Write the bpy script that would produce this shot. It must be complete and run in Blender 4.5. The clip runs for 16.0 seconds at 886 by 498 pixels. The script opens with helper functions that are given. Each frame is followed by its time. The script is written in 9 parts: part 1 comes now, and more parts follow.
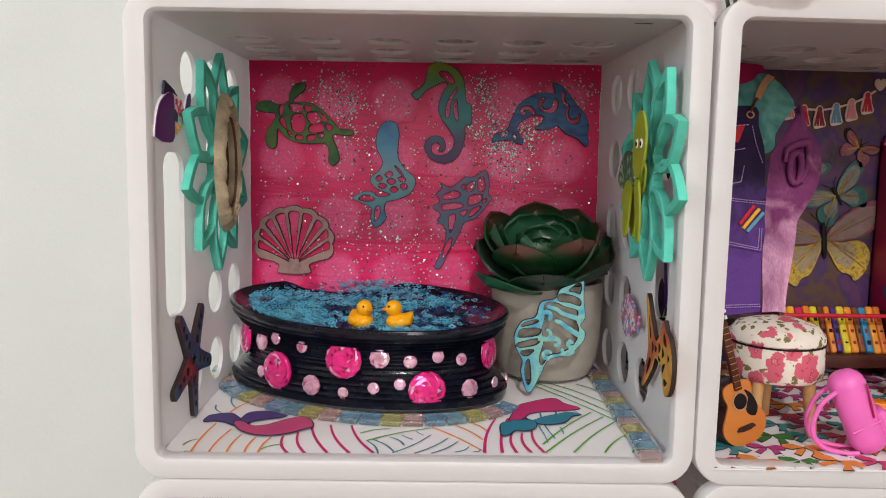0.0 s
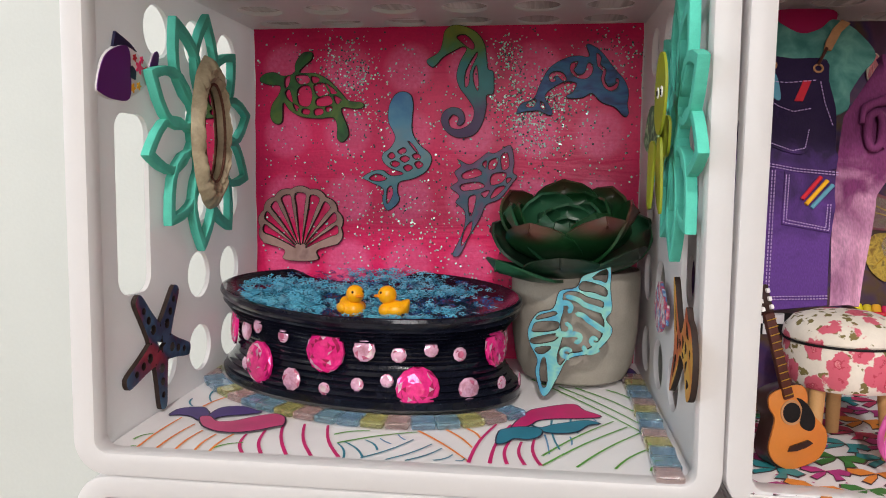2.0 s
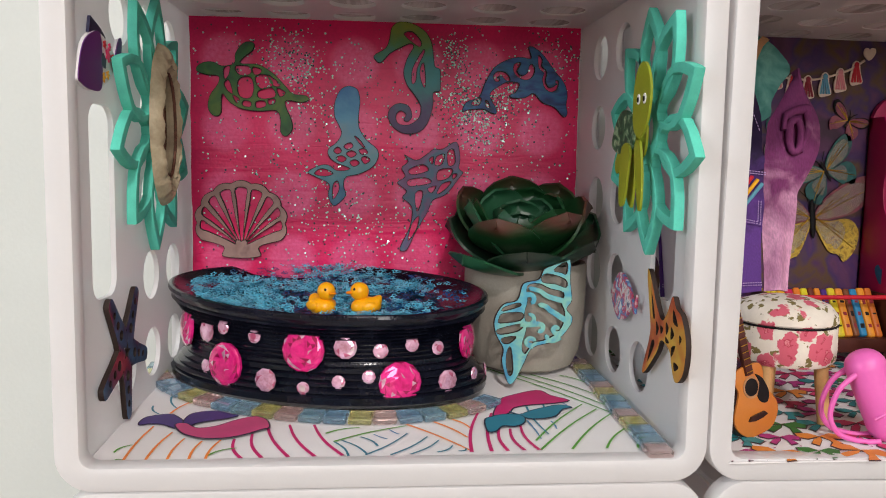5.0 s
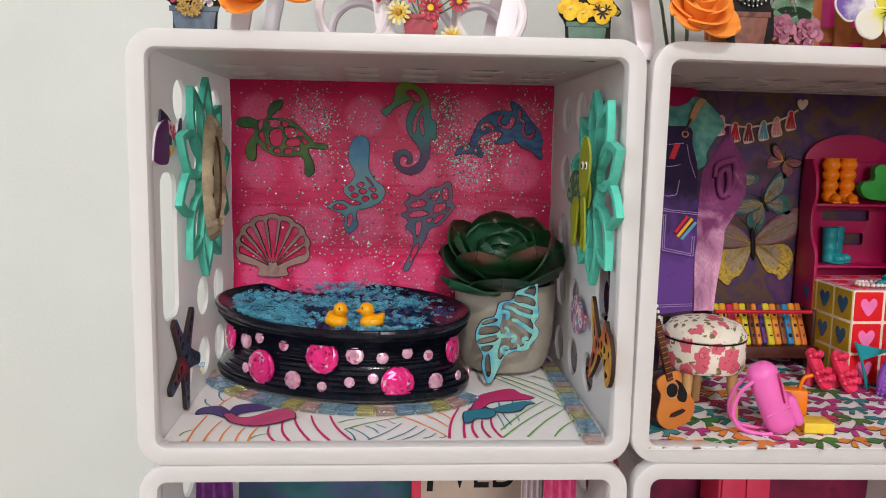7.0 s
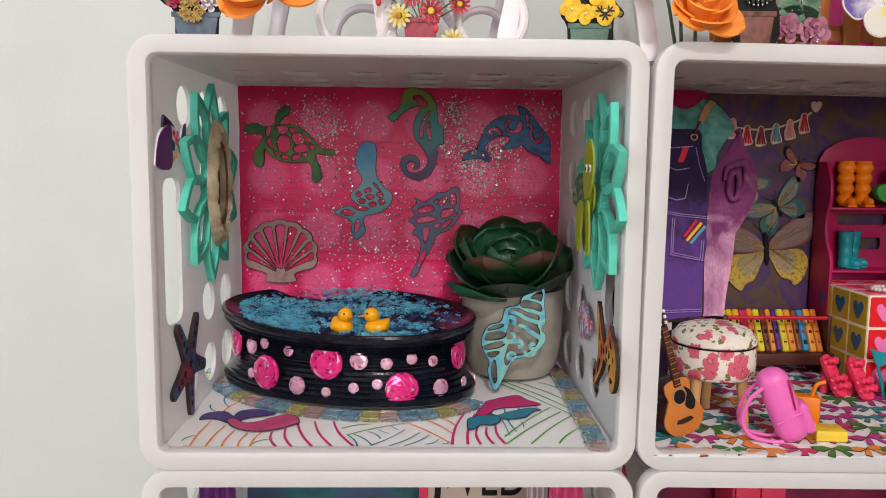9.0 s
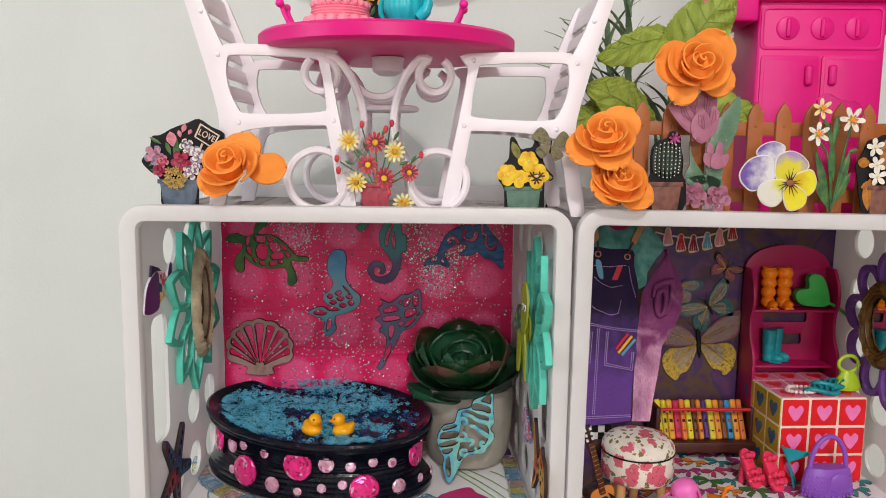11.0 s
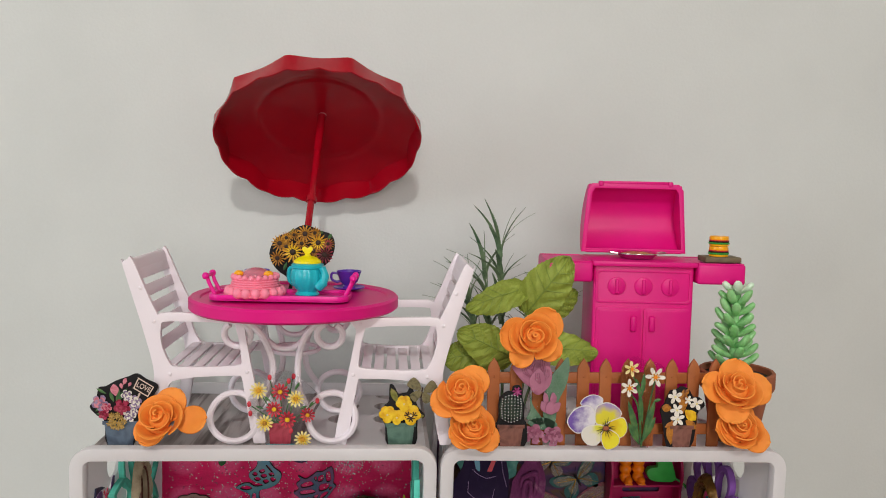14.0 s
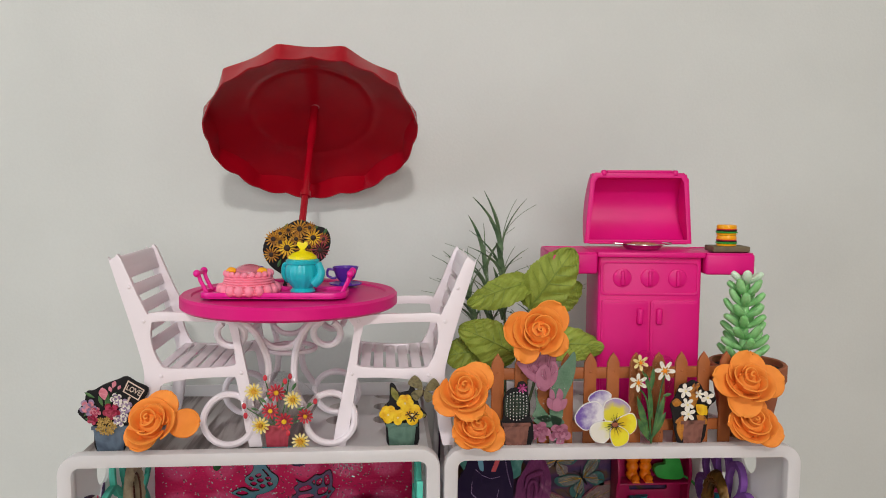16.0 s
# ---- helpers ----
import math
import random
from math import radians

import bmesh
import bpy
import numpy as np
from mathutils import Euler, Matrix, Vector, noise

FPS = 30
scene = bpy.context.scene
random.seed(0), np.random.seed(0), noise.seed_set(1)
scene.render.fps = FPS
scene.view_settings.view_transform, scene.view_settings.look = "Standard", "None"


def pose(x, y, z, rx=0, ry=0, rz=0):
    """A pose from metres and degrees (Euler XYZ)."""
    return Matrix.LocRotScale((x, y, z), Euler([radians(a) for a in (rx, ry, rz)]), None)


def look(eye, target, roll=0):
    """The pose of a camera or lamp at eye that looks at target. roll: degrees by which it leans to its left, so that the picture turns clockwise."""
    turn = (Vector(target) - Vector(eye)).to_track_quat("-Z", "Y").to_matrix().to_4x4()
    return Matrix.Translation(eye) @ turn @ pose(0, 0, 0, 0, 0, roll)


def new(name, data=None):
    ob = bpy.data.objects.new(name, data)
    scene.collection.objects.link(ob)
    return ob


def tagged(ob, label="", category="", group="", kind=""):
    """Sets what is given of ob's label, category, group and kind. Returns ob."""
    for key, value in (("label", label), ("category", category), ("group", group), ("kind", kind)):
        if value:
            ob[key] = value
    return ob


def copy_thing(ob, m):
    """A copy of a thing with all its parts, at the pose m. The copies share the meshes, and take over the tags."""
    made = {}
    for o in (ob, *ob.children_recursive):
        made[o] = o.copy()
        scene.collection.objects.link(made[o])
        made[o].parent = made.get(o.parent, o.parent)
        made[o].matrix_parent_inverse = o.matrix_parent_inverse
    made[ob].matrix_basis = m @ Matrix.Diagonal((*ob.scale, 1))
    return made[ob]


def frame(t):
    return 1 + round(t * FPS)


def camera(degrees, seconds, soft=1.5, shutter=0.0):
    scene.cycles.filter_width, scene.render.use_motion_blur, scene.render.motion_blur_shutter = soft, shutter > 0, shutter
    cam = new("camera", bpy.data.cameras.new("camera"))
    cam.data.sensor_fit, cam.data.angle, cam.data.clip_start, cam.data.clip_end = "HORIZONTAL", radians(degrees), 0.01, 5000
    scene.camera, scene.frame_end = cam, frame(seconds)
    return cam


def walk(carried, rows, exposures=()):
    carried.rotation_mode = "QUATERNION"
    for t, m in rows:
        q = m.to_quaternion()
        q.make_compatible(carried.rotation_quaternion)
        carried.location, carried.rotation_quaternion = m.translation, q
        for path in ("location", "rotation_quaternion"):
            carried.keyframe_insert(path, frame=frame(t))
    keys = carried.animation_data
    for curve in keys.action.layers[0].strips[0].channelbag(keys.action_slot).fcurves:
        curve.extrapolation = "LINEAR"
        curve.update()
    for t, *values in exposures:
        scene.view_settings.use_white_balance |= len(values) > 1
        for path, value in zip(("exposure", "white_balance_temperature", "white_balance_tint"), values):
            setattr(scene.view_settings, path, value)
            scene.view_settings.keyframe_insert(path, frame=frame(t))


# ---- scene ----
cam = camera(59.6, 16.0, soft=1.0, shutter=0.0)
# seconds, x, y, z, yaw, pitch, roll
ROWS = [
    (0, 0.0141, 0.0093, 0.2005, -0.32, -6.14, 0.82),
    (0.5, 0.0164, 0.0096, 0.2017, -0.48, -6.35, 0.66),
    (1, 0.0188, 0.0098, 0.2004, -0.57, -6.41, 0.62),
    (1.5, 0.0384, 0.0262, 0.1908, 2.01, -5.80, 0.88),
    (2, 0.0744, 0.0750, 0.1730, 7.48, -5.02, 0.53),
    (2.5, 0.1006, 0.0985, 0.1672, 9.72, -4.49, -0.08),
    (3, 0.1017, 0.1052, 0.1660, 10.16, -3.93, -0.48),
    (3.5, 0.0978, 0.1028, 0.1653, 8.41, -4.20, -0.67),
    (3.7, 0.0811, 0.0914, 0.1690, 5.67, -4.64, -0.62),
    (5.8, -0.0168, 0.0364, 0.1841, -6.00, -5.73, 1.42),
    (6, -0.0128, 0.0183, 0.1906, -5.31, -5.64, 1.55),
    (6.5, 0.0047, -0.0266, 0.2187, -4.15, -5.90, 1.36),
    (7, 0.0099, -0.0440, 0.2209, -3.05, -7.08, 0.93),
    (7.5, 0.0144, -0.0420, 0.2157, -1.99, -6.89, 0.88),
    (8, 0.0232, -0.0385, 0.2164, -1.46, -6.42, 0.74),
    (8.2, 0.0227, -0.0392, 0.2165, -1.29, -6.39, 0.62),
    (10.3, 0.0321, -0.0525, 0.2330, -1.66, -6.72, 0.72),
    (10.5, 0.0366, -0.0610, 0.2443, -1.66, -6.86, 0.84),
    (11, 0.0506, -0.0988, 0.3271, -1.67, -7.45, 0.64),
    (11.5, 0.0837, -0.1428, 0.4007, -1.81, -7.40, 0.39),
    (12, 0.1192, -0.1778, 0.4524, -1.83, -6.79, 0.25),
    (12.5, 0.1274, -0.2225, 0.4805, -1.84, -5.81, 0.15),
    (13, 0.1225, -0.2356, 0.4950, -2.34, -5.44, 0.57),
    (13.5, 0.1173, -0.2198, 0.5049, -3.38, -4.90, 1.16),
    (14, 0.1118, -0.2170, 0.5097, -3.74, -5.02, 1.18),
    (14.5, 0.1159, -0.2023, 0.5022, -4.09, -5.11, 0.96),
    (15, 0.1139, -0.1994, 0.5005, -4.30, -4.96, 0.89),
    (15.5, 0.1075, -0.2018, 0.5040, -4.26, -4.73, 0.67),
    (16, 0.1072, -0.1940, 0.5009, -4.36, -4.94, 0.35),
]
walk(cam, [(t, pose(x, y, z, 90 + pitch, -roll, yaw)) for t, x, y, z, yaw, pitch, roll in ROWS],
     exposures=[(0.0, -0.42, 6550, 12), (1.2, -0.42, 6550, 12), (2.6, -0.26, 6550, 12), (3.5, -0.26, 6550, 12), (6.0, -0.43, 6550, 12), (8.0, -0.44, 6550, 12), (10.5, -0.48, 6550, 12), (11.5, -0.71, 6550, 12), (13.0, -0.84, 6550, 12), (16.0, -0.88, 6550, 12)])

# ---- light ----
FLOOR_Z = -0.2255
world = bpy.data.worlds.new("world")
scene.world = world
world.use_nodes = True
world.node_tree.nodes["Background"].inputs["Color"].default_value = (0.9, 0.95, 1.0, 1)
world.node_tree.nodes["Background"].inputs["Strength"].default_value = 0.12


def area_lamp(name, x, y, z, size, watts, colour, target):
    data = bpy.data.lights.new(name, "AREA")
    data.shape, data.size, data.energy, data.color = "DISK", size, watts, colour
    ob = new(name, data)
    ob.matrix_world = look((x, y, z), target)
    return ob


area_lamp("ceiling_lamp_light", 0.12, -2.05, 2.00, 0.20, 50, (1.0, 0.955, 0.92), (0.05, 0.4, 0.2))
# added frontal fill light, set in an unseen window opposite the crates
front_fill = bpy.data.lights.new("window_light", "AREA")
front_fill.shape, front_fill.size, front_fill.size_y, front_fill.energy, front_fill.color = "RECTANGLE", 1.65, 1.2, 76, (1.0, 0.97, 0.955)
new("window_light", front_fill).matrix_world = look((0.2, -3.68, FLOOR_Z + 1.25), (0.15, 0.6, 0.2))
# cooler daylight from the window in the left wall
side = bpy.data.lights.new("side_window_light", "AREA")
side.shape, side.size, side.size_y, side.energy, side.color = "RECTANGLE", 0.95, 1.05, 34, (0.80, 0.92, 1.0)
new("side_window_light", side).matrix_world = look((-2.38, -0.75, FLOOR_Z + 1.15), (0.15, 0.5, 0.2))

# ---- materials ----
def mat(name, colour, rough=0.5, metal=0.0, var=0.06, scale=60.0, bump=0.0, fine=900.0, coat=0.0, colour2=None, spread=0.5,
        transmission=0.0, sub=0.0, alpha=1.0, emission=0.0, through_light=0.0, ior=1.45):
    """Procedural surface: two scales of noise in the colour, roughness and relief. Scales count per metre."""
    m = bpy.data.materials.new(name)
    m.use_nodes = True
    nt = m.node_tree
    b = nt.nodes["Principled BSDF"]
    co = nt.nodes.new("ShaderNodeTexCoord")
    big = nt.nodes.new("ShaderNodeTexNoise")
    big.inputs["Scale"].default_value, big.inputs["Detail"].default_value = scale, 4
    small = nt.nodes.new("ShaderNodeTexNoise")
    small.inputs["Scale"].default_value, small.inputs["Detail"].default_value = fine, 2
    nt.links.new(co.outputs["Object"], big.inputs["Vector"])
    nt.links.new(co.outputs["Object"], small.inputs["Vector"])
    mix = nt.nodes.new("ShaderNodeMix")
    mix.data_type, mix.blend_type = "RGBA", "MIX"
    c2 = colour2 or tuple(min(1.0, c * (1 + var) + var * 0.02) for c in colour)
    c1 = colour if colour2 else tuple(c * (1 - var) for c in colour)
    ramp = nt.nodes.new("ShaderNodeMapRange")
    ramp.inputs["From Min"].default_value, ramp.inputs["From Max"].default_value = 0.5 - spread * 0.4, 0.5 + spread * 0.4
    add = nt.nodes.new("ShaderNodeMath")
    add.operation = "MULTIPLY_ADD"
    add.inputs[1].default_value = 0.3
    nt.links.new(small.outputs["Fac"], add.inputs[0])
    sub_ = nt.nodes.new("ShaderNodeMath")
    sub_.operation = "ADD"
    sub_.inputs[1].default_value = -0.15
    nt.links.new(big.outputs["Fac"], sub_.inputs[0])
    nt.links.new(sub_.outputs[0], add.inputs[2])
    nt.links.new(add.outputs[0], ramp.inputs["Value"])
    nt.links.new(ramp.outputs["Result"], mix.inputs["Factor"])
    mix.inputs[6].default_value, mix.inputs[7].default_value = (*c1, 1), (*c2, 1)
    nt.links.new(mix.outputs[2], b.inputs["Base Color"])
    rr = nt.nodes.new("ShaderNodeMapRange")
    rr.inputs["To Min"].default_value, rr.inputs["To Max"].default_value = max(0.02, rough * 0.85), min(1.0, rough * 1.15)
    nt.links.new(big.outputs["Fac"], rr.inputs["Value"])
    nt.links.new(rr.outputs["Result"], b.inputs["Roughness"])
    b.inputs["Metallic"].default_value = metal
    b.inputs["Coat Weight"].default_value = coat
    b.inputs["Coat Roughness"].default_value = 0.08
    b.inputs["Transmission Weight"].default_value = transmission
    b.inputs["Alpha"].default_value = alpha
    if sub:
        b.inputs["Subsurface Weight"].default_value = sub
        b.inputs["Subsurface Radius"].default_value = (0.004, 0.003, 0.003)
        b.inputs["Subsurface Scale"].default_value = 1.0
    if emission:
        b.inputs["Emission Color"].default_value = (*colour, 1)
        b.inputs["Emission Strength"].default_value = emission
    b.inputs["IOR"].default_value = ior
    if through_light:
        thin = nt.nodes.new("ShaderNodeBsdfTranslucent")
        nt.links.new(mix.outputs[2], thin.inputs["Color"])
        both = nt.nodes.new("ShaderNodeMixShader")
        both.inputs[0].default_value = through_light
        nt.links.new(b.outputs[0], both.inputs[1])
        nt.links.new(thin.outputs[0], both.inputs[2])
        nt.links.new(both.outputs[0], nt.nodes["Material Output"].inputs["Surface"])
    if bump:
        bn = nt.nodes.new("ShaderNodeBump")
        bn.inputs["Strength"].default_value, bn.inputs["Distance"].default_value = bump, 0.001
        nt.links.new(add.outputs[0], bn.inputs["Height"])
        nt.links.new(bn.outputs["Normal"], b.inputs["Normal"])
    return m


def hexc(h):
    """A base colour from an sRGB hex code."""
    v = [int(h[i:i + 2], 16) / 255 for i in (0, 2, 4)]
    return tuple(c / 12.92 if c <= 0.04045 else ((c + 0.055) / 1.055) ** 2.4 for c in v)


M = {}
M["wall"] = mat("wall_paint", (0.625, 0.655, 0.628), 0.55, var=0.035, scale=7, fine=320, bump=0.45)
M["room"] = mat("room_paint", (0.72, 0.71, 0.68), 0.7, var=0.03, scale=4, fine=200)
M["floor"] = mat("floor_wood", (0.30, 0.22, 0.15), 0.45, var=0.2, scale=9)
M["crate"] = mat("white_plastic", (0.91, 0.90, 0.905), 0.32, var=0.015, scale=30, fine=700, bump=0.06, through_light=0.40)
M["whiteplastic"] = mat("glossy_white_plastic", (0.85, 0.79, 0.83), 0.3, var=0.01, scale=40)
M["teal"] = mat("teal_foam", hexc("58c8b2"), 0.85, var=0.12, scale=90, fine=1400, bump=0.5)
M["violet_foam"] = mat("violet_foam", hexc("7a4a9a"), 0.85, var=0.12, scale=90, fine=1400, bump=0.4)
M["orange_foam"] = mat("orange_foam", hexc("ff9c3e"), 0.7, var=0.05, scale=120, fine=1600, bump=0.2, through_light=0.12)
M["pink"] = mat("hot_pink_plastic", hexc("dc0c7c"), 0.40, var=0.03, scale=40, ior=1.38)
M["hutchpink"] = mat("magenta_plastic", hexc("a80a50"), 0.4, var=0.03, scale=40)
M["red"] = mat("red_plastic", hexc("b80420"), 0.22, var=0.06, scale=30, through_light=0.28, coat=0.3)
M["navy"] = mat("navy_gloss", (0.003, 0.004, 0.011), 0.16, var=0.3, scale=90, fine=700, bump=0.3, coat=0.12, ior=1.36)
M["concrete"] = mat("pot_concrete", (0.34, 0.31, 0.26), 0.85, var=0.14, scale=45, fine=900, bump=0.35)
M["soil"] = mat("dark_soil", (0.02, 0.016, 0.012), 0.95, var=0.4, scale=300, bump=1.0)
M["leaf_dark"] = mat("succulent_leaf", hexc("164a2c"), 0.45, scale=45, colour2=hexc("2c7044"), spread=0.5, bump=0.1)
M["terracotta"] = mat("terracotta", hexc("9c5a3c"), 0.8, var=0.12, scale=70, bump=0.3)
M["wood"] = mat("light_wood", hexc("c89a64"), 0.55, var=0.12, scale=60, bump=0.2)
M["darkwood"] = mat("dark_wood", hexc("4a2018"), 0.45, var=0.2, scale=60, bump=0.2)
M["fence"] = mat("brown_plastic", hexc("a86030"), 0.5, var=0.08, scale=70, bump=0.3)
M["black"] = mat("black_card", (0.008, 0.007, 0.008), 0.6, var=0.2, scale=60, ior=1.3)
M["white"] = mat("white_paper", (0.82, 0.80, 0.81), 0.55, var=0.02, scale=40, bump=0.05)
M["mirror"] = mat("mirror_glass", (0.9, 0.9, 0.9), 0.03, metal=1.0, var=0.0)
M["grass"] = mat("blade_green", hexc("3a5840"), 0.5, scale=80, colour2=hexc("7c946c"), spread=0.6)
M["leafgreen"] = mat("cloth_leaf", hexc("7a8a2c"), 0.6, scale=90, colour2=hexc("9cac48"), spread=0.7, bump=0.6)
M["redpale"] = mat("worn_red_plastic", hexc("c06068"), 0.4, var=0.15, scale=90)


# ---- building helpers ----
from mathutils.geometry import delaunay_2d_cdt


def thing(name, label, category, loc=(0, 0, 0), rz=0.0, group="", kind=""):
    """An empty at the base of a thing; its parts hang under it."""
    ob = new(name)
    ob.empty_display_size = 0.01
    ob.matrix_basis = pose(*loc, 0, 0, rz)
    return tagged(ob, label, category, group, kind)


def part(name, bm, material, parent, label="", smooth=True, kind=""):
    me = bpy.data.meshes.new(name)
    if isinstance(bm, bmesh.types.BMesh):
        bm.to_mesh(me)
        bm.free()
    else:
        me = bm
        me.name = name
    me.materials.clear()
    me.materials.append(material)
    if smooth:
        me.polygons.foreach_set("use_smooth", [True] * len(me.polygons))
        me.set_sharp_from_angle(angle=radians(38))
    ob = new(name, me)
    ob.parent = parent
    if label:
        ob["label"] = label
    if kind:
        ob["kind"] = kind
    return ob


def solid(name, bm, material, label, category="", group="", kind="", smooth=True):
    """A thing or piece of the setting that is one mesh."""
    ob = part(name, bm, material, None, smooth=smooth)
    return tagged(ob, label, category, group, kind)


def box(sx, sy, sz, x=0, y=0, z=0, bevel=0.0, seg=2, m=None, bm=None):
    """A bevelled box centred on (x, y, z)."""
    out = bm or bmesh.new()
    made = bmesh.ops.create_cube(out, size=1.0, matrix=(m or Matrix()) @ Matrix.Translation((x, y, z)) @ Matrix.Diagonal((sx, sy, sz, 1)))
    if bevel:
        edges = list({e for v in made["verts"] for e in v.link_edges})
        bmesh.ops.bevel(out, geom=edges, offset=bevel, segments=seg, profile=0.5, affect="EDGES")
    return out


def lathe(profile, seg=32, x=0, y=0, z=0, bm=None, squash=1.0, m=None):
    """A turned body from rows of (radius, height)."""
    out = bm or bmesh.new()
    m = m or Matrix()
    rings = []
    for r, h in profile:
        if r <= 1e-6:
            rings.append([out.verts.new(m @ Vector((x, y, z + h)))])
        else:
            rings.append([out.verts.new(m @ Vector((x + r * math.cos(a), y + squash * r * math.sin(a), z + h)))
                          for a in (2 * math.pi * k / seg for k in range(seg))])
    for a, b in zip(rings, rings[1:]):
        for k in range(seg):
            j = (k + 1) % seg
            if len(a) == 1 and len(b) > 1:
                out.faces.new((a[0], b[j], b[k]))
            elif len(b) == 1 and len(a) > 1:
                out.faces.new((a[k], a[j], b[0]))
            elif len(a) > 1:
                out.faces.new((a[k], a[j], b[j], b[k]))
    bmesh.ops.recalc_face_normals(out, faces=out.faces)
    return out


def tube(path, radius, seg=10, closed=False, bm=None, squash=1.0):
    """A swept round bar; radius is one number or one for each point."""
    out = bm or bmesh.new()
    pts = [Vector(p) for p in path]
    n = len(pts)
    rad = radius if isinstance(radius, (list, tuple)) else [radius] * n
    rings, side = [], None
    for i, p in enumerate(pts):
        a = pts[(i - 1) % n] if closed or i else p
        b = pts[(i + 1) % n] if closed or i < n - 1 else p
        d = (b - a).normalized()
        if side is None:
            side = d.cross(Vector((0, 0, 1)))
            if side.length < 1e-3:
                side = d.cross(Vector((1, 0, 0)))
        side = (side - d * side.dot(d)).normalized()
        up = side.cross(d)
        rings.append([out.verts.new(p + rad[i] * (math.cos(t) * side + squash * math.sin(t) * up)) for t in (2 * math.pi * k / seg for k in range(seg))])
    for i in range(n if closed else n - 1):
        a, b = rings[i], rings[(i + 1) % n]
        for k in range(seg):
            j = (k + 1) % seg
            out.faces.new((a[k], a[j], b[j], b[k]))
    if not closed:
        out.faces.new(list(reversed(rings[0])))
        out.faces.new(rings[-1])
    bmesh.ops.recalc_face_normals(out, faces=out.faces)
    return out


def smooth_loop(pts, steps=4, closed=True):
    """Catmull-Rom through the given corners."""
    n, out = len(pts), []
    for i in range(n if closed else n - 1):
        p = [Vector(pts[(i + k) % n] if closed else pts[min(max(i + k, 0), n - 1)]) for k in (-1, 0, 1, 2)]
        for s in range(steps):
            t = s / steps
            out.append(0.5 * (2 * p[1] + (p[2] - p[0]) * t + (2 * p[0] - 5 * p[1] + 4 * p[2] - p[3]) * t * t + (3 * p[1] - p[0] - 3 * p[2] + p[3]) * t ** 3))
    if not closed:
        out.append(Vector(pts[-1]))
    return [tuple(v) for v in out]


def ring(cx, cy, r, n=24, ry=None, turn=0.0):
    ry = ry or r
    out = []
    for k in range(n):
        a = 2 * math.pi * k / n
        u, v = r * math.cos(a), ry * math.sin(a)
        out.append((cx + u * math.cos(turn) - v * math.sin(turn), cy + u * math.sin(turn) + v * math.cos(turn)))
    return out


def rounded(x0, y0, x1, y1, r, n=6):
    out = []
    for cx, cy, a0 in ((x1 - r, y1 - r, 0), (x0 + r, y1 - r, 90), (x0 + r, y0 + r, 180), (x1 - r, y0 + r, 270)):
        out += [(cx + r * math.cos(radians(a0 + 90 * k / n)), cy + r * math.sin(radians(a0 + 90 * k / n))) for k in range(n + 1)]
    return out


UPRIGHT = Matrix(((1, 0, 0, 0), (0, 0, -1, 0), (0, 1, 0, 0), (0, 0, 0, 1)))   # plan x, y -> x, z; thickness towards the viewer
ON_LEFT = Matrix(((0, 0, 1, 0), (1, 0, 0, 0), (0, 1, 0, 0), (0, 0, 0, 1)))    # plan x, y -> y, z; thickness to +x
ON_RIGHT = Matrix(((0, 0, -1, 0), (1, 0, 0, 0), (0, 1, 0, 0), (0, 0, 0, 1)))  # plan x, y -> y, z; thickness to -x


def plate(loops, thick, m=None, bevel=0.0):
    """A flat plate cut to the outline loops[0]; loops inside it are holes. It is thick above its plan."""
    pts, edges = [], []
    for loop in loops:
        b = len(pts)
        pts += [Vector((p[0] * 1000, p[1] * 1000)) for p in loop]
        edges += [(b + k, b + (k + 1) % len(loop)) for k in range(len(loop))]
    co, _, tris, *_ = delaunay_2d_cdt(pts, edges, [], 1, 1e-4)
    cen = np.array([[sum(co[k][0] for k in t) / 3, sum(co[k][1] for k in t) / 3] for t in tris])
    inside = np.zeros(len(tris), bool)
    for loop in loops:
        q = np.array([(p[0], p[1]) for p in loop]) * 1000
        r = np.roll(q, -1, 0)
        for (x0, y0), (x1, y1) in zip(q, r):
            if y0 != y1:
                span = (cen[:, 1] >= min(y0, y1)) & (cen[:, 1] < max(y0, y1))
                inside ^= span & (cen[:, 0] < x0 + (cen[:, 1] - y0) * (x1 - x0) / (y1 - y0))
    out = bmesh.new()
    vs = [out.verts.new((c[0] / 1000, c[1] / 1000, 0)) for c in co]
    for t, ok in zip(tris, inside):
        if ok:
            out.faces.new([vs[k] for k in t])
    bmesh.ops.delete(out, geom=[v for v in out.verts if not v.link_faces], context="VERTS")
    top = bmesh.ops.extrude_face_region(out, geom=list(out.faces))["geom"]
    bmesh.ops.translate(out, verts=[g for g in top if isinstance(g, bmesh.types.BMVert)], vec=(0, 0, thick))
    bmesh.ops.recalc_face_normals(out, faces=out.faces)
    if bevel:
        rims = [e for e in out.edges if len(e.link_faces) == 2 and abs(abs(e.link_faces[0].normal.z) - abs(e.link_faces[1].normal.z)) > 0.8]
        bmesh.ops.bevel(out, geom=rims, offset=bevel, segments=2, profile=0.6, affect="EDGES", clamp_overlap=True)
    if m:
        out.transform(m)
        bmesh.ops.recalc_face_normals(out, faces=out.faces)
    return out


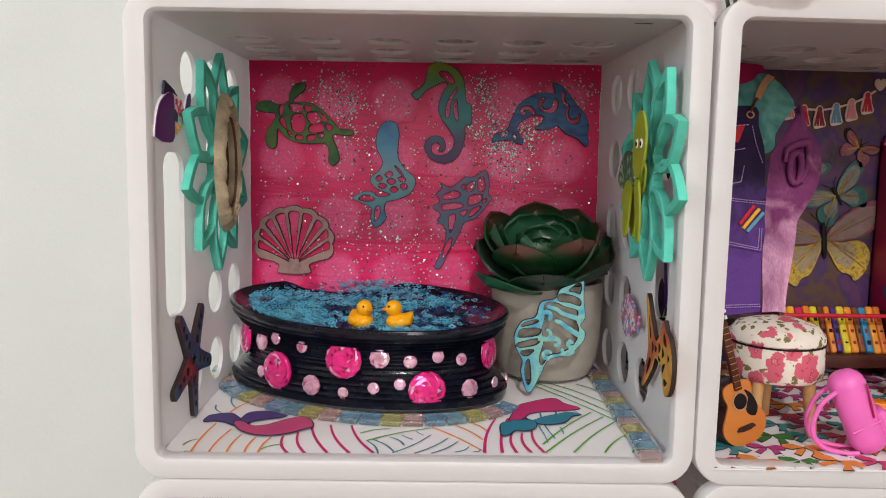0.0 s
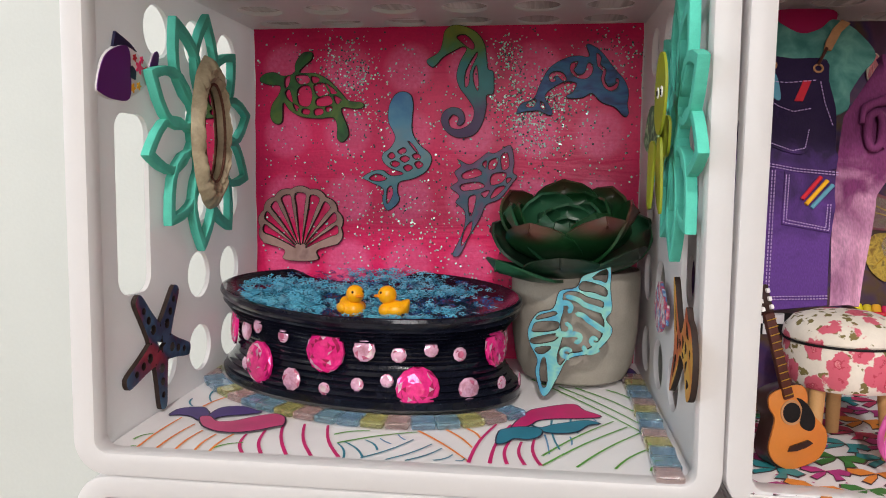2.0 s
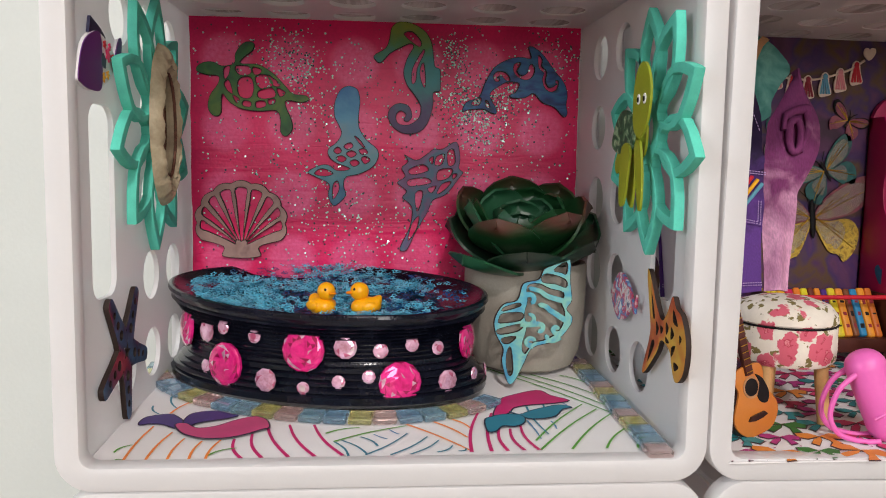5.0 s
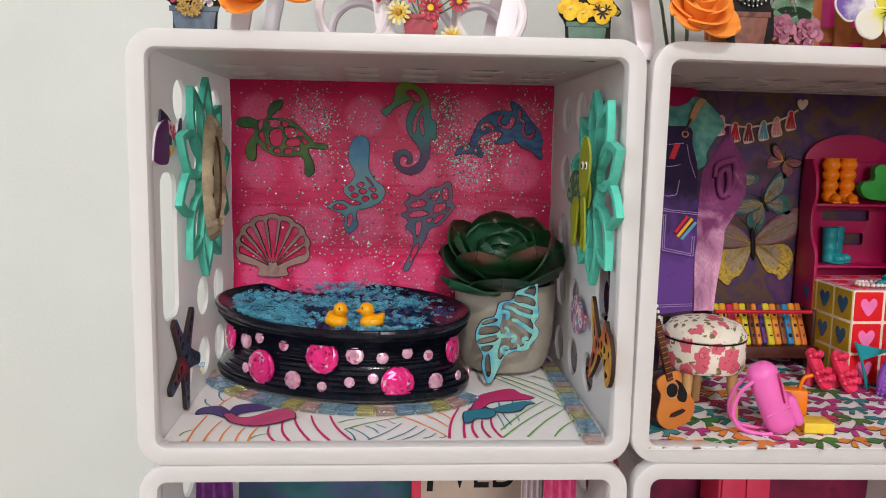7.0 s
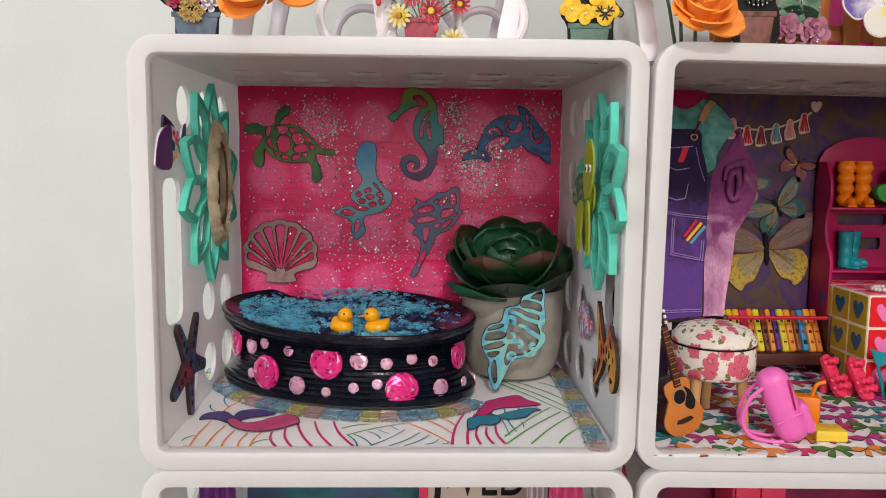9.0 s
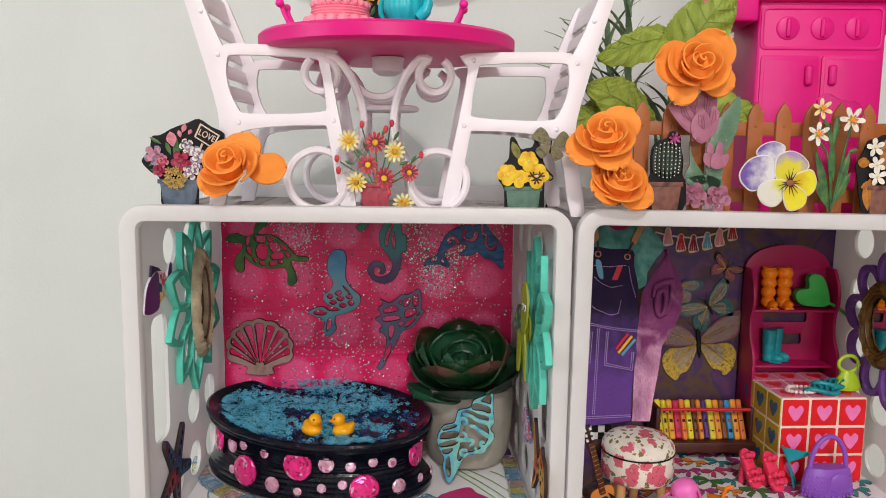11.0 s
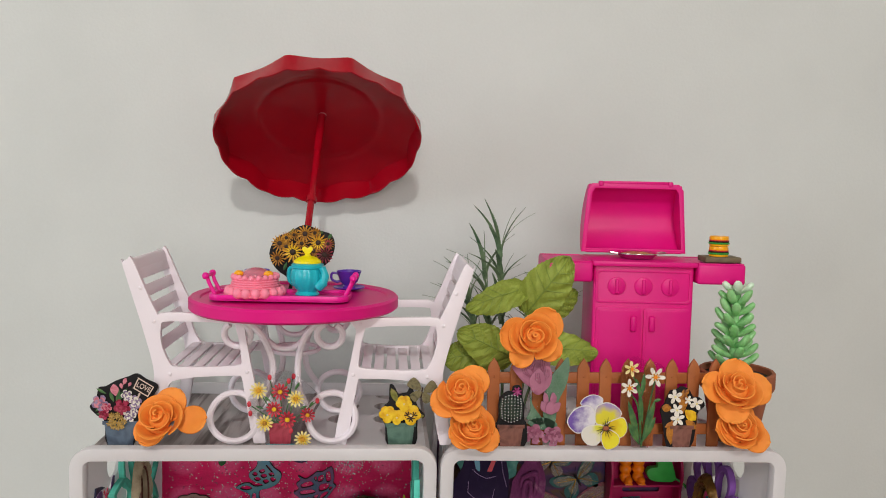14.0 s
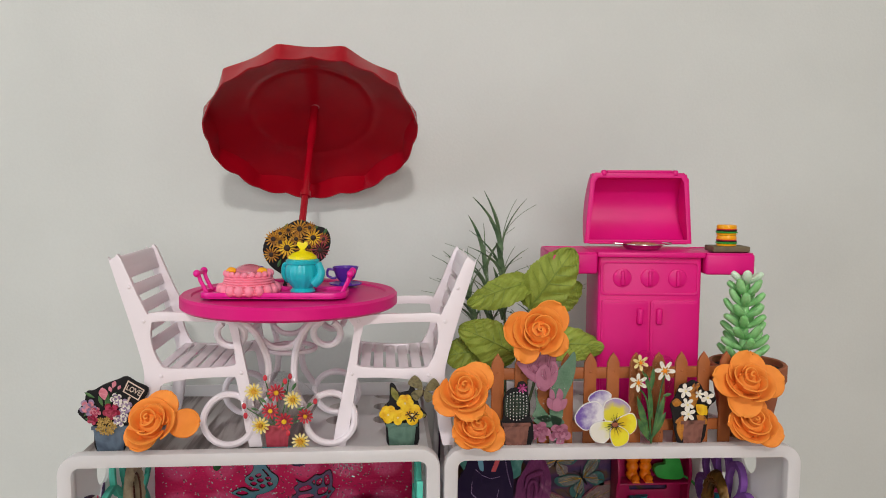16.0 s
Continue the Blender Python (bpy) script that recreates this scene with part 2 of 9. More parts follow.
def sheet(f, nu, nv, thick=0.0, bm=None, m=None):
    """A curved sheet through f(u, v), u and v from 0 to 1, with a thickness."""
    out = bm or bmesh.new()
    m = m or Matrix()
    pts = [[Vector(f(i / nu, j / nv)) for j in range(nv + 1)] for i in range(nu + 1)]
    sides = []
    for s in ((1, -1) if thick else (0,)):
        grid = []
        for i in range(nu + 1):
            row = []
            for j in range(nv + 1):
                du = pts[min(i + 1, nu)][j] - pts[max(i - 1, 0)][j]
                dv = pts[i][min(j + 1, nv)] - pts[i][max(j - 1, 0)]
                nrm = du.cross(dv)
                nrm = nrm.normalized() if nrm.length > 1e-12 else Vector((0, 0, 1))
                row.append(out.verts.new(m @ (pts[i][j] + nrm * s * thick / 2)))
            grid.append(row)
        sides.append(grid)
        for i in range(nu):
            for j in range(nv):
                q = (grid[i][j], grid[i + 1][j], grid[i + 1][j + 1], grid[i][j + 1])
                out.faces.new(q if s >= 0 else q[::-1])
    if thick:
        a, b = sides
        edge = [(i, 0) for i in range(nu)] + [(nu, j) for j in range(nv)] + [(i, nv) for i in range(nu, 0, -1)] + [(0, j) for j in range(nv, 0, -1)]
        for k in range(len(edge)):
            (i, j), (p, q) = edge[k], edge[(k + 1) % len(edge)]
            out.faces.new((a[i][j], b[i][j], b[p][q], a[p][q]))
    return out


def ball(r, x=0, y=0, z=0, sx=1, sy=1, sz=1, seg=14, bm=None, m=None):
    out = bm or bmesh.new()
    bmesh.ops.create_uvsphere(out, u_segments=seg, v_segments=max(6, seg * 2 // 3), radius=r,
                              matrix=(m or Matrix()) @ Matrix.Translation((x, y, z)) @ Matrix.Diagonal((sx, sy, sz, 1)))
    return out


def bar(a, b, r, r2=None, seg=10, bm=None):
    return tube([a, b], [r, r if r2 is None else r2], seg, bm=bm)


# ---- the room ----
WALL_Y = 0.706
solid("wall_back", box(5.2, 0.1, 2.6, 0.2, WALL_Y + 0.05, FLOOR_Z + 1.2), M["wall"], "pale grey-green painted plaster wall", kind="structure")
left = box(0.1, 2.45, 2.6, -2.45, -2.525, FLOOR_Z + 1.2)
box(0.1, 0.95, 2.6, -2.45, 0.225, FLOOR_Z + 1.2, bm=left)
box(0.1, 1.05, 0.70, -2.45, -0.775, FLOOR_Z + 0.25, bm=left)
box(0.1, 1.05, 0.75, -2.45, -0.775, FLOOR_Z + 2.125, bm=left)
solid("wall_left", left, M["room"], "pale painted side wall with a window", kind="structure", smooth=False)
win2 = thing("window_2", "white-framed side window", "window", (-2.45, -0.775, FLOOR_Z + 0.60), kind="structure")
for s in (-1, 1):
    part("window_frame", box(0.08, 0.05, 1.15, 0, s * 0.500, 0.575), M["crate"], win2)
for z in (0.025, 1.125):
    part("window_frame", box(0.08, 0.95, 0.05, 0, 0, z), M["crate"], win2)
part("window_sill", box(0.16, 1.15, 0.03, 0.06, 0, -0.012), M["crate"], win2)
solid("wall_right", box(0.1, 4.4, 2.6, 2.85, -1.5, FLOOR_Z + 1.2), M["room"], "pale painted side wall", kind="structure")
# unseen wall; its window is added to hold the frontal fill light
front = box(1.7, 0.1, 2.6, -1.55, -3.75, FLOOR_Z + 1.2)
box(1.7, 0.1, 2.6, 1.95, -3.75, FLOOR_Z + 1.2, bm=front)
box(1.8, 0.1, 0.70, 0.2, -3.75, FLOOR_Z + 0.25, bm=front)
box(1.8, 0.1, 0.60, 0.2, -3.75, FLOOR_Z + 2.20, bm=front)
solid("wall_front", front, M["room"], "unseen pale painted wall with an added window, facing the crates", kind="structure", smooth=False)
win = thing("window_1", "wide white-framed window, unseen and added for frontal light", "window", (0.2, -3.75, FLOOR_Z + 0.60), kind="structure")
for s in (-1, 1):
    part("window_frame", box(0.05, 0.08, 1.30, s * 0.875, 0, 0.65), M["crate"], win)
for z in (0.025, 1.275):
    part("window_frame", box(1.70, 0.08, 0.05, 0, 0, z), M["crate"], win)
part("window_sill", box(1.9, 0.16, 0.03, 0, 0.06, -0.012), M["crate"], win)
solid("floor", box(5.2, 4.6, 0.08, 0.2, -1.5, FLOOR_Z - 0.04), M["floor"], "brown wooden floor", kind="structure")
solid("ceiling", box(5.2, 4.6, 0.08, 0.2, -1.5, FLOOR_Z + 2.44), M["room"], "white painted ceiling", kind="structure")

# ---- the crates ----
W, H, D = 0.2985, 0.256, 0.206
HOLE = 0.0142
ROWS_Z = (0.038, 0.083, 0.129, 0.175, 0.220)
COLS_X = (0.040, 0.083, 0.126, 0.170, 0.214, 0.257)


def storage_crate(loc):
    c = thing("storage_crate", "white plastic storage crate on its side with round holes", "crate", loc, group="stacked crates")
    rim = plate([rounded(0, 0, W, H, 0.017, 8), rounded(0.0112, 0.0112, W - 0.0112, H - 0.0106, 0.006, 5)], 0.012, UPRIGHT @ Matrix.Translation((0, 0, -0.012)), 0.0018)
    part("rim", rim, M["crate"], c)
    back = plate([rounded(0.005, 0.006, W - 0.005, H - 0.007, 0.008, 6)] + [ring(x, z, HOLE) for x in COLS_X for z in ROWS_Z], 0.003,
                 UPRIGHT @ Matrix.Translation((0, 0, -D)), 0.0)
    part("back_wall", back, M["crate"], c)
    band = plate([rounded(0.004, 0.004, W - 0.004, H + 0.0055, 0.010, 6), rounded(0.0075, 0.0075, W - 0.0075, H - 0.0078, 0.006, 6)], 0.0035,
                 UPRIGHT @ Matrix.Translation((0, 0, -0.1895)), 0.0006)
    part("rear_band", band, M["crate"], c)
    cut = [rounded(0.027, 0.081, 0.058, 0.174, 0.009, 5)]
    cut += [ring(y, z, HOLE, ry=HOLE) for y in (0.113, 0.156) for z in ROWS_Z] + [ring(0.070, z, HOLE) for z in (ROWS_Z[0], ROWS_Z[4])]
    for side in (0, 1):
        m = ON_LEFT if side == 0 else ON_RIGHT
        w = plate([rounded(0.006, 0.008, D - 0.004, H - 0.010, 0.004, 3)] + cut, 0.0026, m)
        x0 = 0.0062 if side == 0 else W - 0.0062
        lean = 0.006 / D * (1 if side == 0 else -1)
        w.transform(Matrix.Translation((x0, 0, 0)) @ Matrix(((1, lean, 0, 0), (0, 1, 0, 0), (0, 0, 1, 0), (0, 0, 0, 1))))
        part("side_wall", w, M["crate"], c)
    holes = [ring(x, y, HOLE) for x in COLS_X for y in (0.104, 0.146, 0.186)]
    top = plate([rounded(0.0085, 0.008, W - 0.0085, D - 0.004, 0.004, 3)] + holes, 0.0026, Matrix.Translation((0, 0, H - 0.0098)))
    part("top_wall", top, M["crate"], c)
    low = plate([rounded(0.0085, 0.008, W - 0.0085, D - 0.004, 0.004, 3)] + holes, 0.0026)
    low.transform(pose(0, 0, 0.0040, 1.8))
    part("bottom_wall", low, M["crate"], c)
    return c


X1, X2, Y0, Z1 = -0.146, 0.1532, 0.408, 0.0320
crate = storage_crate((X1, Y0, Z1))
copy_thing(crate, pose(X2, Y0, Z1, 0, 0.6, 0))
copy_thing(crate, pose(X1, Y0, Z1 - H - 0.0003))
copy_thing(crate, pose(X2 + 0.0005, Y0 + 0.0005, Z1 - H - 0.0003, 0, 0.6, 0))
FLOOR_TILT = 2.3     # the crate's walls draw in towards its back, so the floor paper rises
BACK = 0.6090         # front of the back panels
DECK = 0.2814        # roof deck, at x = 0
SAG = 0.6            # the roof leans down to the right, in degrees


def floor_z(y):
    """Height of the floor paper inside the upper crates."""
    return 0.0418 + 0.040 * (y - 0.41)


def deck_z(x):
    return DECK - x * math.tan(radians(SAG))


# ---- first crate: pink wall, pool, plant ----
def panel_paper(name, base, light, dotted):
    """Tissue paper pasted over the crate's back; light through the holes behind is painted in as paler rounds."""
    m = mat(name, base, 0.40, ior=1.38, scale=18, var=0.2, bump=0.45, fine=500)
    nt = m.node_tree
    b = nt.nodes["Principled BSDF"]
    src = b.inputs["Base Color"].links[0].from_socket
    co = nt.nodes.new("ShaderNodeTexCoord")
    sep = nt.nodes.new("ShaderNodeSeparateXYZ")
    nt.links.new(co.outputs["Object"], sep.inputs[0])

    def math_node(op, a, bb=0.0):
        n = nt.nodes.new("ShaderNodeMath")
        n.operation = op
        for k, v in enumerate((a, bb)):
            if isinstance(v, (int, float)):
                n.inputs[k].default_value = v
            else:
                nt.links.new(v, n.inputs[k])
        return n.outputs[0]

    sx, sz = 0.0434, 0.04525
    u = math_node("SUBTRACT", math_node("MODULO", math_node("ADD", sep.outputs["X"], 10 * sx + sx / 2 + 0.020), sx), sx / 2)
    v = math_node("SUBTRACT", math_node("MODULO", math_node("ADD", sep.outputs["Z"], 10 * sz + sz / 2 - 0.2505), sz), sz / 2)
    d = math_node("SQRT", math_node("ADD", math_node("MULTIPLY", u, u), math_node("MULTIPLY", v, v)))
    r = nt.nodes.new("ShaderNodeMapRange")
    r.inputs["From Min"].default_value, r.inputs["From Max"].default_value = 0.0188, 0.0128
    nt.links.new(d, r.inputs["Value"])
    speck = nt.nodes.new("ShaderNodeTexNoise")
    speck.inputs["Scale"].default_value, speck.inputs["Detail"].default_value = 420, 6
    nt.links.new(co.outputs["Object"], speck.inputs["Vector"])
    patch = nt.nodes.new("ShaderNodeTexNoise")
    patch.inputs["Scale"].default_value = 14
    nt.links.new(co.outputs["Object"], patch.inputs["Vector"])
    # light coming through each hole, put into the colour as a pale mottled round
    f = math_node("MULTIPLY", r.outputs["Result"], math_node("MULTIPLY", speck.outputs["Fac"], math_node("MULTIPLY", patch.outputs["Fac"], dotted)))
    mix = nt.nodes.new("ShaderNodeMix")
    mix.data_type = "RGBA"
    nt.links.new(f, mix.inputs["Factor"])
    nt.links.new(src, mix.inputs[6])
    mix.inputs[7].default_value = (*light, 1)
    nt.links.new(mix.outputs[2], b.inputs["Base Color"])
    mp = nt.nodes.new("ShaderNodeMapping")
    mp.inputs["Scale"].default_value, mp.inputs["Rotation"].default_value[1] = (9, 1, 95), radians(4)
    nt.links.new(co.outputs["Object"], mp.inputs["Vector"])
    wr = nt.nodes.new("ShaderNodeTexNoise")
    wr.inputs["Scale"].default_value, wr.inputs["Detail"].default_value, wr.inputs["Distortion"].default_value = 1.0, 3, 1.2
    nt.links.new(mp.outputs[0], wr.inputs["Vector"])
    bn = nt.nodes.new("ShaderNodeBump")
    bn.inputs["Strength"].default_value, bn.inputs["Distance"].default_value = 0.5, 0.0012
    nt.links.new(wr.outputs["Fac"], bn.inputs["Height"])
    nt.links.new(b.inputs["Normal"].links[0].from_socket, bn.inputs["Normal"])
    nt.links.new(bn.outputs["Normal"], b.inputs["Normal"])
    return m


M["tissue"] = panel_paper("pink_tissue", hexc("d60c5a"), hexc("f070a4"), 1.6)


def backing(name, x0, x1, z0, z1, material, label, category, y=BACK):
    """A sheet of paper with slightly uneven edges and soft ripples."""
    def f(u, v):
        x, z = x0 + (x1 - x0) * u, z0 + (z1 - z0) * v
        n = noise.noise(Vector((x * 25, z * 25, 3)))
        e = 0.0009 * noise.noise(Vector((x * 60, z * 60, 7)))
        return (x - 0 + (e if u in (0, 1) else 0), 0.0006 * n, z + (e if v in (0, 1) else 0))
    bm = sheet(f, 40, 32, 0.0004)
    ob = solid(name, bm, material, label, category)
    ob.location.y = y
    return ob


pink = backing("paper_backing", -0.1305, 0.1370, 0.0480, 0.2784, M["tissue"], "hot pink tissue paper pasted across the crate back", "paper")

# pool: an oval navy tub with sequins inside
PX, PY, PTURN = -0.0357, 0.5453, -22
pool = thing("toy_pool", "glossy navy ridged oval tub with pink gems, filled with blue sequins", "toy pool", (PX, PY, floor_z(PY)), PTURN)
pool.scale = (1.012, 1.012, 1.012)
PA, PB_TOP, PB_LOW, PH = 0.1015, 0.0690, 0.0650, 0.0605


def oval(q, z):
    """Half-axes of the tub at height z for a profile scale q."""
    t = min(1.0, max(0.0, z / PH))
    return PA * q, (PB_LOW + (PB_TOP - PB_LOW) * t) * q


prof = [(0.0, 0.0005), (0.95, 0.0005), (0.995, 0.003), (1.0, 0.007)]
for k in range(14):
    z = 0.009 + k * 0.0034
    waist = 1.0 - 0.12 * math.sin(min(1.0, (z - 0.006) / 0.020) * math.pi / 2) ** 1.2
    if z > 0.034:
        waist += 0.10 * ((z - 0.034) / 0.020) ** 1.6
    prof += [(waist - 0.008, z - 0.0011), (waist + 0.007, z), (waist - 0.008, z + 0.0011)]
prof += [(0.985, 0.0565), (1.0, 0.0590), (0.994, 0.0608), (0.975, 0.0613), (0.950, 0.0600), (0.905, 0.0558), (0.845, 0.0532), (0.0, 0.0528)]


def dip(x, y):
    """How far the soft tub's rim sinks towards the front."""
    f = max(-1.0, min(1.0, (0.375 * x - 0.927 * y) / 0.069))
    return 0.0088 * (0.5 + 0.5 * f) ** 1.5


tub = lathe(prof, 112)
for v in tub.verts:
    a, b = oval(1.0, v.co.z)
    v.co.x, v.co.y = v.co.x * a, v.co.y * b
    v.co.z -= dip(v.co.x, v.co.y) * max(0.0, min(1.0, (v.co.z - 0.026) / 0.028))
part("tub", tub, M["navy"], pool)
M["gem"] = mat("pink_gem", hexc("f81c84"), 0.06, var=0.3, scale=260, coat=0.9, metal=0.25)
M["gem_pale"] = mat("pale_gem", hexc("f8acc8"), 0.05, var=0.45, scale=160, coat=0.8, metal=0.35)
# paler and darker gem tints, painted onto single facets as sparkle
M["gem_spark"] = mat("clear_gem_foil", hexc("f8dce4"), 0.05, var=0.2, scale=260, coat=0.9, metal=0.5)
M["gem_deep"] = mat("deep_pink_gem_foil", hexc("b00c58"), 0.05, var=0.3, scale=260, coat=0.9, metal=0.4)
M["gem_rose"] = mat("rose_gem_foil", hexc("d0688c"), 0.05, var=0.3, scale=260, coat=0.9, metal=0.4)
M["duck"] = mat("yellow_duck_plastic", hexc("f7ab10"), 0.3, var=0.03, scale=90)
M["beak"] = mat("orange_beak", hexc("f08a10"), 0.3, var=0.03)


def gem_bm(r, h, n):
    """A domed round stone lying in its plan, cut in a chequer of flat facets."""
    out = bmesh.new()
    rings = [[out.verts.new((r * math.cos(2 * math.pi * k / n), r * math.sin(2 * math.pi * k / n), 0)) for k in range(n)]]
    steps = (1.0, 0.90, 0.74, 0.54, 0.32) if n > 11 else (1.0, 0.80, 0.48)
    for j, q in enumerate(steps):
        tw = 0.5 * (j % 2)
        z = h * (0.22 + 0.78 * math.sqrt(1 - q * q * 0.98))
        rings.append([out.verts.new((r * q * math.cos(2 * math.pi * (k + tw) / n), r * q * math.sin(2 * math.pi * (k + tw) / n), z)) for k in range(n)])
    for a, b in zip(rings, rings[1:]):
        for k in range(n):
            j = (k + 1) % n
            out.faces.new((a[k], a[j], b[k]))
            out.faces.new((a[j], b[j], b[k]))
    out.faces.new(rings[-1])
    bmesh.ops.recalc_face_normals(out, faces=out.faces)
    return out


def sparkle_facets(ob, light, dark):
    """Paints single facets lighter and darker at random, to mimic a cut stone's sparkle."""
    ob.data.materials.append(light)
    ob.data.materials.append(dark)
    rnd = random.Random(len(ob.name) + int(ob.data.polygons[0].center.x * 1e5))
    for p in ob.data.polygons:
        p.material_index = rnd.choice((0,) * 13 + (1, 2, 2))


def pool_skin(az, z):
    """The point and outward turn on the tub's side at an azimuth from its front."""
    q = min(prof[4:-8], key=lambda r: abs(r[1] - z))[0]
    a, b = oval(q, z)
    t = radians(az)
    x, y = a * math.sin(t), -b * math.cos(t)
    return x, y, math.atan2(x / a ** 2, -y / b ** 2)


# azimuth from the front in degrees, height over the base, radius, colour
GEMS = [(-54, .0336, .0121, 0), (-34, .0349, .0064, 1), (-22, .0399, .0042, 1), (-9, .0368, .0041, 1), (-21, .0189, .0124, 0), (-32, .0151, .0040, 1), (10, .0313, .0119, 0),
        (25, .0336, .0064, 1), (38, .0316, .0043, 1), (51, .0342, .0040, 1), (64, .0310, .0040, 1), (-3, .0140, .0065, 1), (10, .0113, .0036, 1), (22, .0150, .0038, 1), (33, .0176, .0038, 1),
        (44, .0143, .0118, 0), (64, .0135, .0061, 1), (84, .0130, .0039, 1), (104, .0100, .0041, 1), (88, .0318, .0114, 0), (107, .0346, .0063, 1)]
for az, z, r, pale in GEMS:
    gx, gy, ga = pool_skin(az, z)
    g = gem_bm(r, r * 0.36, 14 if r > 0.009 else 10)
    g.transform(Matrix.Translation((gx, gy, z)) @ Matrix.Rotation(ga, 4, "Z") @ Matrix.Translation((0, -0.0016, 0)) @ Matrix.Rotation(radians(-4), 4, "X") @ UPRIGHT)
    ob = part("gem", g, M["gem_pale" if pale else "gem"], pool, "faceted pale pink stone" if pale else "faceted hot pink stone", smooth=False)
    sparkle_facets(ob, M["gem_spark" if pale else "gem_pale"], M["gem_deep" if not pale else "gem_rose"])

# water of navy resin with blue star sequins
M["sequin"] = mat("blue_sequin", hexc("2cacd6"), 0.2, metal=0.0, scale=300, colour2=hexc("84dcf0"), spread=0.7)
M["sequin_dark"] = mat("deep_blue_sequin", hexc("0a3c78"), 0.2, metal=0.2, scale=200, colour2=hexc("1c6cb0"), spread=0.7)


def star_loop(r, inner, n=5, turn=0.0):
    return [((r if k % 2 == 0 else inner) * math.cos(turn + math.pi * k / n), (r if k % 2 == 0 else inner) * math.sin(turn + math.pi * k / n)) for k in range(2 * n)]


rng = random.Random(5)
for name, material, count, lift in (("sequin_fill", M["sequin"], 3000, 0.0012), ("sequin_fill", M["sequin_dark"], 600, 0.0004)):
    verts, faces = [], []
    made = 0
    while made < count:
        a, q = rng.uniform(0, 2 * math.pi), math.sqrt(rng.random())
        x, y = 0.0885 * q * math.cos(a), 0.0595 * q * math.sin(a)
        # bare streaks and a bare right-hand side show the dark resin
        f = noise.noise(Vector((x * 20, y * 48, 1.7)))
        if lift > 0.001 and (f > 0.10 or x > 0.070 - 0.35 * max(0, y)):
            if rng.random() > 0.06:
                continue
        if lift < 0.001 and f < 0.02 and rng.random() < 0.8:
            continue
        h = 0.0540 - dip(x, y) + 0.0040 * max(0, q - 0.85) / 0.15 + 0.003 * max(0, y / 0.0595) + rng.random() * lift * 2.2 + 0.0022 * max(0.0, noise.noise(Vector((x * 26, y * 26, 9))))
        tilt = Euler((rng.uniform(-.5, .5), rng.uniform(-.5, .5), rng.uniform(0, 6.3))).to_matrix()
        size = rng.uniform(0.0020, 0.0029)
        base = len(verts)
        for r2 in (1.0, 0.62):
            for px_, py_ in star_loop(size * r2, size * r2 * 0.55):
                v = tilt @ Vector((px_, py_, 0))
                verts.append((x + v.x, y + v.y, h + v.z))
        for k in range(10):
            j = (k + 1) % 10
            faces.append((base + k, base + j, base + 10 + j, base + 10 + k))
        made += 1
    me = bpy.data.meshes.new(name)
    me.from_pydata(verts, [], faces)
    part(name, me, material, pool, "loose open star sequins", smooth=False, kind="stuff")


def duck(x, y, z, rz):
    d = thing("rubber_duck", "tiny yellow rubber duck on the sequin water", "duck", (x, y, z), rz, group="ducks in the pool")
    d.matrix_basis = pose(x, y, z, 0, 0, rz) @ Matrix.Scale(0.97, 4)
    b = ball(0.0082, 0, 0, 0.0055, 1.15, 0.9, 0.72, 20)
    for v in b.verts:
        if v.co.x < -0.002:
            v.co.z += 0.9 * max(0, (-v.co.x - 0.004)) * (1 if v.co.z > 0.004 else 0.3)
        v.co.z = max(v.co.z, 0.0006)
    part("body", b, M["duck"], d)
    part("head", ball(0.0056, 0.0042, 0, 0.0146, 1, 0.95, 1, 18), M["duck"], d)
    k = bmesh.new()
    ball(0.0022, 0.0100, 0, 0.0140, 1.1, 1.1, 0.45, 10, bm=k)
    part("beak", k, M["beak"], d, "orange beak")
    for s in (1, -1):
        part("eye", ball(0.0008, 0.0078, s * 0.0034, 0.0164, seg=8), M["black"], d, "black dot eye")
    for s in (1, -1):
        part("wing", ball(0.0042, -0.001, s * 0.0070, 0.0062, 1.2, 0.35, 0.7, 12), M["duck"], d)
    return d


duck(-0.0355, 0.5100, floor_z(PY) + 0.0462, -50)
duck(-0.0100, 0.5080, floor_z(PY) + 0.0462, 190)

# concrete pot with a succulent
pot = thing("plant_pot", "round beige concrete plant pot with dark stains", "plant pot", (0.0950, 0.5725, floor_z(0.5725)))
part("pot_body", lathe([(0, 0.0), (0.026, 0.0), (0.0325, 0.003), (0.0368, 0.012), (0.0395, 0.030), (0.0405, 0.055), (0.0405, 0.0685), (0.0395, 0.0705), (0.0365, 0.0700), (0.0358, 0.064)], 64), M["concrete"], pot)
part("soil", lathe([(0.0365, 0.0630), (0.02, 0.0645), (0, 0.065)], 40), M["soil"], pot, "dark soil")


def leaf_bm(length, width, thick, curl, cup, nu=8, nv=12):
    """A broad fleshy leaf along +x: narrow base, rounded blade, a small point; cupped and curling up."""
    def f(u, v):
        w = width * (0.30 + 0.70 * math.sin(math.pi * 0.5 * min(1, v / 0.66)) ** 1.1) if v < 0.66 else width * max(0.0, 1 - ((v - 0.66) / 0.34) ** 2.4) ** 0.62
        s = (u - 0.5) * 2
        tip = 0.035 * length * max(0, v - 0.9) / 0.1 * (1 - abs(s))
        return (length * v + tip, s * w / 2, curl * v ** 2.2 + cup * s * s * (0.4 + 0.6 * v))
    return sheet(f, nu, nv, thick)


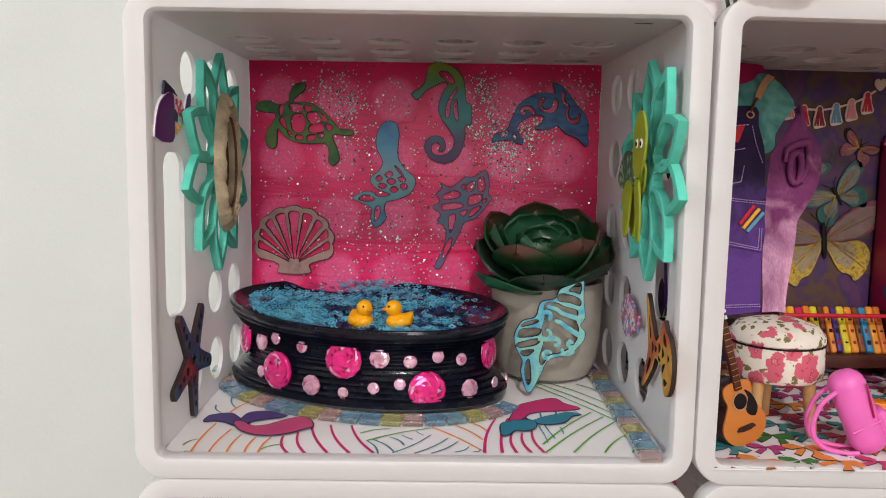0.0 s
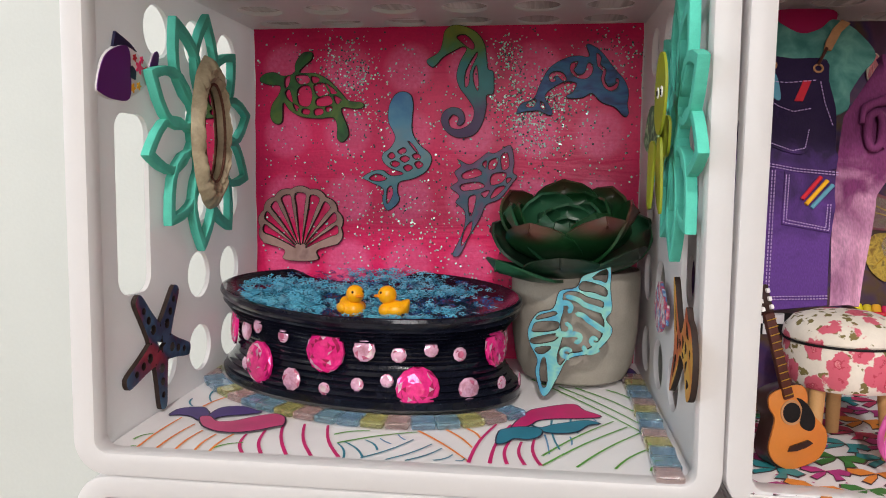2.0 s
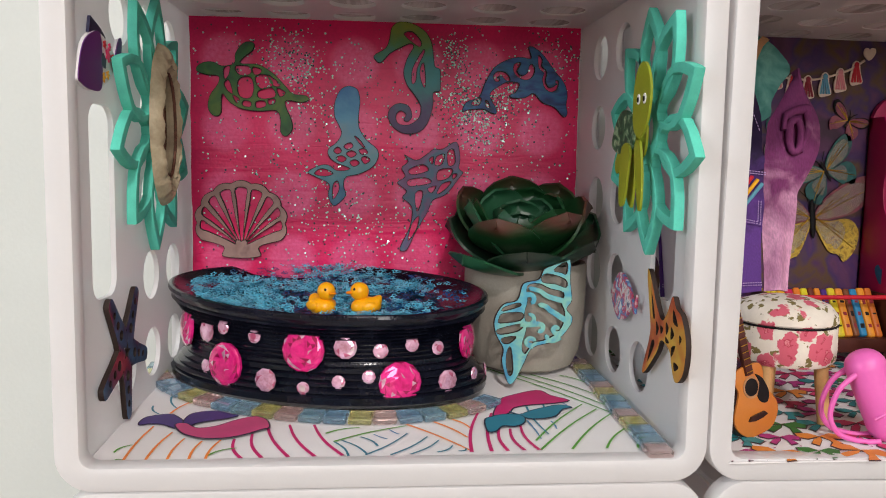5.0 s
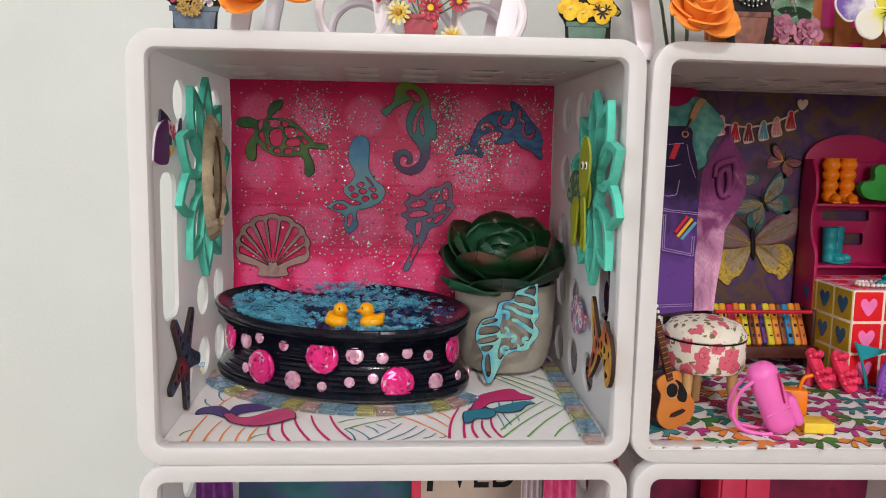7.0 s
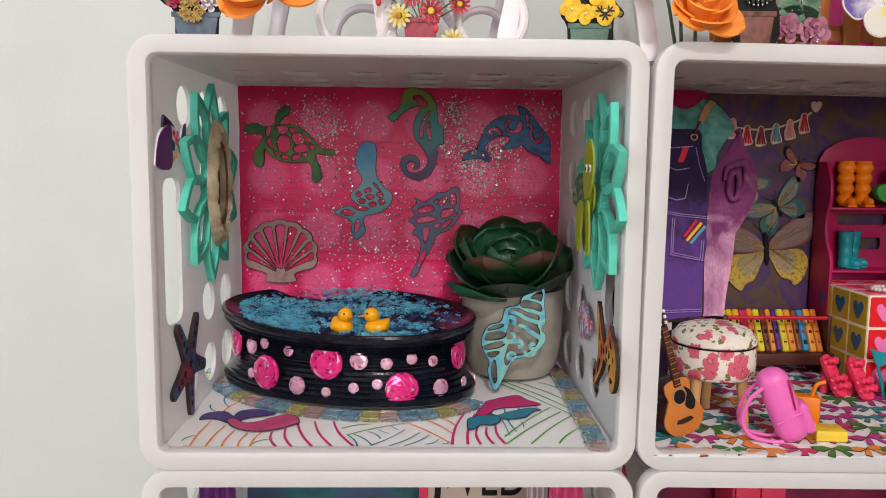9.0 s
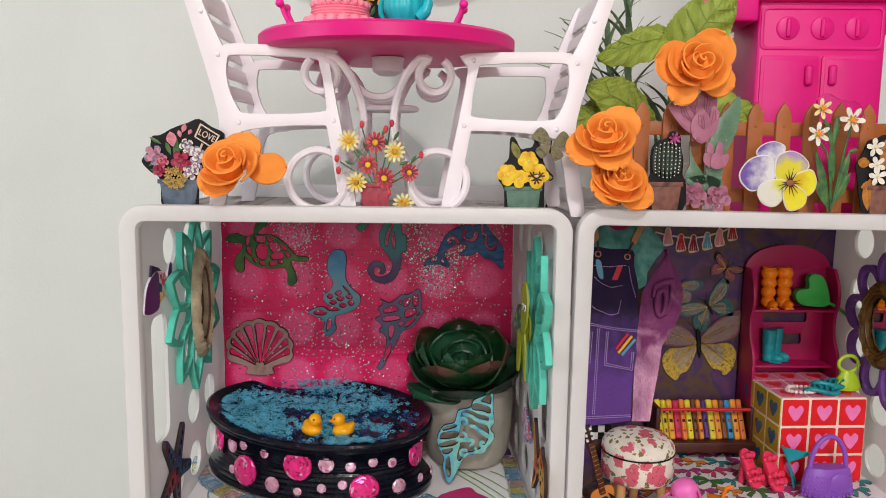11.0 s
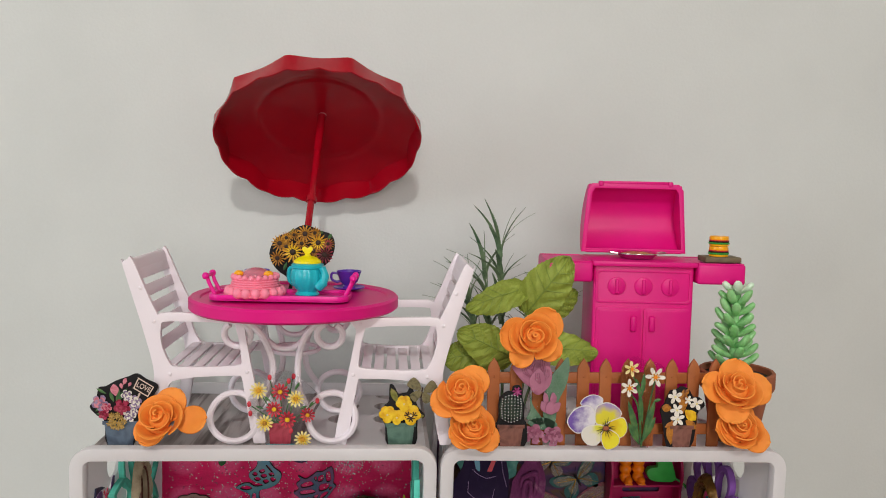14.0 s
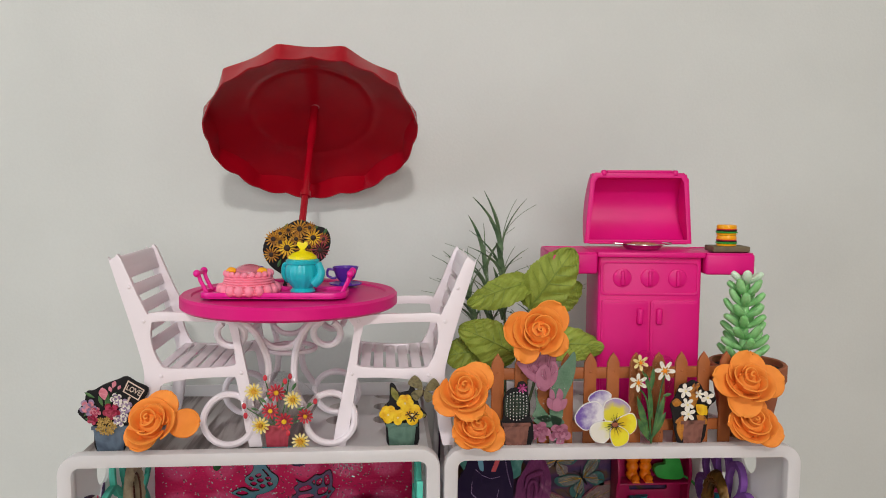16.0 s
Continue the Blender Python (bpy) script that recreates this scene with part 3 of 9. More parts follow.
def two_tone(name, base, tip, start, end, rough=0.5):
    """Leaf paint that turns to another colour towards the tip of each leaf (its own x axis)."""
    m = mat(name, base, rough, var=0.2, scale=70, bump=0.12)
    nt = m.node_tree
    b = nt.nodes["Principled BSDF"]
    src = b.inputs["Base Color"].links[0].from_socket
    co = nt.nodes.new("ShaderNodeTexCoord")
    sep = nt.nodes.new("ShaderNodeSeparateXYZ")
    nt.links.new(co.outputs["Object"], sep.inputs[0])
    r = nt.nodes.new("ShaderNodeMapRange")
    r.inputs["From Min"].default_value, r.inputs["From Max"].default_value = start, end
    nt.links.new(sep.outputs["X"], r.inputs["Value"])
    n = nt.nodes.new("ShaderNodeTexNoise")
    n.inputs["Scale"].default_value = 90
    nt.links.new(co.outputs["Object"], n.inputs["Vector"])
    mu = nt.nodes.new("ShaderNodeMath")
    mu.operation = "MULTIPLY"
    nt.links.new(r.outputs["Result"], mu.inputs[0])
    nt.links.new(n.outputs["Fac"], mu.inputs[1])
    mu2 = nt.nodes.new("ShaderNodeMath")
    mu2.operation, mu2.use_clamp = "MULTIPLY", True
    nt.links.new(mu.outputs[0], mu2.inputs[0])
    mu2.inputs[1].default_value = 1.7
    mix = nt.nodes.new("ShaderNodeMix")
    mix.data_type = "RGBA"
    nt.links.new(mu2.outputs[0], mix.inputs["Factor"])
    nt.links.new(src, mix.inputs[6])
    mix.inputs[7].default_value = (*tip, 1)
    nt.links.new(mix.outputs[2], b.inputs["Base Color"])
    return m


M["succ_red"] = two_tone("succulent_red_tip", hexc("103a1c"), hexc("702430"), 0.044, 0.062, 0.34)
M["succ_green"] = two_tone("succulent_green", hexc("0e3018"), hexc("24543a"), 0.0, 0.04, 0.38)
M["succ_dark"] = two_tone("succulent_dark", hexc("143422"), hexc("3c3034"), 0.044, 0.060, 0.38)
succ = thing("succulent_plant", "dark green rosette succulent with reddish leaf tips, in the concrete pot", "succulent")
succ.matrix_basis = pose(0.0905, 0.5670, floor_z(0.5725) + 0.0655, 20, -4, 0)
part("stem", lathe([(0.006, -0.004), (0.005, 0.03), (0, 0.036)], 12), M["leaf_dark"], succ)
# leaves in a tier, length, width, rise in degrees, curl, height, first turn
TIERS = [(7, 0.054, 0.047, 8, 0.016, 0.003, 12), (7, 0.051, 0.046, 25, 0.017, 0.008, 36), (6, 0.043, 0.041, 34, 0.012, 0.011, 8), (6, 0.031, 0.031, 42, 0.008, 0.013, 30), (5, 0.021, 0.022, 50, 0.004, 0.014, 3), (4, 0.012, 0.014, 62, 0.002, 0.015, 40)]
lr = random.Random(11)
for tier, (n, ln, wd, up, curl, z, off) in enumerate(TIERS):
    for k in range(n):
        me = leaf_bm(ln * lr.uniform(0.92, 1.06), wd, 0.0017, curl, 0.006, 12, 18)
        ob = part("leaf", me, M[("succ_dark", "succ_red", "succ_red", "succ_green", "succ_green", "succ_green")[tier] if (k + tier) % 4 else "succ_green"], succ)
        ob.matrix_basis = pose(0, 0, z) @ pose(0, 0, 0, 0, 0, off + 360 * k / n + lr.uniform(-6, 6)) @ pose(0.002, 0, 0, lr.uniform(-8, 8), -up + lr.uniform(-5, 5), 0)


# ---- first crate: ornaments, floor print, tiles ----
def paint(name, stops, scale=40.0, rough=0.5, bump=0.15, stretch=(1, 1, 1)):
    """Watercolour paint that wanders through several colours."""
    m = mat(name, stops[0], rough, var=0.05, scale=200, bump=bump)
    nt = m.node_tree
    b = nt.nodes["Principled BSDF"]
    co = nt.nodes.new("ShaderNodeTexCoord")
    mp = nt.nodes.new("ShaderNodeMapping")
    mp.inputs["Scale"].default_value = stretch
    nt.links.new(co.outputs["Object"], mp.inputs["Vector"])
    n = nt.nodes.new("ShaderNodeTexNoise")
    n.inputs["Scale"].default_value, n.inputs["Detail"].default_value, n.inputs["Distortion"].default_value = scale, 3, 0.4
    nt.links.new(mp.outputs[0], n.inputs["Vector"])
    ramp = nt.nodes.new("ShaderNodeValToRGB")
    e = ramp.color_ramp.elements
    while len(e) < len(stops):
        e.new(0.5)
    for k, c in enumerate(stops):
        e[k].position, e[k].color = 0.30 + 0.40 * k / max(1, len(stops) - 1), (*c, 1)
    nt.links.new(n.outputs["Fac"], ramp.inputs["Fac"])
    nt.links.new(ramp.outputs["Color"], b.inputs["Base Color"])
    return m


def cuts(line, holes, k=0.001, steps=4):
    """Outline and holes in millimetres, smoothed, in metres."""
    return [[(a * k, c * k) for a, c in smooth_loop(line, steps)]] + [[(a * k, c * k) for a, c in smooth_loop(h, 3)] for h in holes]


TURTLE_AT = (-0.0911, 0.2308)
TURTLE_LINE = [(-17.9, 14.6), (-9.8, 16.4), (-8.8, 23.2), (-3.3, 30.2), (3.3, 30.4), (2.8, 25.4), (-3, 20.6), (-5.4, 16.6), (6.2, 16.1), (15.7, 10.9), (24.3, 2.3), (29.5, -2.8), (38.2, -3.8), (40.2, -6.9), (34.6, -8.7), (24.1, -8.2), (28.3, -20.3), (29, -27), (24.6, -31.7), (20.8, -28.6), (20.9, -20.2), (17.9, -14.6), (7.2, -15.2), (-5.2, -13.8), (-13.1, -9.4), (-17.9, -4.2), (-18.7, -16.9), (-23.3, -19), (-27.2, -14.2), (-26.2, -5.8), (-20.6, 2.6), (-20.3, 7.6), (-28, 8.2), (-34.3, 10.5), (-34, 13.9), (-29.6, 16.6), (-23.3, 17)]
TURTLE_CUTS = []
TURTLE_CUTS.append([(-16.5, 12.9), (-12.6, 14.5), (-13.6, 8.3), (-16.3, 6.2)])
TURTLE_CUTS.append([(-9, 14.4), (-0.1, 14.5), (1.1, 9.9), (-6.1, 8.9)])
TURTLE_CUTS.append([(2.6, 14.1), (8.2, 12.6), (7.1, 9.9), (3.5, 9.5)])
TURTLE_CUTS.append([(-6.1, 6.4), (1, 7.4), (3.1, 0.3), (0.7, -6.3), (-5.9, -5.4), (-7.7, 0.6)])
TURTLE_CUTS.append([(4.2, 7.5), (11.3, 9.3), (15.9, 2.5), (7.6, 0.2)])
TURTLE_CUTS.append([(12.7, 9.4), (21, 2.9), (16.4, 2.3)])
TURTLE_CUTS.append([(6.1, -1.8), (15, 0.7), (17.3, -5), (7.4, -6.5)])
TURTLE_CUTS.append([(18.7, 0.6), (24.3, -2.2), (20.7, -5.1)])
TURTLE_CUTS.append([(-16.4, 3.1), (-13.3, 4.9), (-10.9, -3.6), (-14.6, -1.3)])
TURTLE_CUTS.append([(-10.9, -4.7), (-6.5, -7.4), (-8.3, -9.9)])
TURTLE_CUTS.append([(-3.6, -8.4), (1.2, -9.2), (0.6, -12.2), (-4.2, -11.3)])
TURTLE_CUTS.append([(4.7, -8.9), (10, -8.2), (10.9, -11.6), (5.2, -12.8)])
TURTLE_CUTS.append([(12.7, -7.4), (17.1, -6.7), (17.1, -9.5), (13.5, -10.3)])
SEAHORSE_AT = (0.0174, 0.2363)
SEAHORSE_LINE = [(-24.8, 18.5), (-16.7, 23.9), (-14.1, 30.2), (-12.4, 38.2), (-6.6, 42), (1.7, 40.9), (9.9, 36.5), (14.8, 29.2), (16.4, 20.3), (17.5, 12.6), (20.9, 10.9), (21.6, 4.2), (21.2, -3.9), (16.6, -5.4), (16.6, -13.4), (13.7, -24.7), (7.9, -32), (-2.1, -33.9), (-10.4, -30), (-14.6, -22.6), (-12.8, -16.1), (-7, -12.9), (-0.3, -14.7), (2.2, -21.3), (-0.4, -25.3), (-3.7, -24.4), (-2.3, -20.4), (-6.2, -18.2), (-9, -21.9), (-7.1, -26.8), (-0.4, -27.4), (6.3, -23), (8, -14.9), (3.1, -6.7), (-1.9, -0.1), (-4.2, 8.1), (-1.8, 17.7), (2.4, 25.3), (-0.1, 27.3), (-6.7, 24.3), (-13.4, 20.5), (-17.6, 15.8), (-21, 13.8)]
SEAHORSE_CUTS = []
SEAHORSE_CUTS.append([(-4, 34.2), (1.6, 35.3), (7.4, 29.4), (6.5, 25.5), (-0.9, 30.5)])
SEAHORSE_CUTS.append([(9, 23), (2.3, 11.1), (1.9, 0.7), (4.4, 3), (5.1, 11.1), (9.8, 21.4)])
SEAHORSE_CUTS.append([(9.5, 14.9), (7.3, 9.4), (8.1, 2.9), (10.5, -2), (10.9, 4.4)])
DOLPHIN_AT = (0.0930, 0.2349)
DOLPHIN_LINE = [(-38.7, -16.3), (-36, -9.7), (-27.2, -5.6), (-23.6, 3), (-17, 14.4), (-6.9, 20.5), (1.7, 22.1), (8.6, 21.3), (7.4, 26.5), (6.7, 29.3), (10.2, 29.2), (17.4, 24), (26, 13.1), (32.4, 5.8), (35.3, -2.2), (34.7, -10), (35.7, -15.7), (34.1, -18.5), (31.2, -17), (26.2, -11.9), (17.7, -8.9), (11.2, -2.9), (5.5, -5.7), (-3.9, -6.2), (-5.6, -4), (-1.7, -1.9), (0.7, 3.8), (-6.8, 4.7), (-12.6, 2), (-18.4, -2.2), (-19.1, -6.5), (-14.7, -13.9), (-15.5, -17.5), (-20.6, -15.9), (-24.2, -14.4), (-33.1, -14.9)]
DOLPHIN_CUTS = []
DOLPHIN_CUTS.append([(-2.6, 17.1), (1.4, 18.1), (0.3, 15), (-1.1, 12.5), (2.1, 9.2), (6.4, 11.1), (7.8, 16.2), (9.7, 17.1), (11.5, 14.2), (10.1, 9.3), (6.1, 6.8), (0.4, 8.1), (-3.3, 12.5)])
DOLPHIN_CUTS.append([(-15.8, 5), (-17.3, 8.6), (-14.1, 11.7), (-8.3, 10.8), (-5.7, 6.4), (-8.3, 5.8), (-11.2, 8.7), (-14.1, 8.5), (-12.9, 5.9)])
DOLPHIN_CUTS.append([(13.8, 23.4), (16.7, 20.7), (16.3, 16.2), (20, 12.5), (19.2, 6.1), (22.1, 1.5), (26.5, 3.1), (26.7, 6.6), (28.6, 5.9), (27.5, 0.9), (23.3, -1.1), (19, 1.6), (17.2, 7.3), (18.2, 11.6), (14.6, 15.1)])
DOLPHIN_CUTS.append([(-32.3, -11.3), (-30.1, -8), (-25.7, -6.6), (-27.2, -11.4)])
DOLPHIN_CUTS.append([(-22.8, -8.2), (-20.6, -9.4), (-19.6, -13), (-22.1, -12.3)])
FIGURE_AT = (-0.0276, 0.1908)
FIGURE_LINE = [(3.5, 43.4), (9.5, 41.1), (11.4, 33.7), (10.7, 25.5), (10.9, 15.6), (15.9, 7.2), (23, 1.3), (24.3, -4.5), (20, -11.9), (10.5, -16.8), (1.9, -18.9), (0.5, -25.1), (1.8, -31.8), (-6.1, -38.9), (-10.4, -31.8), (-9.7, -23.9), (-18.9, -19.1), (-24.4, -15.7), (-17, -11.2), (-10.1, -10.5), (-4.1, -14.2), (4.6, -12.9), (-4.9, -9.2), (-10.3, -4.1), (-9.9, 0.9), (-4.7, 5), (-1.5, 10.8), (-2.8, 15.8), (-6.1, 22.5), (-6, 32.4), (-2.1, 40.6)]
FIGURE_CUTS = []
FIGURE_CUTS.append([(-6.5, -0.8), (-3.8, 1.7), (-1.3, -0.9), (-3.9, -2.8)])
FIGURE_CUTS.append([(0.5, 2.5), (4.8, 4.9), (6.5, 2.4), (3, 0.4)])
FIGURE_CUTS.append([(2.1, -2.6), (5.6, -0.6), (9, -2.6), (5.5, -5.1)])
FIGURE_CUTS.append([(10.7, -0.2), (14.5, 1), (16.7, -1.9), (13.2, -3)])
FIGURE_CUTS.append([(-4.8, -5.8), (-1.3, -4.2), (2.1, -6.2), (-1.4, -8.4)])
FIGURE_CUTS.append([(12.4, -5.7), (15.8, -4.4), (18.3, -6.9), (14.9, -9.3)])
FIGURE_CUTS.append([(4.6, -8.4), (8.1, -6.8), (11, -9), (7.2, -11.3)])
FIGURE_CUTS.append([(7.7, 9.3), (10.8, 7.3), (15, 1.4), (12.5, 3.1)])
FIGURE_CUTS.append([(-19.7, -16.6), (-14.4, -13.3), (-7, -16.3), (-12.8, -18.3)])
FIGURE_CUTS.append([(-6.8, -24.2), (-3.8, -21.7), (-3, -27.6), (-6.9, -34)])
MUREX_AT = (0.0280, 0.1657)
MUREX_LINE = [(-14, -45), (-15.9, -42), (-9, -26.9), (-8.1, -13.8), (-14.5, -7.4), (-11.9, -2.6), (-18.3, 3), (-12.9, 7.5), (-15.5, 13.4), (-11, 17.9), (-13.6, 22.7), (-5.3, 18.9), (2.2, 23.3), (7, 26.9), (12.6, 26.8), (22.6, 32.1), (25.5, 21.2), (24.8, 13.8), (27.7, 10.9), (24.8, 6.5), (16.2, -4.5), (6.9, -8.9), (3.1, -17.5), (-4.5, -30.6), (-10.2, -42.7)]
MUREX_CUTS = []
MUREX_CUTS.append([(-9.9, 12.3), (-0.5, 15.9), (3.2, 11.8), (-8, 8.9)])
MUREX_CUTS.append([(-10.3, 4.9), (1.3, 6.7), (5.1, 3.3), (-9.2, 0.8)])
MUREX_CUTS.append([(-5.5, -4.5), (-0.6, -2.6), (-1.7, -11.2), (-4.4, -16.4)])
MUREX_CUTS.append([(8.9, 21.3), (14.4, 23.1), (12.6, 16.5), (8.1, 15.8)])
MUREX_CUTS.append([(16.6, 24.5), (20.7, 26.7), (21.8, 17.5), (17.4, 15.7)])
MUREX_CUTS.append([(10.7, 12.1), (20, 13.1), (17.7, 7.3), (9.9, 5.1)])
MUREX_CUTS.append([(-7.8, -26.1), (-2.9, -20.1), (-4.4, -28.7), (-10.2, -37.4)])
MUREX_CUTS.append([(3.2, -0.8), (8.8, 1.1), (5.8, -3.7)])
MUREX_CUTS.append([(13.2, 2.6), (19.6, 4.2), (14.6, -1.6), (9.6, -4.2)])
MUREX_CUTS.append([(3.8, 19.4), (6.6, 21.4), (6.0, 16.4)])
MUREX_CUTS.append([(20.6, 9.6), (23.6, 9.4), (20.8, 6.2)])
CONCH_AT = (0.0914, 0.0900)
CONCH_LINE = [(19.8, 36.5), (21.8, 33.1), (21.6, 22.7), (22.6, 10.5), (19.5, 5.1), (23, 0), (21, -6.2), (12.5, -14.4), (-1.3, -18.4), (-6.5, -27.5), (-11.7, -37.6), (-15.2, -40.4), (-17.8, -36.9), (-20.5, -26.2), (-19.6, -19), (-24.1, -10.1), (-25, -1.2), (-19.7, 7.8), (-11, 10.7), (-7.5, 20.4), (2, 23.2), (5.4, 29.4), (13.9, 33)]
CONCH_CUTS = []
CONCH_CUTS.append([(11.3, 28.6), (19, 33.6), (19, 26.5), (15.6, 27.4)])
CONCH_CUTS.append([(3.7, 23.6), (7.1, 26.3), (18.2, 23), (18.8, 18.3), (12.3, 20.4), (5.4, 21.2)])
CONCH_CUTS.append([(-4.9, 18.7), (2, 20.2), (8.9, 17.2), (17.4, 14.7), (16.0, 8.6), (18.0, 3.0), (16.5, -5), (11, -11), (4, -14), (-1.3, -15), (-6.1, -21.8), (-7.9, -16.8), (-5.0, -6), (-6.5, 2), (-4.5, 10)])
CONCH_CUTS.append([(-18.8, 6), (-10.4, 8.5), (-9.4, 6.8), (-19.7, 3.9)])
CONCH_CUTS.append([(-22, -0.8), (-19.7, 2.1), (-8.3, 2.7), (-9, -1.7), (-21.4, -3.3)])
CONCH_CUTS.append([(-22.8, -7.4), (-8.3, -4), (-10, -8), (-21.1, -10.1)])
CONCH_CUTS.append([(-20.2, -12.7), (-11.8, -11.6), (-15.3, -15.3), (-19.3, -15.4)])
CONCH_CUTS.append([(-17, -20.7), (-14.9, -18.3), (-13.5, -31.4), (-15.6, -35), (-17.5, -27.9)])


M["char"] = mat("charred_edge", hexc("2a1a14"), 0.7, var=0.2, scale=120)


def char_edges(ob):
    """The laser leaves the cut sides of the plywood dark."""
    ob.data.materials.append(M["char"])
    axis = 1 if ob.dimensions.y < min(ob.dimensions.x, ob.dimensions.z) else 0
    for p in ob.data.polygons:
        if abs(p.normal[axis]) < 0.8:
            p.material_index = 1


def grow(loop, d):
    """The loop moved sideways by d: outwards where d is positive."""
    n = len(loop)
    area = sum(loop[k][0] * loop[(k + 1) % n][1] - loop[(k + 1) % n][0] * loop[k][1] for k in range(n))
    sgn = 1 if area > 0 else -1
    out = []
    for k in range(n):
        t = Vector(loop[(k + 1) % n]) - Vector(loop[k - 1])
        t = t.normalized() if t.length > 1e-9 else Vector((1, 0))
        out.append((loop[k][0] + sgn * d * t.y, loop[k][1] - sgn * d * t.x))
    return out


def graded(name, stops, z0, z1, blur=0.3):
    """Paint that runs through several colours from z0 up to z1, with a watery border."""
    m = mat(name, stops[0], 0.5, var=0.05, scale=200, bump=0.15)
    nt = m.node_tree
    co = nt.nodes.new("ShaderNodeTexCoord")
    sep = nt.nodes.new("ShaderNodeSeparateXYZ")
    nt.links.new(co.outputs["Object"], sep.inputs[0])
    n = nt.nodes.new("ShaderNodeTexNoise")
    n.inputs["Scale"].default_value, n.inputs["Detail"].default_value = 90, 4
    nt.links.new(co.outputs["Object"], n.inputs["Vector"])
    r = nt.nodes.new("ShaderNodeMapRange")
    r.inputs["From Min"].default_value, r.inputs["From Max"].default_value = z0, z1
    nt.links.new(sep.outputs["Z"], r.inputs["Value"])
    add = nt.nodes.new("ShaderNodeMath")
    add.operation = "MULTIPLY_ADD"
    add.inputs[1].default_value = blur * 2
    nt.links.new(n.outputs["Fac"], add.inputs[0])
    off = nt.nodes.new("ShaderNodeMath")
    off.operation = "SUBTRACT"
    off.inputs[1].default_value = blur
    nt.links.new(r.outputs["Result"], off.inputs[0])
    nt.links.new(off.outputs[0], add.inputs[2])
    ramp = nt.nodes.new("ShaderNodeValToRGB")
    e = ramp.color_ramp.elements
    while len(e) < len(stops):
        e.new(0.5)
    for k, c in enumerate(stops):
        e[k].position, e[k].color = k / (len(stops) - 1), (*c, 1)
    nt.links.new(add.outputs[0], ramp.inputs["Fac"])
    nt.links.new(ramp.outputs["Color"], nt.nodes["Principled BSDF"].inputs["Base Color"])
    return m


def ornament(name, label, at, line, holes, material, thick=0.0022, y=BACK - 0.0012, rim=0.00042):
    """Laser-cut plywood with dark cut edges and a painted face."""
    loops = cuts(line, holes)
    g = thing(name, label, "ornament", (at[0], y, at[1]), group="ornaments on the pink wall")
    part("plywood", plate(loops, thick, UPRIGHT), M["char"], g, "dark scorched edge")
    part("painted_face", plate([grow(loops[0], -rim)] + [grow(q, rim) for q in loops[1:]], 0.0003, UPRIGHT @ Matrix.Translation((0, 0, thick + 0.00005))), material, g)
    return g


ornament("turtle_ornament", "green painted laser-cut wooden sea turtle", TURTLE_AT, TURTLE_LINE, TURTLE_CUTS, paint("turtle_paint", [hexc("0c3014"), hexc("1c5c24"), hexc("4c6c20"), hexc("204c1c")], 45))
ornament("seahorse_ornament", "green, teal and purple painted wooden seahorse cutout", SEAHORSE_AT, SEAHORSE_LINE, SEAHORSE_CUTS, graded("seahorse_paint", [hexc("3c1c50"), hexc("44345c"), hexc("2c6a70"), hexc("2c7c80"), hexc("4c7c44"), hexc("7c8430")], -0.034, 0.042, 0.22))
ornament("dolphin_ornament", "blue painted wooden dolphin cutout with curls", DOLPHIN_AT, DOLPHIN_LINE, DOLPHIN_CUTS, paint("dolphin_paint", [hexc("0e2148"), hexc("163e78"), hexc("1c5c88"), hexc("0e2c50")], 60, stretch=(1, 1, 2.5)))
ornament("tail_ornament", "pale blue painted wooden cutout with a scaled tail", FIGURE_AT, FIGURE_LINE, FIGURE_CUTS, graded("tail_paint", [hexc("2c5c84"), hexc("4c8490"), hexc("6c8c98"), hexc("4c8aa8"), hexc("2c6c9c")], -0.039, 0.043, 0.3))
ornament("murex_ornament", "dusty violet painted wooden spiny shell cutout", MUREX_AT, MUREX_LINE, MUREX_CUTS, paint("murex_paint", [hexc("5c3c60"), hexc("6c4c74"), hexc("3c6078"), hexc("74506c")], 60))
# the fan shell: a scalloped edge and slots between its ribs
fan = []
for k in range(91):
    a = radians(-28 + 236 * k / 90)
    r = 33.5 + 2.0 * abs(math.sin(9 * (a + 0.49) * 180 / 236))
    fan.append((r * math.cos(a) * 1.10, 2 + r * math.sin(a)))
fan += [(-15, -19), (-16, -27), (0, -29), (16, -27), (15, -19)]
slots = []
for k in range(9):
    a = radians(184 - 23.5 * k)
    lean = 0.62 * math.cos(a)
    inner, outer = [], []
    for q in (0.0, 0.14, 0.35, 0.6, 0.8, 1.0):
        cx, cz = 34.5 * math.cos(a) * 1.02 * q ** 0.92, -22 + (24 + 31.0 * math.sin(a)) * q ** (1.0 - 0.35 * abs(lean))
        w = 4.9 * q ** 0.9
        nx, nz = math.sin(a) ** 2 * 0.9 + 0.1, -math.cos(a) * 0.75
        inner.append((cx - nx * w, cz - nz * w))
        outer.append((cx + nx * w, cz + nz * w))
    slots.append([(x * 0.93, z * 0.90) for x, z in inner[1:] + outer[1:][::-1]])
fan = [(a * 0.81, b * 0.81) for a, b in fan]
slots = [[(a * 0.81 * 1.02, b * 0.81 * 1.02) for a, b in sl] for sl in slots]
ornament("scallop_ornament", "mauve-grey painted wooden scallop shell cutout", (-0.0970, 0.1385), fan, slots, paint("scallop_paint", [hexc("7a5a58"), hexc("9c7c74"), hexc("886860")], 60))
CONCH_PAINT = paint("conch_paint", [hexc("2a7aa4"), hexc("4aa0b4"), hexc("7ab8a8"), hexc("2c84b0")], 60)
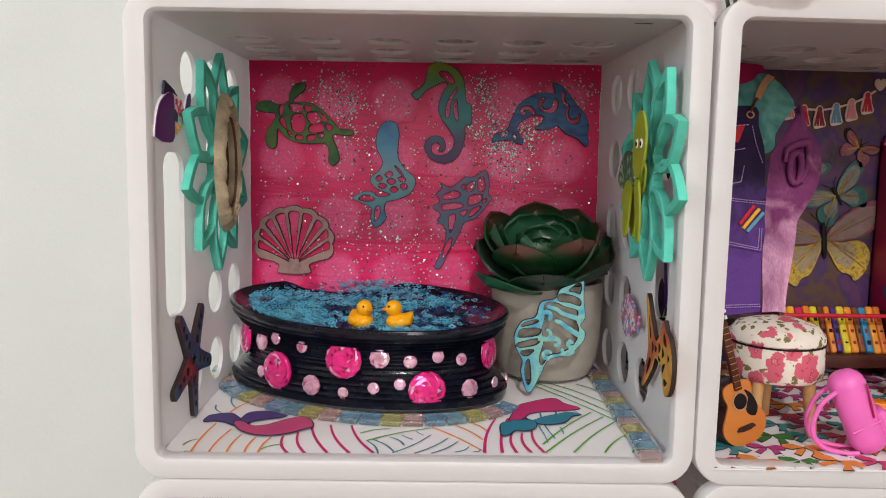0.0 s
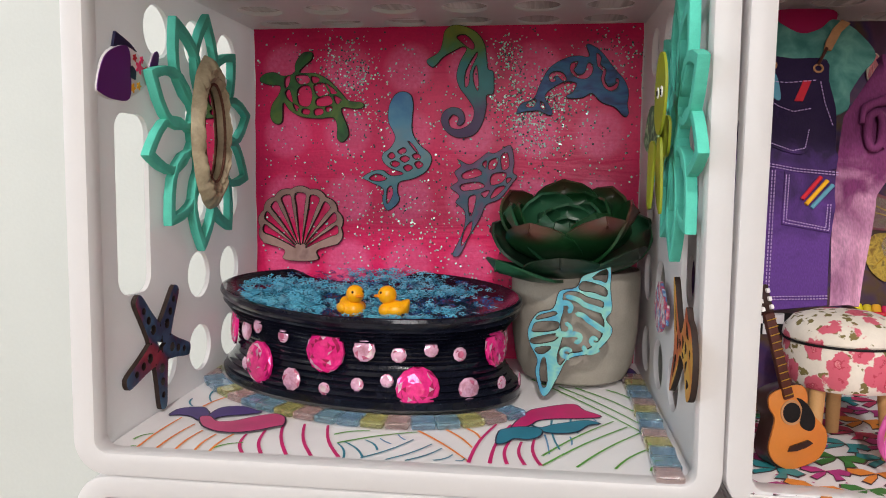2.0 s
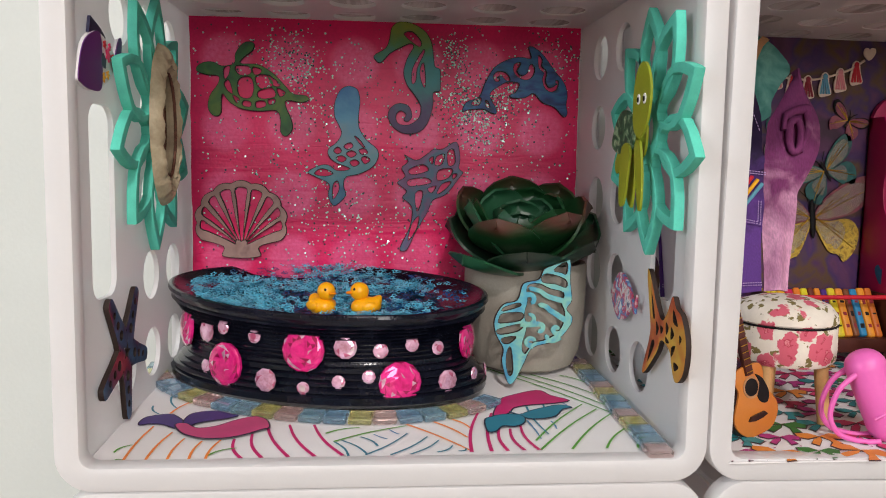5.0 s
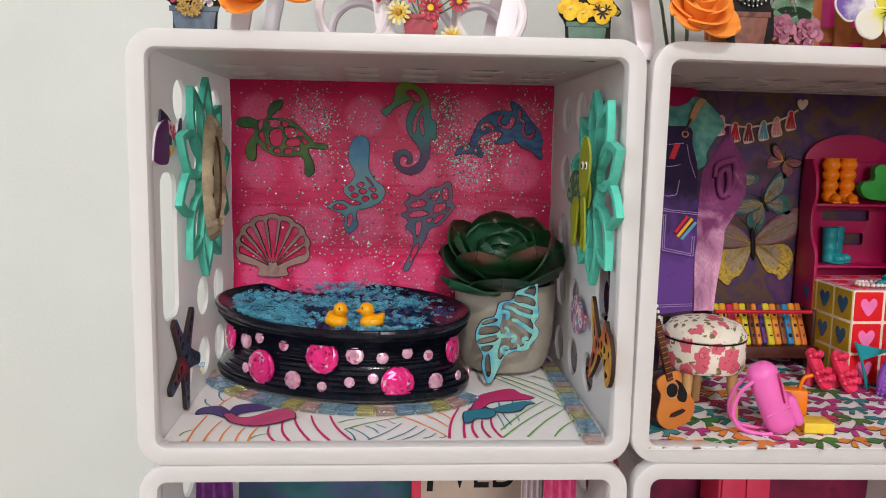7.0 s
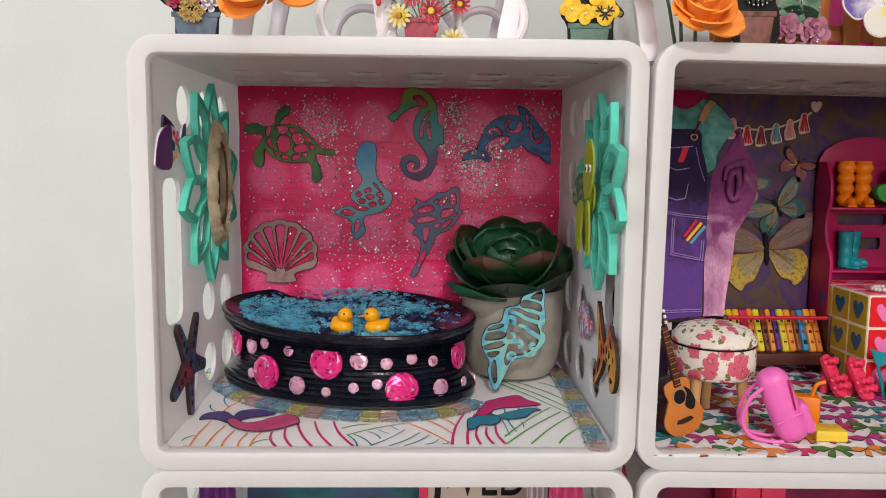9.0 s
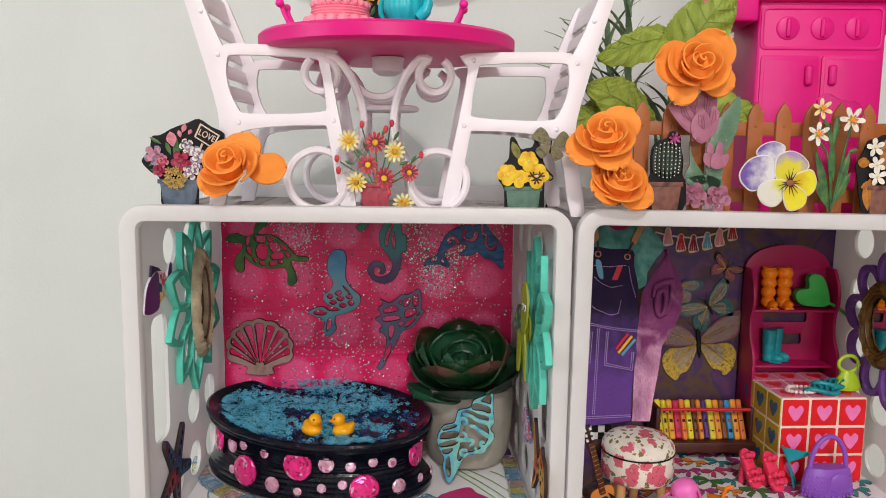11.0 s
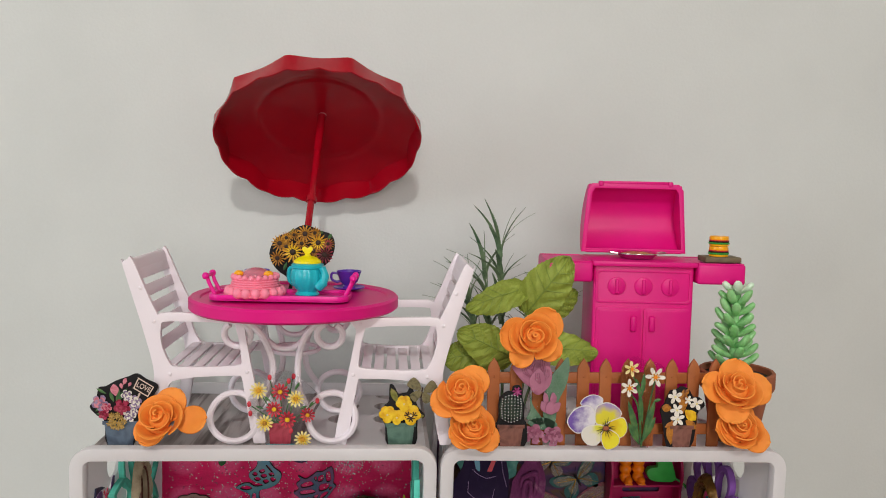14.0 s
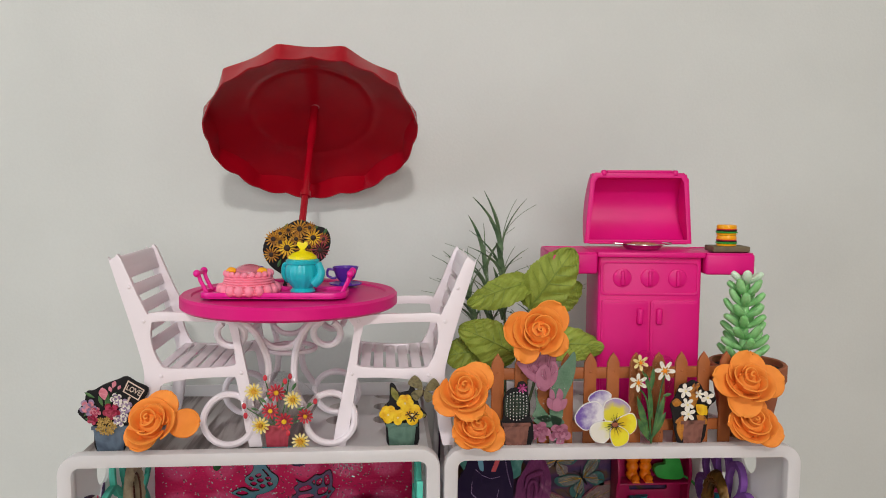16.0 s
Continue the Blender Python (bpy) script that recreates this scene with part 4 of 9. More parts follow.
conch = ornament("conch_ornament", "turquoise painted wooden conch cutout leaning on the pot", CONCH_AT, CONCH_LINE, CONCH_CUTS, CONCH_PAINT, y=0.5385)
conch.matrix_basis = pose(CONCH_AT[0], 0.5212, CONCH_AT[1], -6, 0, 0)


def scroll_band(pts, w0, w1):
    """A flat curling strip round a line, narrowing to a rounded end."""
    line = [Vector(p) for p in smooth_loop(pts, 4, False)]
    left, right = [], []
    for k, p in enumerate(line):
        d = (line[min(k + 1, len(line) - 1)] - line[max(k - 1, 0)]).normalized()
        t = k / (len(line) - 1)
        w = (w0 + (w1 - w0) * t) / 2
        left.append((p.x - d.y * w, p.y + d.x * w))
        right.append((p.x + d.y * w, p.y - d.x * w))
    end, d = line[-1], (line[-1] - line[-2]).normalized()
    cap = [(end.x + d.x * w1 / 2, end.y + d.y * w1 / 2)]
    return [(a * .001, b * .001) for a, b in left + cap + right[::-1]]


for n, (w0, w1, *pts) in enumerate(((3.6, 2.8, (20.0, -2.5), (15.5, 0.2), (12.5, 2.2), (9.5, 4.0), (6.5, 6.6), (3.0, 7.6)), (3.4, 2.6, (-8.5, 12.0), (-5.0, 13.6), (-2.0, 13.4), (-0.6, 11.0), (-1.6, 8.8)),
                                   (3.4, 2.6, (-9.0, -4.0), (-3.0, -4.4), (1.6, -4.0), (4.6, -5.0), (4.4, -7.6), (2.6, -8.6)), (2.8, 2.2, (-2.5, -4.2), (-0.8, -2.0), (-1.2, 0.6), (-3.2, 1.8)),
                                   (3.2, 2.4, (-1.0, -17.5), (-4.6, -16.4), (-5.2, -14.0), (-2.8, -12.6), (-0.4, -13.6)), (3.2, 2.4, (15.5, -12.0), (11.0, -14.2), (8.0, -13.4), (7.0, -11.2)),
                                   (3.0, 2.2, (16.5, -9.5), (12.5, -9.6), (11.0, -7.4), (12.4, -5.8), (14.2, -6.6)), (3.4, 2.6, (18.5, 9.5), (12.5, 11.2), (7.0, 13.0), (3.0, 15.8), (-3.0, 17.5)))):
    part("curl", plate([scroll_band(pts, w0, w1)], 0.0022, Matrix.Translation((0, -0.0001 - 0.00004 * n, 0)) @ UPRIGHT, 0.0002), CONCH_PAINT, conch)

# glitter scattered on the pink wall
M["glitter"] = mat("silver_teal_glitter", hexc("6cc4bc"), 0.22, metal=0.2, scale=300, colour2=hexc("e4f8f4"), spread=0.8)
M["glitter_dark"] = mat("dark_glitter", hexc("28343c"), 0.25, metal=0.3, scale=300, colour2=hexc("5a7078"), spread=0.8)
gx = random.Random(21)
SPOTS = [(-0.072, 0.256, 0.012), (-0.058, 0.244, 0.010), (0.056, 0.224, 0.010), (0.070, 0.222, 0.010), (0.084, 0.232, 0.010), (0.048, 0.258, 0.006), (-0.045, 0.222, 0.016), (0.050, 0.232, 0.013), (0.060, 0.215, 0.016), (0.078, 0.200, 0.014), (-0.030, 0.145, 0.022), (0.0, 0.135, 0.024), (0.126, 0.262, 0.012), (0.02, 0.19, 0.03), (-0.06, 0.19, 0.03)]
for nm, material, count in (("glitter", M["glitter"], 2100), ("glitter", M["glitter_dark"], 1200)):
    verts, faces = [], []
    for k in range(count):
        if gx.random() < 0.68:
            cx, cz, sp = gx.choice(SPOTS)
            x, z = gx.gauss(cx, sp), gx.gauss(cz, sp)
        else:
            x, z = gx.uniform(-0.128, 0.139), gx.uniform(0.1, 0.276)
        if not (-0.129 < x < 0.140 and 0.09 < z < 0.2765):
            continue
        r, y = gx.uniform(0.00030, 0.00078), -0.0012 - gx.random() * 0.0006
        ta, tb = gx.uniform(-.35, .35), gx.uniform(-.35, .35)
        b0 = len(verts)
        for q in range(6):
            a = math.pi * q / 3
            verts.append((x + r * math.cos(a), y + r * (ta * math.cos(a) + tb * math.sin(a)), z + r * math.sin(a)))
        faces.append(tuple(range(b0, b0 + 6)))
    me = bpy.data.meshes.new(nm)
    me.from_pydata(verts, [], faces)
    part(nm, me, material, pink, "scattered glitter flakes", smooth=False, kind="stuff")


# foam flowers on the side walls
def petal_loops(n, r0, r1, wid, pointed, band, off=0.0):
    """Open petals: each an outline and a hole, in the plan."""
    out = []
    for k in range(n):
        a = off + 2 * math.pi * k / n
        d, nr = Vector((math.cos(a), math.sin(a))), Vector((-math.sin(a), math.cos(a)))

        def lobe(q0, q1, w):
            if pointed:
                half = [(q0 + (q1 - q0) * t, w * h) for t, h in ((0, .18), (.12, .52), (.28, .86), (.45, 1.0), (.62, .92), (.78, .64), (.90, .32), (.97, .11))]
                return [tuple(d * x + nr * y) for x, y in [(x, -y) for x, y in half] + [(q1, 0)] + half[::-1]]
            else:
                p = [(q0, -w * .3), (q0 + (q1 - q0) * .5, -w * .9), (q0 + (q1 - q0) * .85, -w * .8), (q1, 0), (q0 + (q1 - q0) * .85, w * .8), (q0 + (q1 - q0) * .5, w * .9), (q0, w * .3)]
            return [tuple(d * x + nr * y) for x, y in smooth_loop(p, 4)]
        out.append((lobe(r0, r1, wid), lobe(r0 + band * 1.0, r1 - band * (1.9 if pointed else 1.1), wid - band * 0.95)))
    return out


def foam_flower(name, label, at, m, material, n, r1, wid, pointed, band, thick, off):
    f = thing(name, label, "foam flower", at, group="foam flowers on the crate walls")
    for k, (line, hole) in enumerate(petal_loops(n, r1 * 0.20, r1, wid, pointed, band, off)):
        part("petal", plate([line, hole], thick + 0.00022 * (k % 3), m @ Matrix.Translation((0, 0, 0.0002 * (k % 3))), 0.0005), material, f)
    part("flower_centre", plate([ring(0, 0, r1 * 0.27, 28), ring(0, 0, r1 * 0.16, 20)], thick * 1.14, m @ Matrix.Translation((0, 0, 0.0001)), 0.0005), material, f)
    return f


# teal flower with an oval mirror, left wall
foam_flower("foam_flower", "teal glitter foam flower with open petals on the crate wall", (-0.1335, 0.5234, 0.2009), ON_LEFT, M["teal"], 10, 0.0715, 0.0160, True, 0.0042, 0.0048, radians(85))
M["antique"] = mat("antique_cream_resin", hexc("8a7a62"), 0.55, scale=70, colour2=hexc("c4b496"), spread=0.7, bump=0.8, fine=500)
M["bronze"] = mat("bronze_resin", hexc("3a2414"), 0.4, metal=0.4, scale=70, colour2=hexc("8a6428"), spread=0.7, bump=0.8, fine=500)
M["cord"] = mat("brown_cord", hexc("6a4232"), 0.7, var=0.3, scale=500, bump=0.6)


def wall_mirror(at, m, ry, rz, frame_mat, label, beads):
    w = thing("oval_mirror", label, "mirror", at, group="small oval mirrors")
    fr = bmesh.new()
    n, k = 160, 14
    rows = []
    for i in range(n):
        a = 2 * math.pi * i / n
        bump = 1 + 0.07 * abs(math.sin(a * 6 + 0.4)) ** 0.6 + 0.012 * math.sin(a * 22 + 1) + 0.08 * abs(math.sin(a * 2 + 1.57)) ** 8
        row = []
        for j in range(k):
            t = math.pi * j / (k - 1)
            q = 0.64 + (0.36 * bump) * (j / (k - 1))
            h = 0.0068 * max(0.0, math.sin(t)) ** 0.6 * (0.84 + 0.24 * abs(math.sin(a * 6 + 0.4 + 1.4 * j / k)) ** 0.7 + 0.05 * math.sin(a * 31 + 9 * j / k)) - 0.0012 * (4 < j < 7)
            row.append(fr.verts.new(m @ Vector((ry * q * math.cos(a), rz * q * math.sin(a), 0.001 + h))))
        rows.append(row)
    for i in range(n):
        for j in range(k - 1):
            fr.faces.new((rows[i][j], rows[(i + 1) % n][j], rows[(i + 1) % n][j + 1], rows[i][j + 1]))
    bmesh.ops.recalc_face_normals(fr, faces=fr.faces)
    part("mirror_frame", fr, frame_mat, w, "ornate moulded oval frame")
    part("cord", tube([tuple(m @ Vector((ry * 0.66 * math.cos(a), rz * 0.66 * math.sin(a), 0.0052))) for a in (2 * math.pi * i / 64 for i in range(64))], 0.0009, 8, True), M["cord"] if beads else frame_mat, w)
    part("mirror_glass", plate([ring(0, 0, ry * 0.64, 40, rz * 0.64)], 0.001, m @ Matrix.Translation((0, 0, 0.0012))), M["mirror"], w, "small oval mirror glass")
    return w


wall_mirror((-0.1285, 0.5235, 0.2004), ON_LEFT, 0.0225, 0.0440, M["antique"], "oval mirror in an antique cream moulded frame", True)

# purple fish card
M["violet"] = mat("violet_card", hexc("5a2070"), 0.4, var=0.08, scale=60)
M["ink"] = mat("dark_blue_print", hexc("1c1c40"), 0.45, var=0.1, scale=60)
M["pinkprint"] = mat("pink_print", hexc("e8306c"), 0.45, var=0.08, scale=60)
M["yellowprint"] = mat("yellow_print", hexc("f0b020"), 0.45, var=0.08, scale=60)
M["redprint"] = mat("red_print", hexc("c81e32"), 0.45, var=0.1, scale=60)
fish = thing("fish_card", "purple chipboard fish with a flowered body", "fish ornament", (-0.1355, 0.4444, 0.2271))
fish.scale = (1, 0.86, 0.86)
part("card", plate([[(a * .001, b * .001) for a, b in smooth_loop([(-32, -13), (-24, 4), (-10, 12), (4, 13), (20, 8), (26, 5), (32, 14), (37, 14), (34, 0), (36, -4), (26, -3), (14, -11), (-2, -17), (-16, -19), (-28, -17)], 4)]], 0.0016, ON_LEFT, 0.0002), M["white"], fish, "white card edge")
L2 = ON_LEFT @ Matrix.Translation((0, 0, 0.0016))
part("head", plate([[(a * .001, b * .001) for a, b in smooth_loop([(-32, -13), (-24.5, 3.5), (-10, 11.7), (1, 12.5), (3, 0), (1, -16.4), (-15, -18.7), (-28, -16.7)], 4)]], 0.0005, L2), M["violet"], fish, "violet printed head")
part("fin", plate([[(a * .001, b * .001) for a, b in [(-14, 11), (-11, 20), (4, 16), (12, 12), (3, 13)]]], 0.0014, ON_LEFT), M["ink"], fish, "dark blue fin")
part("tail", plate([[(a * .001, b * .001) for a, b in smooth_loop([(25, 4), (32, 15), (37, 14), (34, 1), (37, -4), (26, -2)], 3)]], 0.0005, L2), M["violet"], fish, "violet tail")
part("gill", plate([[(a * .001, b * .001) for a, b in [(2, -4), (8, -5), (9, 0), (5, 3), (2, 2)]]], 0.0006, L2), M["ink"], fish)
L3 = ON_LEFT @ Matrix.Translation((0, 0, 0.0017))
for cx, cz, r, mk in ((13, 3, 4.2, "pinkprint"), (8, 8, 2.4, "redprint"), (20, 2, 2.6, "redprint"), (5, -10, 3, "yellowprint"), (12, -8, 2.6, "yellowprint"), (16, 8, 2.2, "pinkprint")):
    pts = [((cx + r * (0.75 + 0.25 * math.cos(5 * t)) * math.cos(t)) * .001, (cz + r * (0.75 + 0.25 * math.cos(5 * t)) * math.sin(t)) * .001) for t in (2 * math.pi * k / 40 for k in range(40))]
    part("printed_flower", plate([pts], 0.0004, L3), M[mk], fish)

# painted starfish on the left wall
M["starpaint"] = paint("starfish_paint", [hexc("1c3850"), hexc("3c6484"), hexc("2c4060"), hexc("8c2c3c"), hexc("a84450")], 34)
line, holes = [], []
for k in range(5):
    a = radians(57 + 72 * k)
    d, nr = Vector((math.cos(a), math.sin(a))), Vector((-math.sin(a), math.cos(a)))
    ln = (36, 38, 38, 36, 36)[k]
    for q, w in ((9, -7.2), (20, -5.4), (ln - 3, -3.9), (ln, -1.8), (ln, 1.8), (ln - 3, 3.9), (20, 5.4), (9, 7.2)):
        line.append(tuple(d * q + nr * w))
    for q, r in ((13, 2.7), (20.5, 2.2), (28, 1.8)):
        holes.append([tuple(d * q + Vector(p)) for p in ring(0, 0, r, 10)])
holes.append(star_loop(5.5, 2.4, 5, 1.3))
sf = solid("starfish_ornament", plate(cuts(line, holes, 0.001, 3), 0.0028, ON_LEFT, 0.0003), M["starpaint"], "blue and red painted wooden starfish cutout with holes", "ornament")
char_edges(sf)
sf.matrix_basis = pose(-0.1352, 0.4697, 0.0818)

# teal flower with a turtle card, right wall
foam_flower("foam_flower", "teal foam flower on the wall behind a turtle card", (0.1395, 0.4591, 0.1994), ON_RIGHT, M["teal"], 10, 0.064, 0.0150, True, 0.0042, 0.0048, radians(85))
M["lime"] = mat("lime_card", hexc("8c9420"), 0.45, var=0.1, scale=60)
M["scales"] = paint("green_scale_print", [hexc("1c3c2c"), hexc("2f5a3c"), hexc("9ab48c")], 260)
tc = thing("turtle_card", "lime green chipboard turtle with layered shell", "turtle ornament", (0.1320, 0.4570, 0.1974), 5)
R2 = lambda t: ON_RIGHT @ Matrix.Translation((0, 0, t))
part("body", plate([[(a * .001, b * .001) for a, b in smooth_loop([(-6, 4), (2, 8), (16, 6), (26, -4), (33, -14), (30, -20), (20, -16), (17, -30), (10, -38), (7, -28), (6, -14), (-4, -10)], 4)]], 0.0013, R2(0.0)), M["lime"], tc)
part("head", plate([[(a * .001, b * .001) for a, b in smooth_loop([(-12, -2), (-20, 8), (-22, 22), (-17, 33), (-10, 35), (-4, 28), (-2, 14), (-4, 2)], 4)]], 0.0013, R2(0.006)), M["lime"], tc)
part("shell", plate([[(a * .001, b * .001) for a, b in smooth_loop([(2, 4), (8, 12), (18, 13), (26, 6), (30, -4), (22, -9), (10, -9), (3, -6)], 4)]], 0.0013, R2(0.0035)), M["scales"], tc, "dark green scaled shell")
part("foreleg", plate([[(a * .001, b * .001) for a, b in smooth_loop([(-8, -4), (-12, -20), (-12, -36), (-9, -38), (-6, -26), (-2, -6)], 4)]], 0.0013, R2(0.0045)), M["lime"], tc)
part("hindleg", plate([[(a * .001, b * .001) for a, b in smooth_loop([(4, -6), (6, -24), (10, -36), (15, -36), (16, -22), (14, -6)], 4)]], 0.0013, R2(0.0045)), M["lime"], tc)
for y in (-16, -9):
    part("eye", plate([ring(y * .001, 0.017, 0.0017, 12, 0.0026)], 0.0004, R2(0.0073)), M["white"], tc)
    part("pupil", plate([ring(y * .001, 0.0168, 0.0008, 10, 0.0014)], 0.0004, R2(0.0077)), M["black"], tc)

# wooden goldfish and a small patterned fish, right wall
M["goldpaint"] = paint("goldfish_paint", [hexc("7a2c24"), hexc("b85a2c"), hexc("c8a03c"), hexc("c07a34")], 30)
gl = [(-26, 2), (-26, -9), (-22, -17), (-15, -20), (-10, -13), (-7, -7), (4, -4), (10, -12), (26, -26), (29, -24), (20, -4), (22, 8), (27, 26), (24, 28), (12, 12), (4, 6), (-3, 12), (-8, 20), (-13, 15), (-20, 12)]
gh = [[(-16, 7), (-10, 14), (-10, 8)], [(-12, 2), (-8, 5), (-8, -1)], [(-5, 4), (-1, 6), (-2, 0)], [(-14, -3), (-9, -5), (-10, -9)], [(-6, -3), (-1, -1), (-2, -4)], [(2, 2), (6, 3), (5, -1)], [(8, 1), (12, 4), (11, -3)], [(14, 6), (20, 18), (17, 6)], [(13, -8), (22, -19), (17, -7)], [(-19, -12), (-14, -15), (-13, -11)], [(-21, 2), (-18, 3), (-19, -1)]]
gf = solid("goldfish_ornament", plate(cuts(gl, gh, 0.001, 4), 0.0028, ON_RIGHT, 0.0003), M["goldpaint"], "orange painted wooden goldfish cutout on the crate wall", "ornament")
char_edges(gf)
gf.matrix_basis = pose(0.1395, 0.4283, 0.0992)
M["patch"] = paint("patchwork_print", [hexc("2c3a6a"), hexc("e0e0e0"), hexc("c83c5a"), hexc("3c8ac0"), hexc("e8e8e8")], 170)
pf = solid("fish_card", plate(cuts([(-20, 0), (-10, 9), (4, 14), (14, 8), (20, 0), (14, -9), (4, -14), (-8, -10), (-16, -3), (-22, -6), (-24, 5)], []), 0.0016, ON_RIGHT, 0.0002), M["patch"], "small patchwork chipboard fish on the crate wall", "fish ornament")
pf.matrix_basis = pose(0.1380, 0.4949, 0.1068)

# printed floor paper
floor_paper = thing("floor_paper", "white floor paper printed with coloured stripes and fish tails", "paper")
floor_paper.matrix_basis = pose(0, 0.41, 0.0418, FLOOR_TILT) @ pose(0, -0.41, 0)
part("paper", box(W - 0.020, 0.207, 0.0008, X1 + W / 2 + 0.0005, Y0 + 0.1045, -0.0004), M["white"], floor_paper, smooth=False)


def ribbon(bm, a, b, width, bow=0.0, z=0.0005, n=8):
    a, b = Vector(a), Vector(b)
    d = (b - a)
    nr = Vector((-d.y, d.x)).normalized()
    prev = None
    for k in range(n + 1):
        t = k / n
        p = a + d * t + nr * bow * math.sin(math.pi * t)
        w = width * (0.7 + 0.3 * (1 - t))
        cur = (bm.verts.new((*(p - nr * w / 2), z)), bm.verts.new((*(p + nr * w / 2), z)))
        if prev:
            bm.faces.new((prev[0], prev[1], cur[1], cur[0]))
        prev = cur


def stripes(material, lines, width, bow):
    bm = bmesh.new()
    for k, (a, b) in enumerate(lines):
        ribbon(bm, a, b, width, bow, 0.0004 + 0.00002 * k)
    bmesh.ops.recalc_face_normals(bm, faces=bm.faces)
    part("stripe_print", bm, material, floor_paper, kind="stuff", smooth=False)


ink = lambda name, h: mat(name, hexc(h), 0.5, var=0.08, scale=80)
I_OR, I_MG, I_BL, I_GR, I_PU, I_TE = ink("orange_ink", "f08a3c"), ink("magenta_ink", "c8246c"), ink("blue_ink", "5a8cb4"), ink("green_ink", "5ca03c"), ink("purple_ink", "4a3a7a"), ink("teal_ink", "2c7c94")
I_DK, I_RO = ink("dark_ink", "241c34"), ink("rose_ink", "c44c7c")
stripes(I_OR, [((-0.1198, 0.4183), (-0.1179, 0.4626)), ((-0.11, 0.4186), (-0.1064, 0.454)), ((-0.1002, 0.4189), (-0.0983, 0.4455)), ((-0.0904, 0.4192), (-0.0891, 0.4416)), ((-0.083, 0.4194), (-0.0803, 0.4427)), ((-0.1143, 0.4809), (-0.1067, 0.5008)), ((0.012, 0.4606), (0.041, 0.4255)), ((0.0264, 0.4638), (0.0419, 0.4416)), ((0.0368, 0.4669), (0.0447, 0.4545))], 0.0014, 0.0012)
stripes(I_MG, [((-0.0667, 0.4199), (-0.0739, 0.4438)), ((-0.0574, 0.4202), (-0.0662, 0.45)), ((-0.0451, 0.4206), (-0.0611, 0.4655)), ((-0.033, 0.4209), (-0.049, 0.4622)), ((-0.0197, 0.4213), (-0.0363, 0.4617)), ((0.0418, 0.4232), (0.0516, 0.4759)), ((0.0516, 0.4235), (0.0593, 0.4762)), ((0.0597, 0.4237), (0.0601, 0.4541)), ((0.0679, 0.424), (0.0656, 0.4525)), ((0.0752, 0.4242), (0.0718, 0.4563))], 0.0019, 0.0022)
stripes(I_GR, [((-0.127, 0.429), (-0.1212, 0.4381)), ((-0.1234, 0.4182), (-0.1205, 0.4206)), ((-0.0828, 0.4241), (-0.071, 0.4323)), ((-0.0297, 0.4495), (-0.0126, 0.4571)), ((-0.025, 0.4386), (0.0117, 0.4588)), ((0.0758, 0.436), (0.1135, 0.4889)), ((0.0758, 0.4242), (0.1199, 0.4812)), ((0.0916, 0.4247), (0.126, 0.4737)), ((0.109, 0.4252), (0.1283, 0.4528)), ((0.1247, 0.4249), (0.131, 0.4321)), ((0.0684, 0.5602), (0.1275, 0.4728)), ((0.0853, 0.5467), (0.1266, 0.4874)), ((0.0952, 0.5458), (0.1262, 0.5061)), ((0.1138, 0.544), (0.1275, 0.5264))], 0.0013, 0.0018)
stripes(I_TE, [((-0.1267, 0.4937), (-0.1202, 0.4807)), ((-0.1206, 0.5091), (-0.1128, 0.4891)), ((-0.0171, 0.4207), (-0.025, 0.4386)), ((-0.0086, 0.4232), (-0.0216, 0.4404)), ((-0.0091, 0.4217), (0.0118, 0.4482)), ((0.0028, 0.4213), (0.0217, 0.4434)), ((0.0121, 0.4215), (0.0272, 0.4386)), ((0.0252, 0.4235), (0.0334, 0.4315)), ((0.0356, 0.4245), (0.0396, 0.4278)), ((-0.0033, 0.432), (-0.0121, 0.444)), ((0.0806, 0.4858), (0.0842, 0.4446)), ((0.091, 0.4902), (0.0939, 0.4679))], 0.0012, -0.0016)
stripes(I_BL, [((0.0015, 0.4411), (-0.0054, 0.4477)), ((0.0075, 0.4472), (0.0027, 0.454)), ((0.0769, 0.4645), (0.0791, 0.4386)), ((0.0897, 0.4631), (0.0902, 0.4516)), ((0.1008, 0.4946), (0.1046, 0.4876))], 0.001, 0.0004)

def print_shape(pts, material, z, name="printed_tail"):
    line = smooth_loop(pts, 4)
    shape = part(name, plate([grow(line, 0.0005)], 0.0002, Matrix.Translation((0, 0, z))), I_DK, floor_paper, "dark outline")
    part("tail_fill", plate([grow(line, -0.0003)], 0.0002, Matrix.Translation((0, 0, z + 0.00012))), material, shape)


print_shape([(-0.1259, 0.4642), (-0.1256, 0.4737), (-0.1204, 0.4777), (-0.1137, 0.479), (-0.1092, 0.4752), (-0.1045, 0.4677), (-0.1056, 0.4585), (-0.1131, 0.4637), (-0.1204, 0.4653)], I_PU, 0.0006)
print_shape([(-0.1038, 0.465), (-0.1028, 0.4774), (-0.0967, 0.4815), (-0.0897, 0.4818), (-0.0816, 0.4771), (-0.0776, 0.4744), (-0.0837, 0.4703), (-0.0917, 0.4672), (-0.0976, 0.4633), (-0.0991, 0.4569)], I_PU, 0.0010)
print_shape([(-0.1069, 0.4612), (-0.1012, 0.4506), (-0.095, 0.4456), (-0.0877, 0.4425), (-0.078, 0.4428), (-0.069, 0.4473), (-0.0619, 0.4537), (-0.0586, 0.4564), (-0.0613, 0.4664), (-0.0674, 0.4718), (-0.0732, 0.4697), (-0.0792, 0.4649), (-0.0848, 0.4592), (-0.0909, 0.4563), (-0.0961, 0.457), (-0.102, 0.4632)], I_RO, 0.0014)
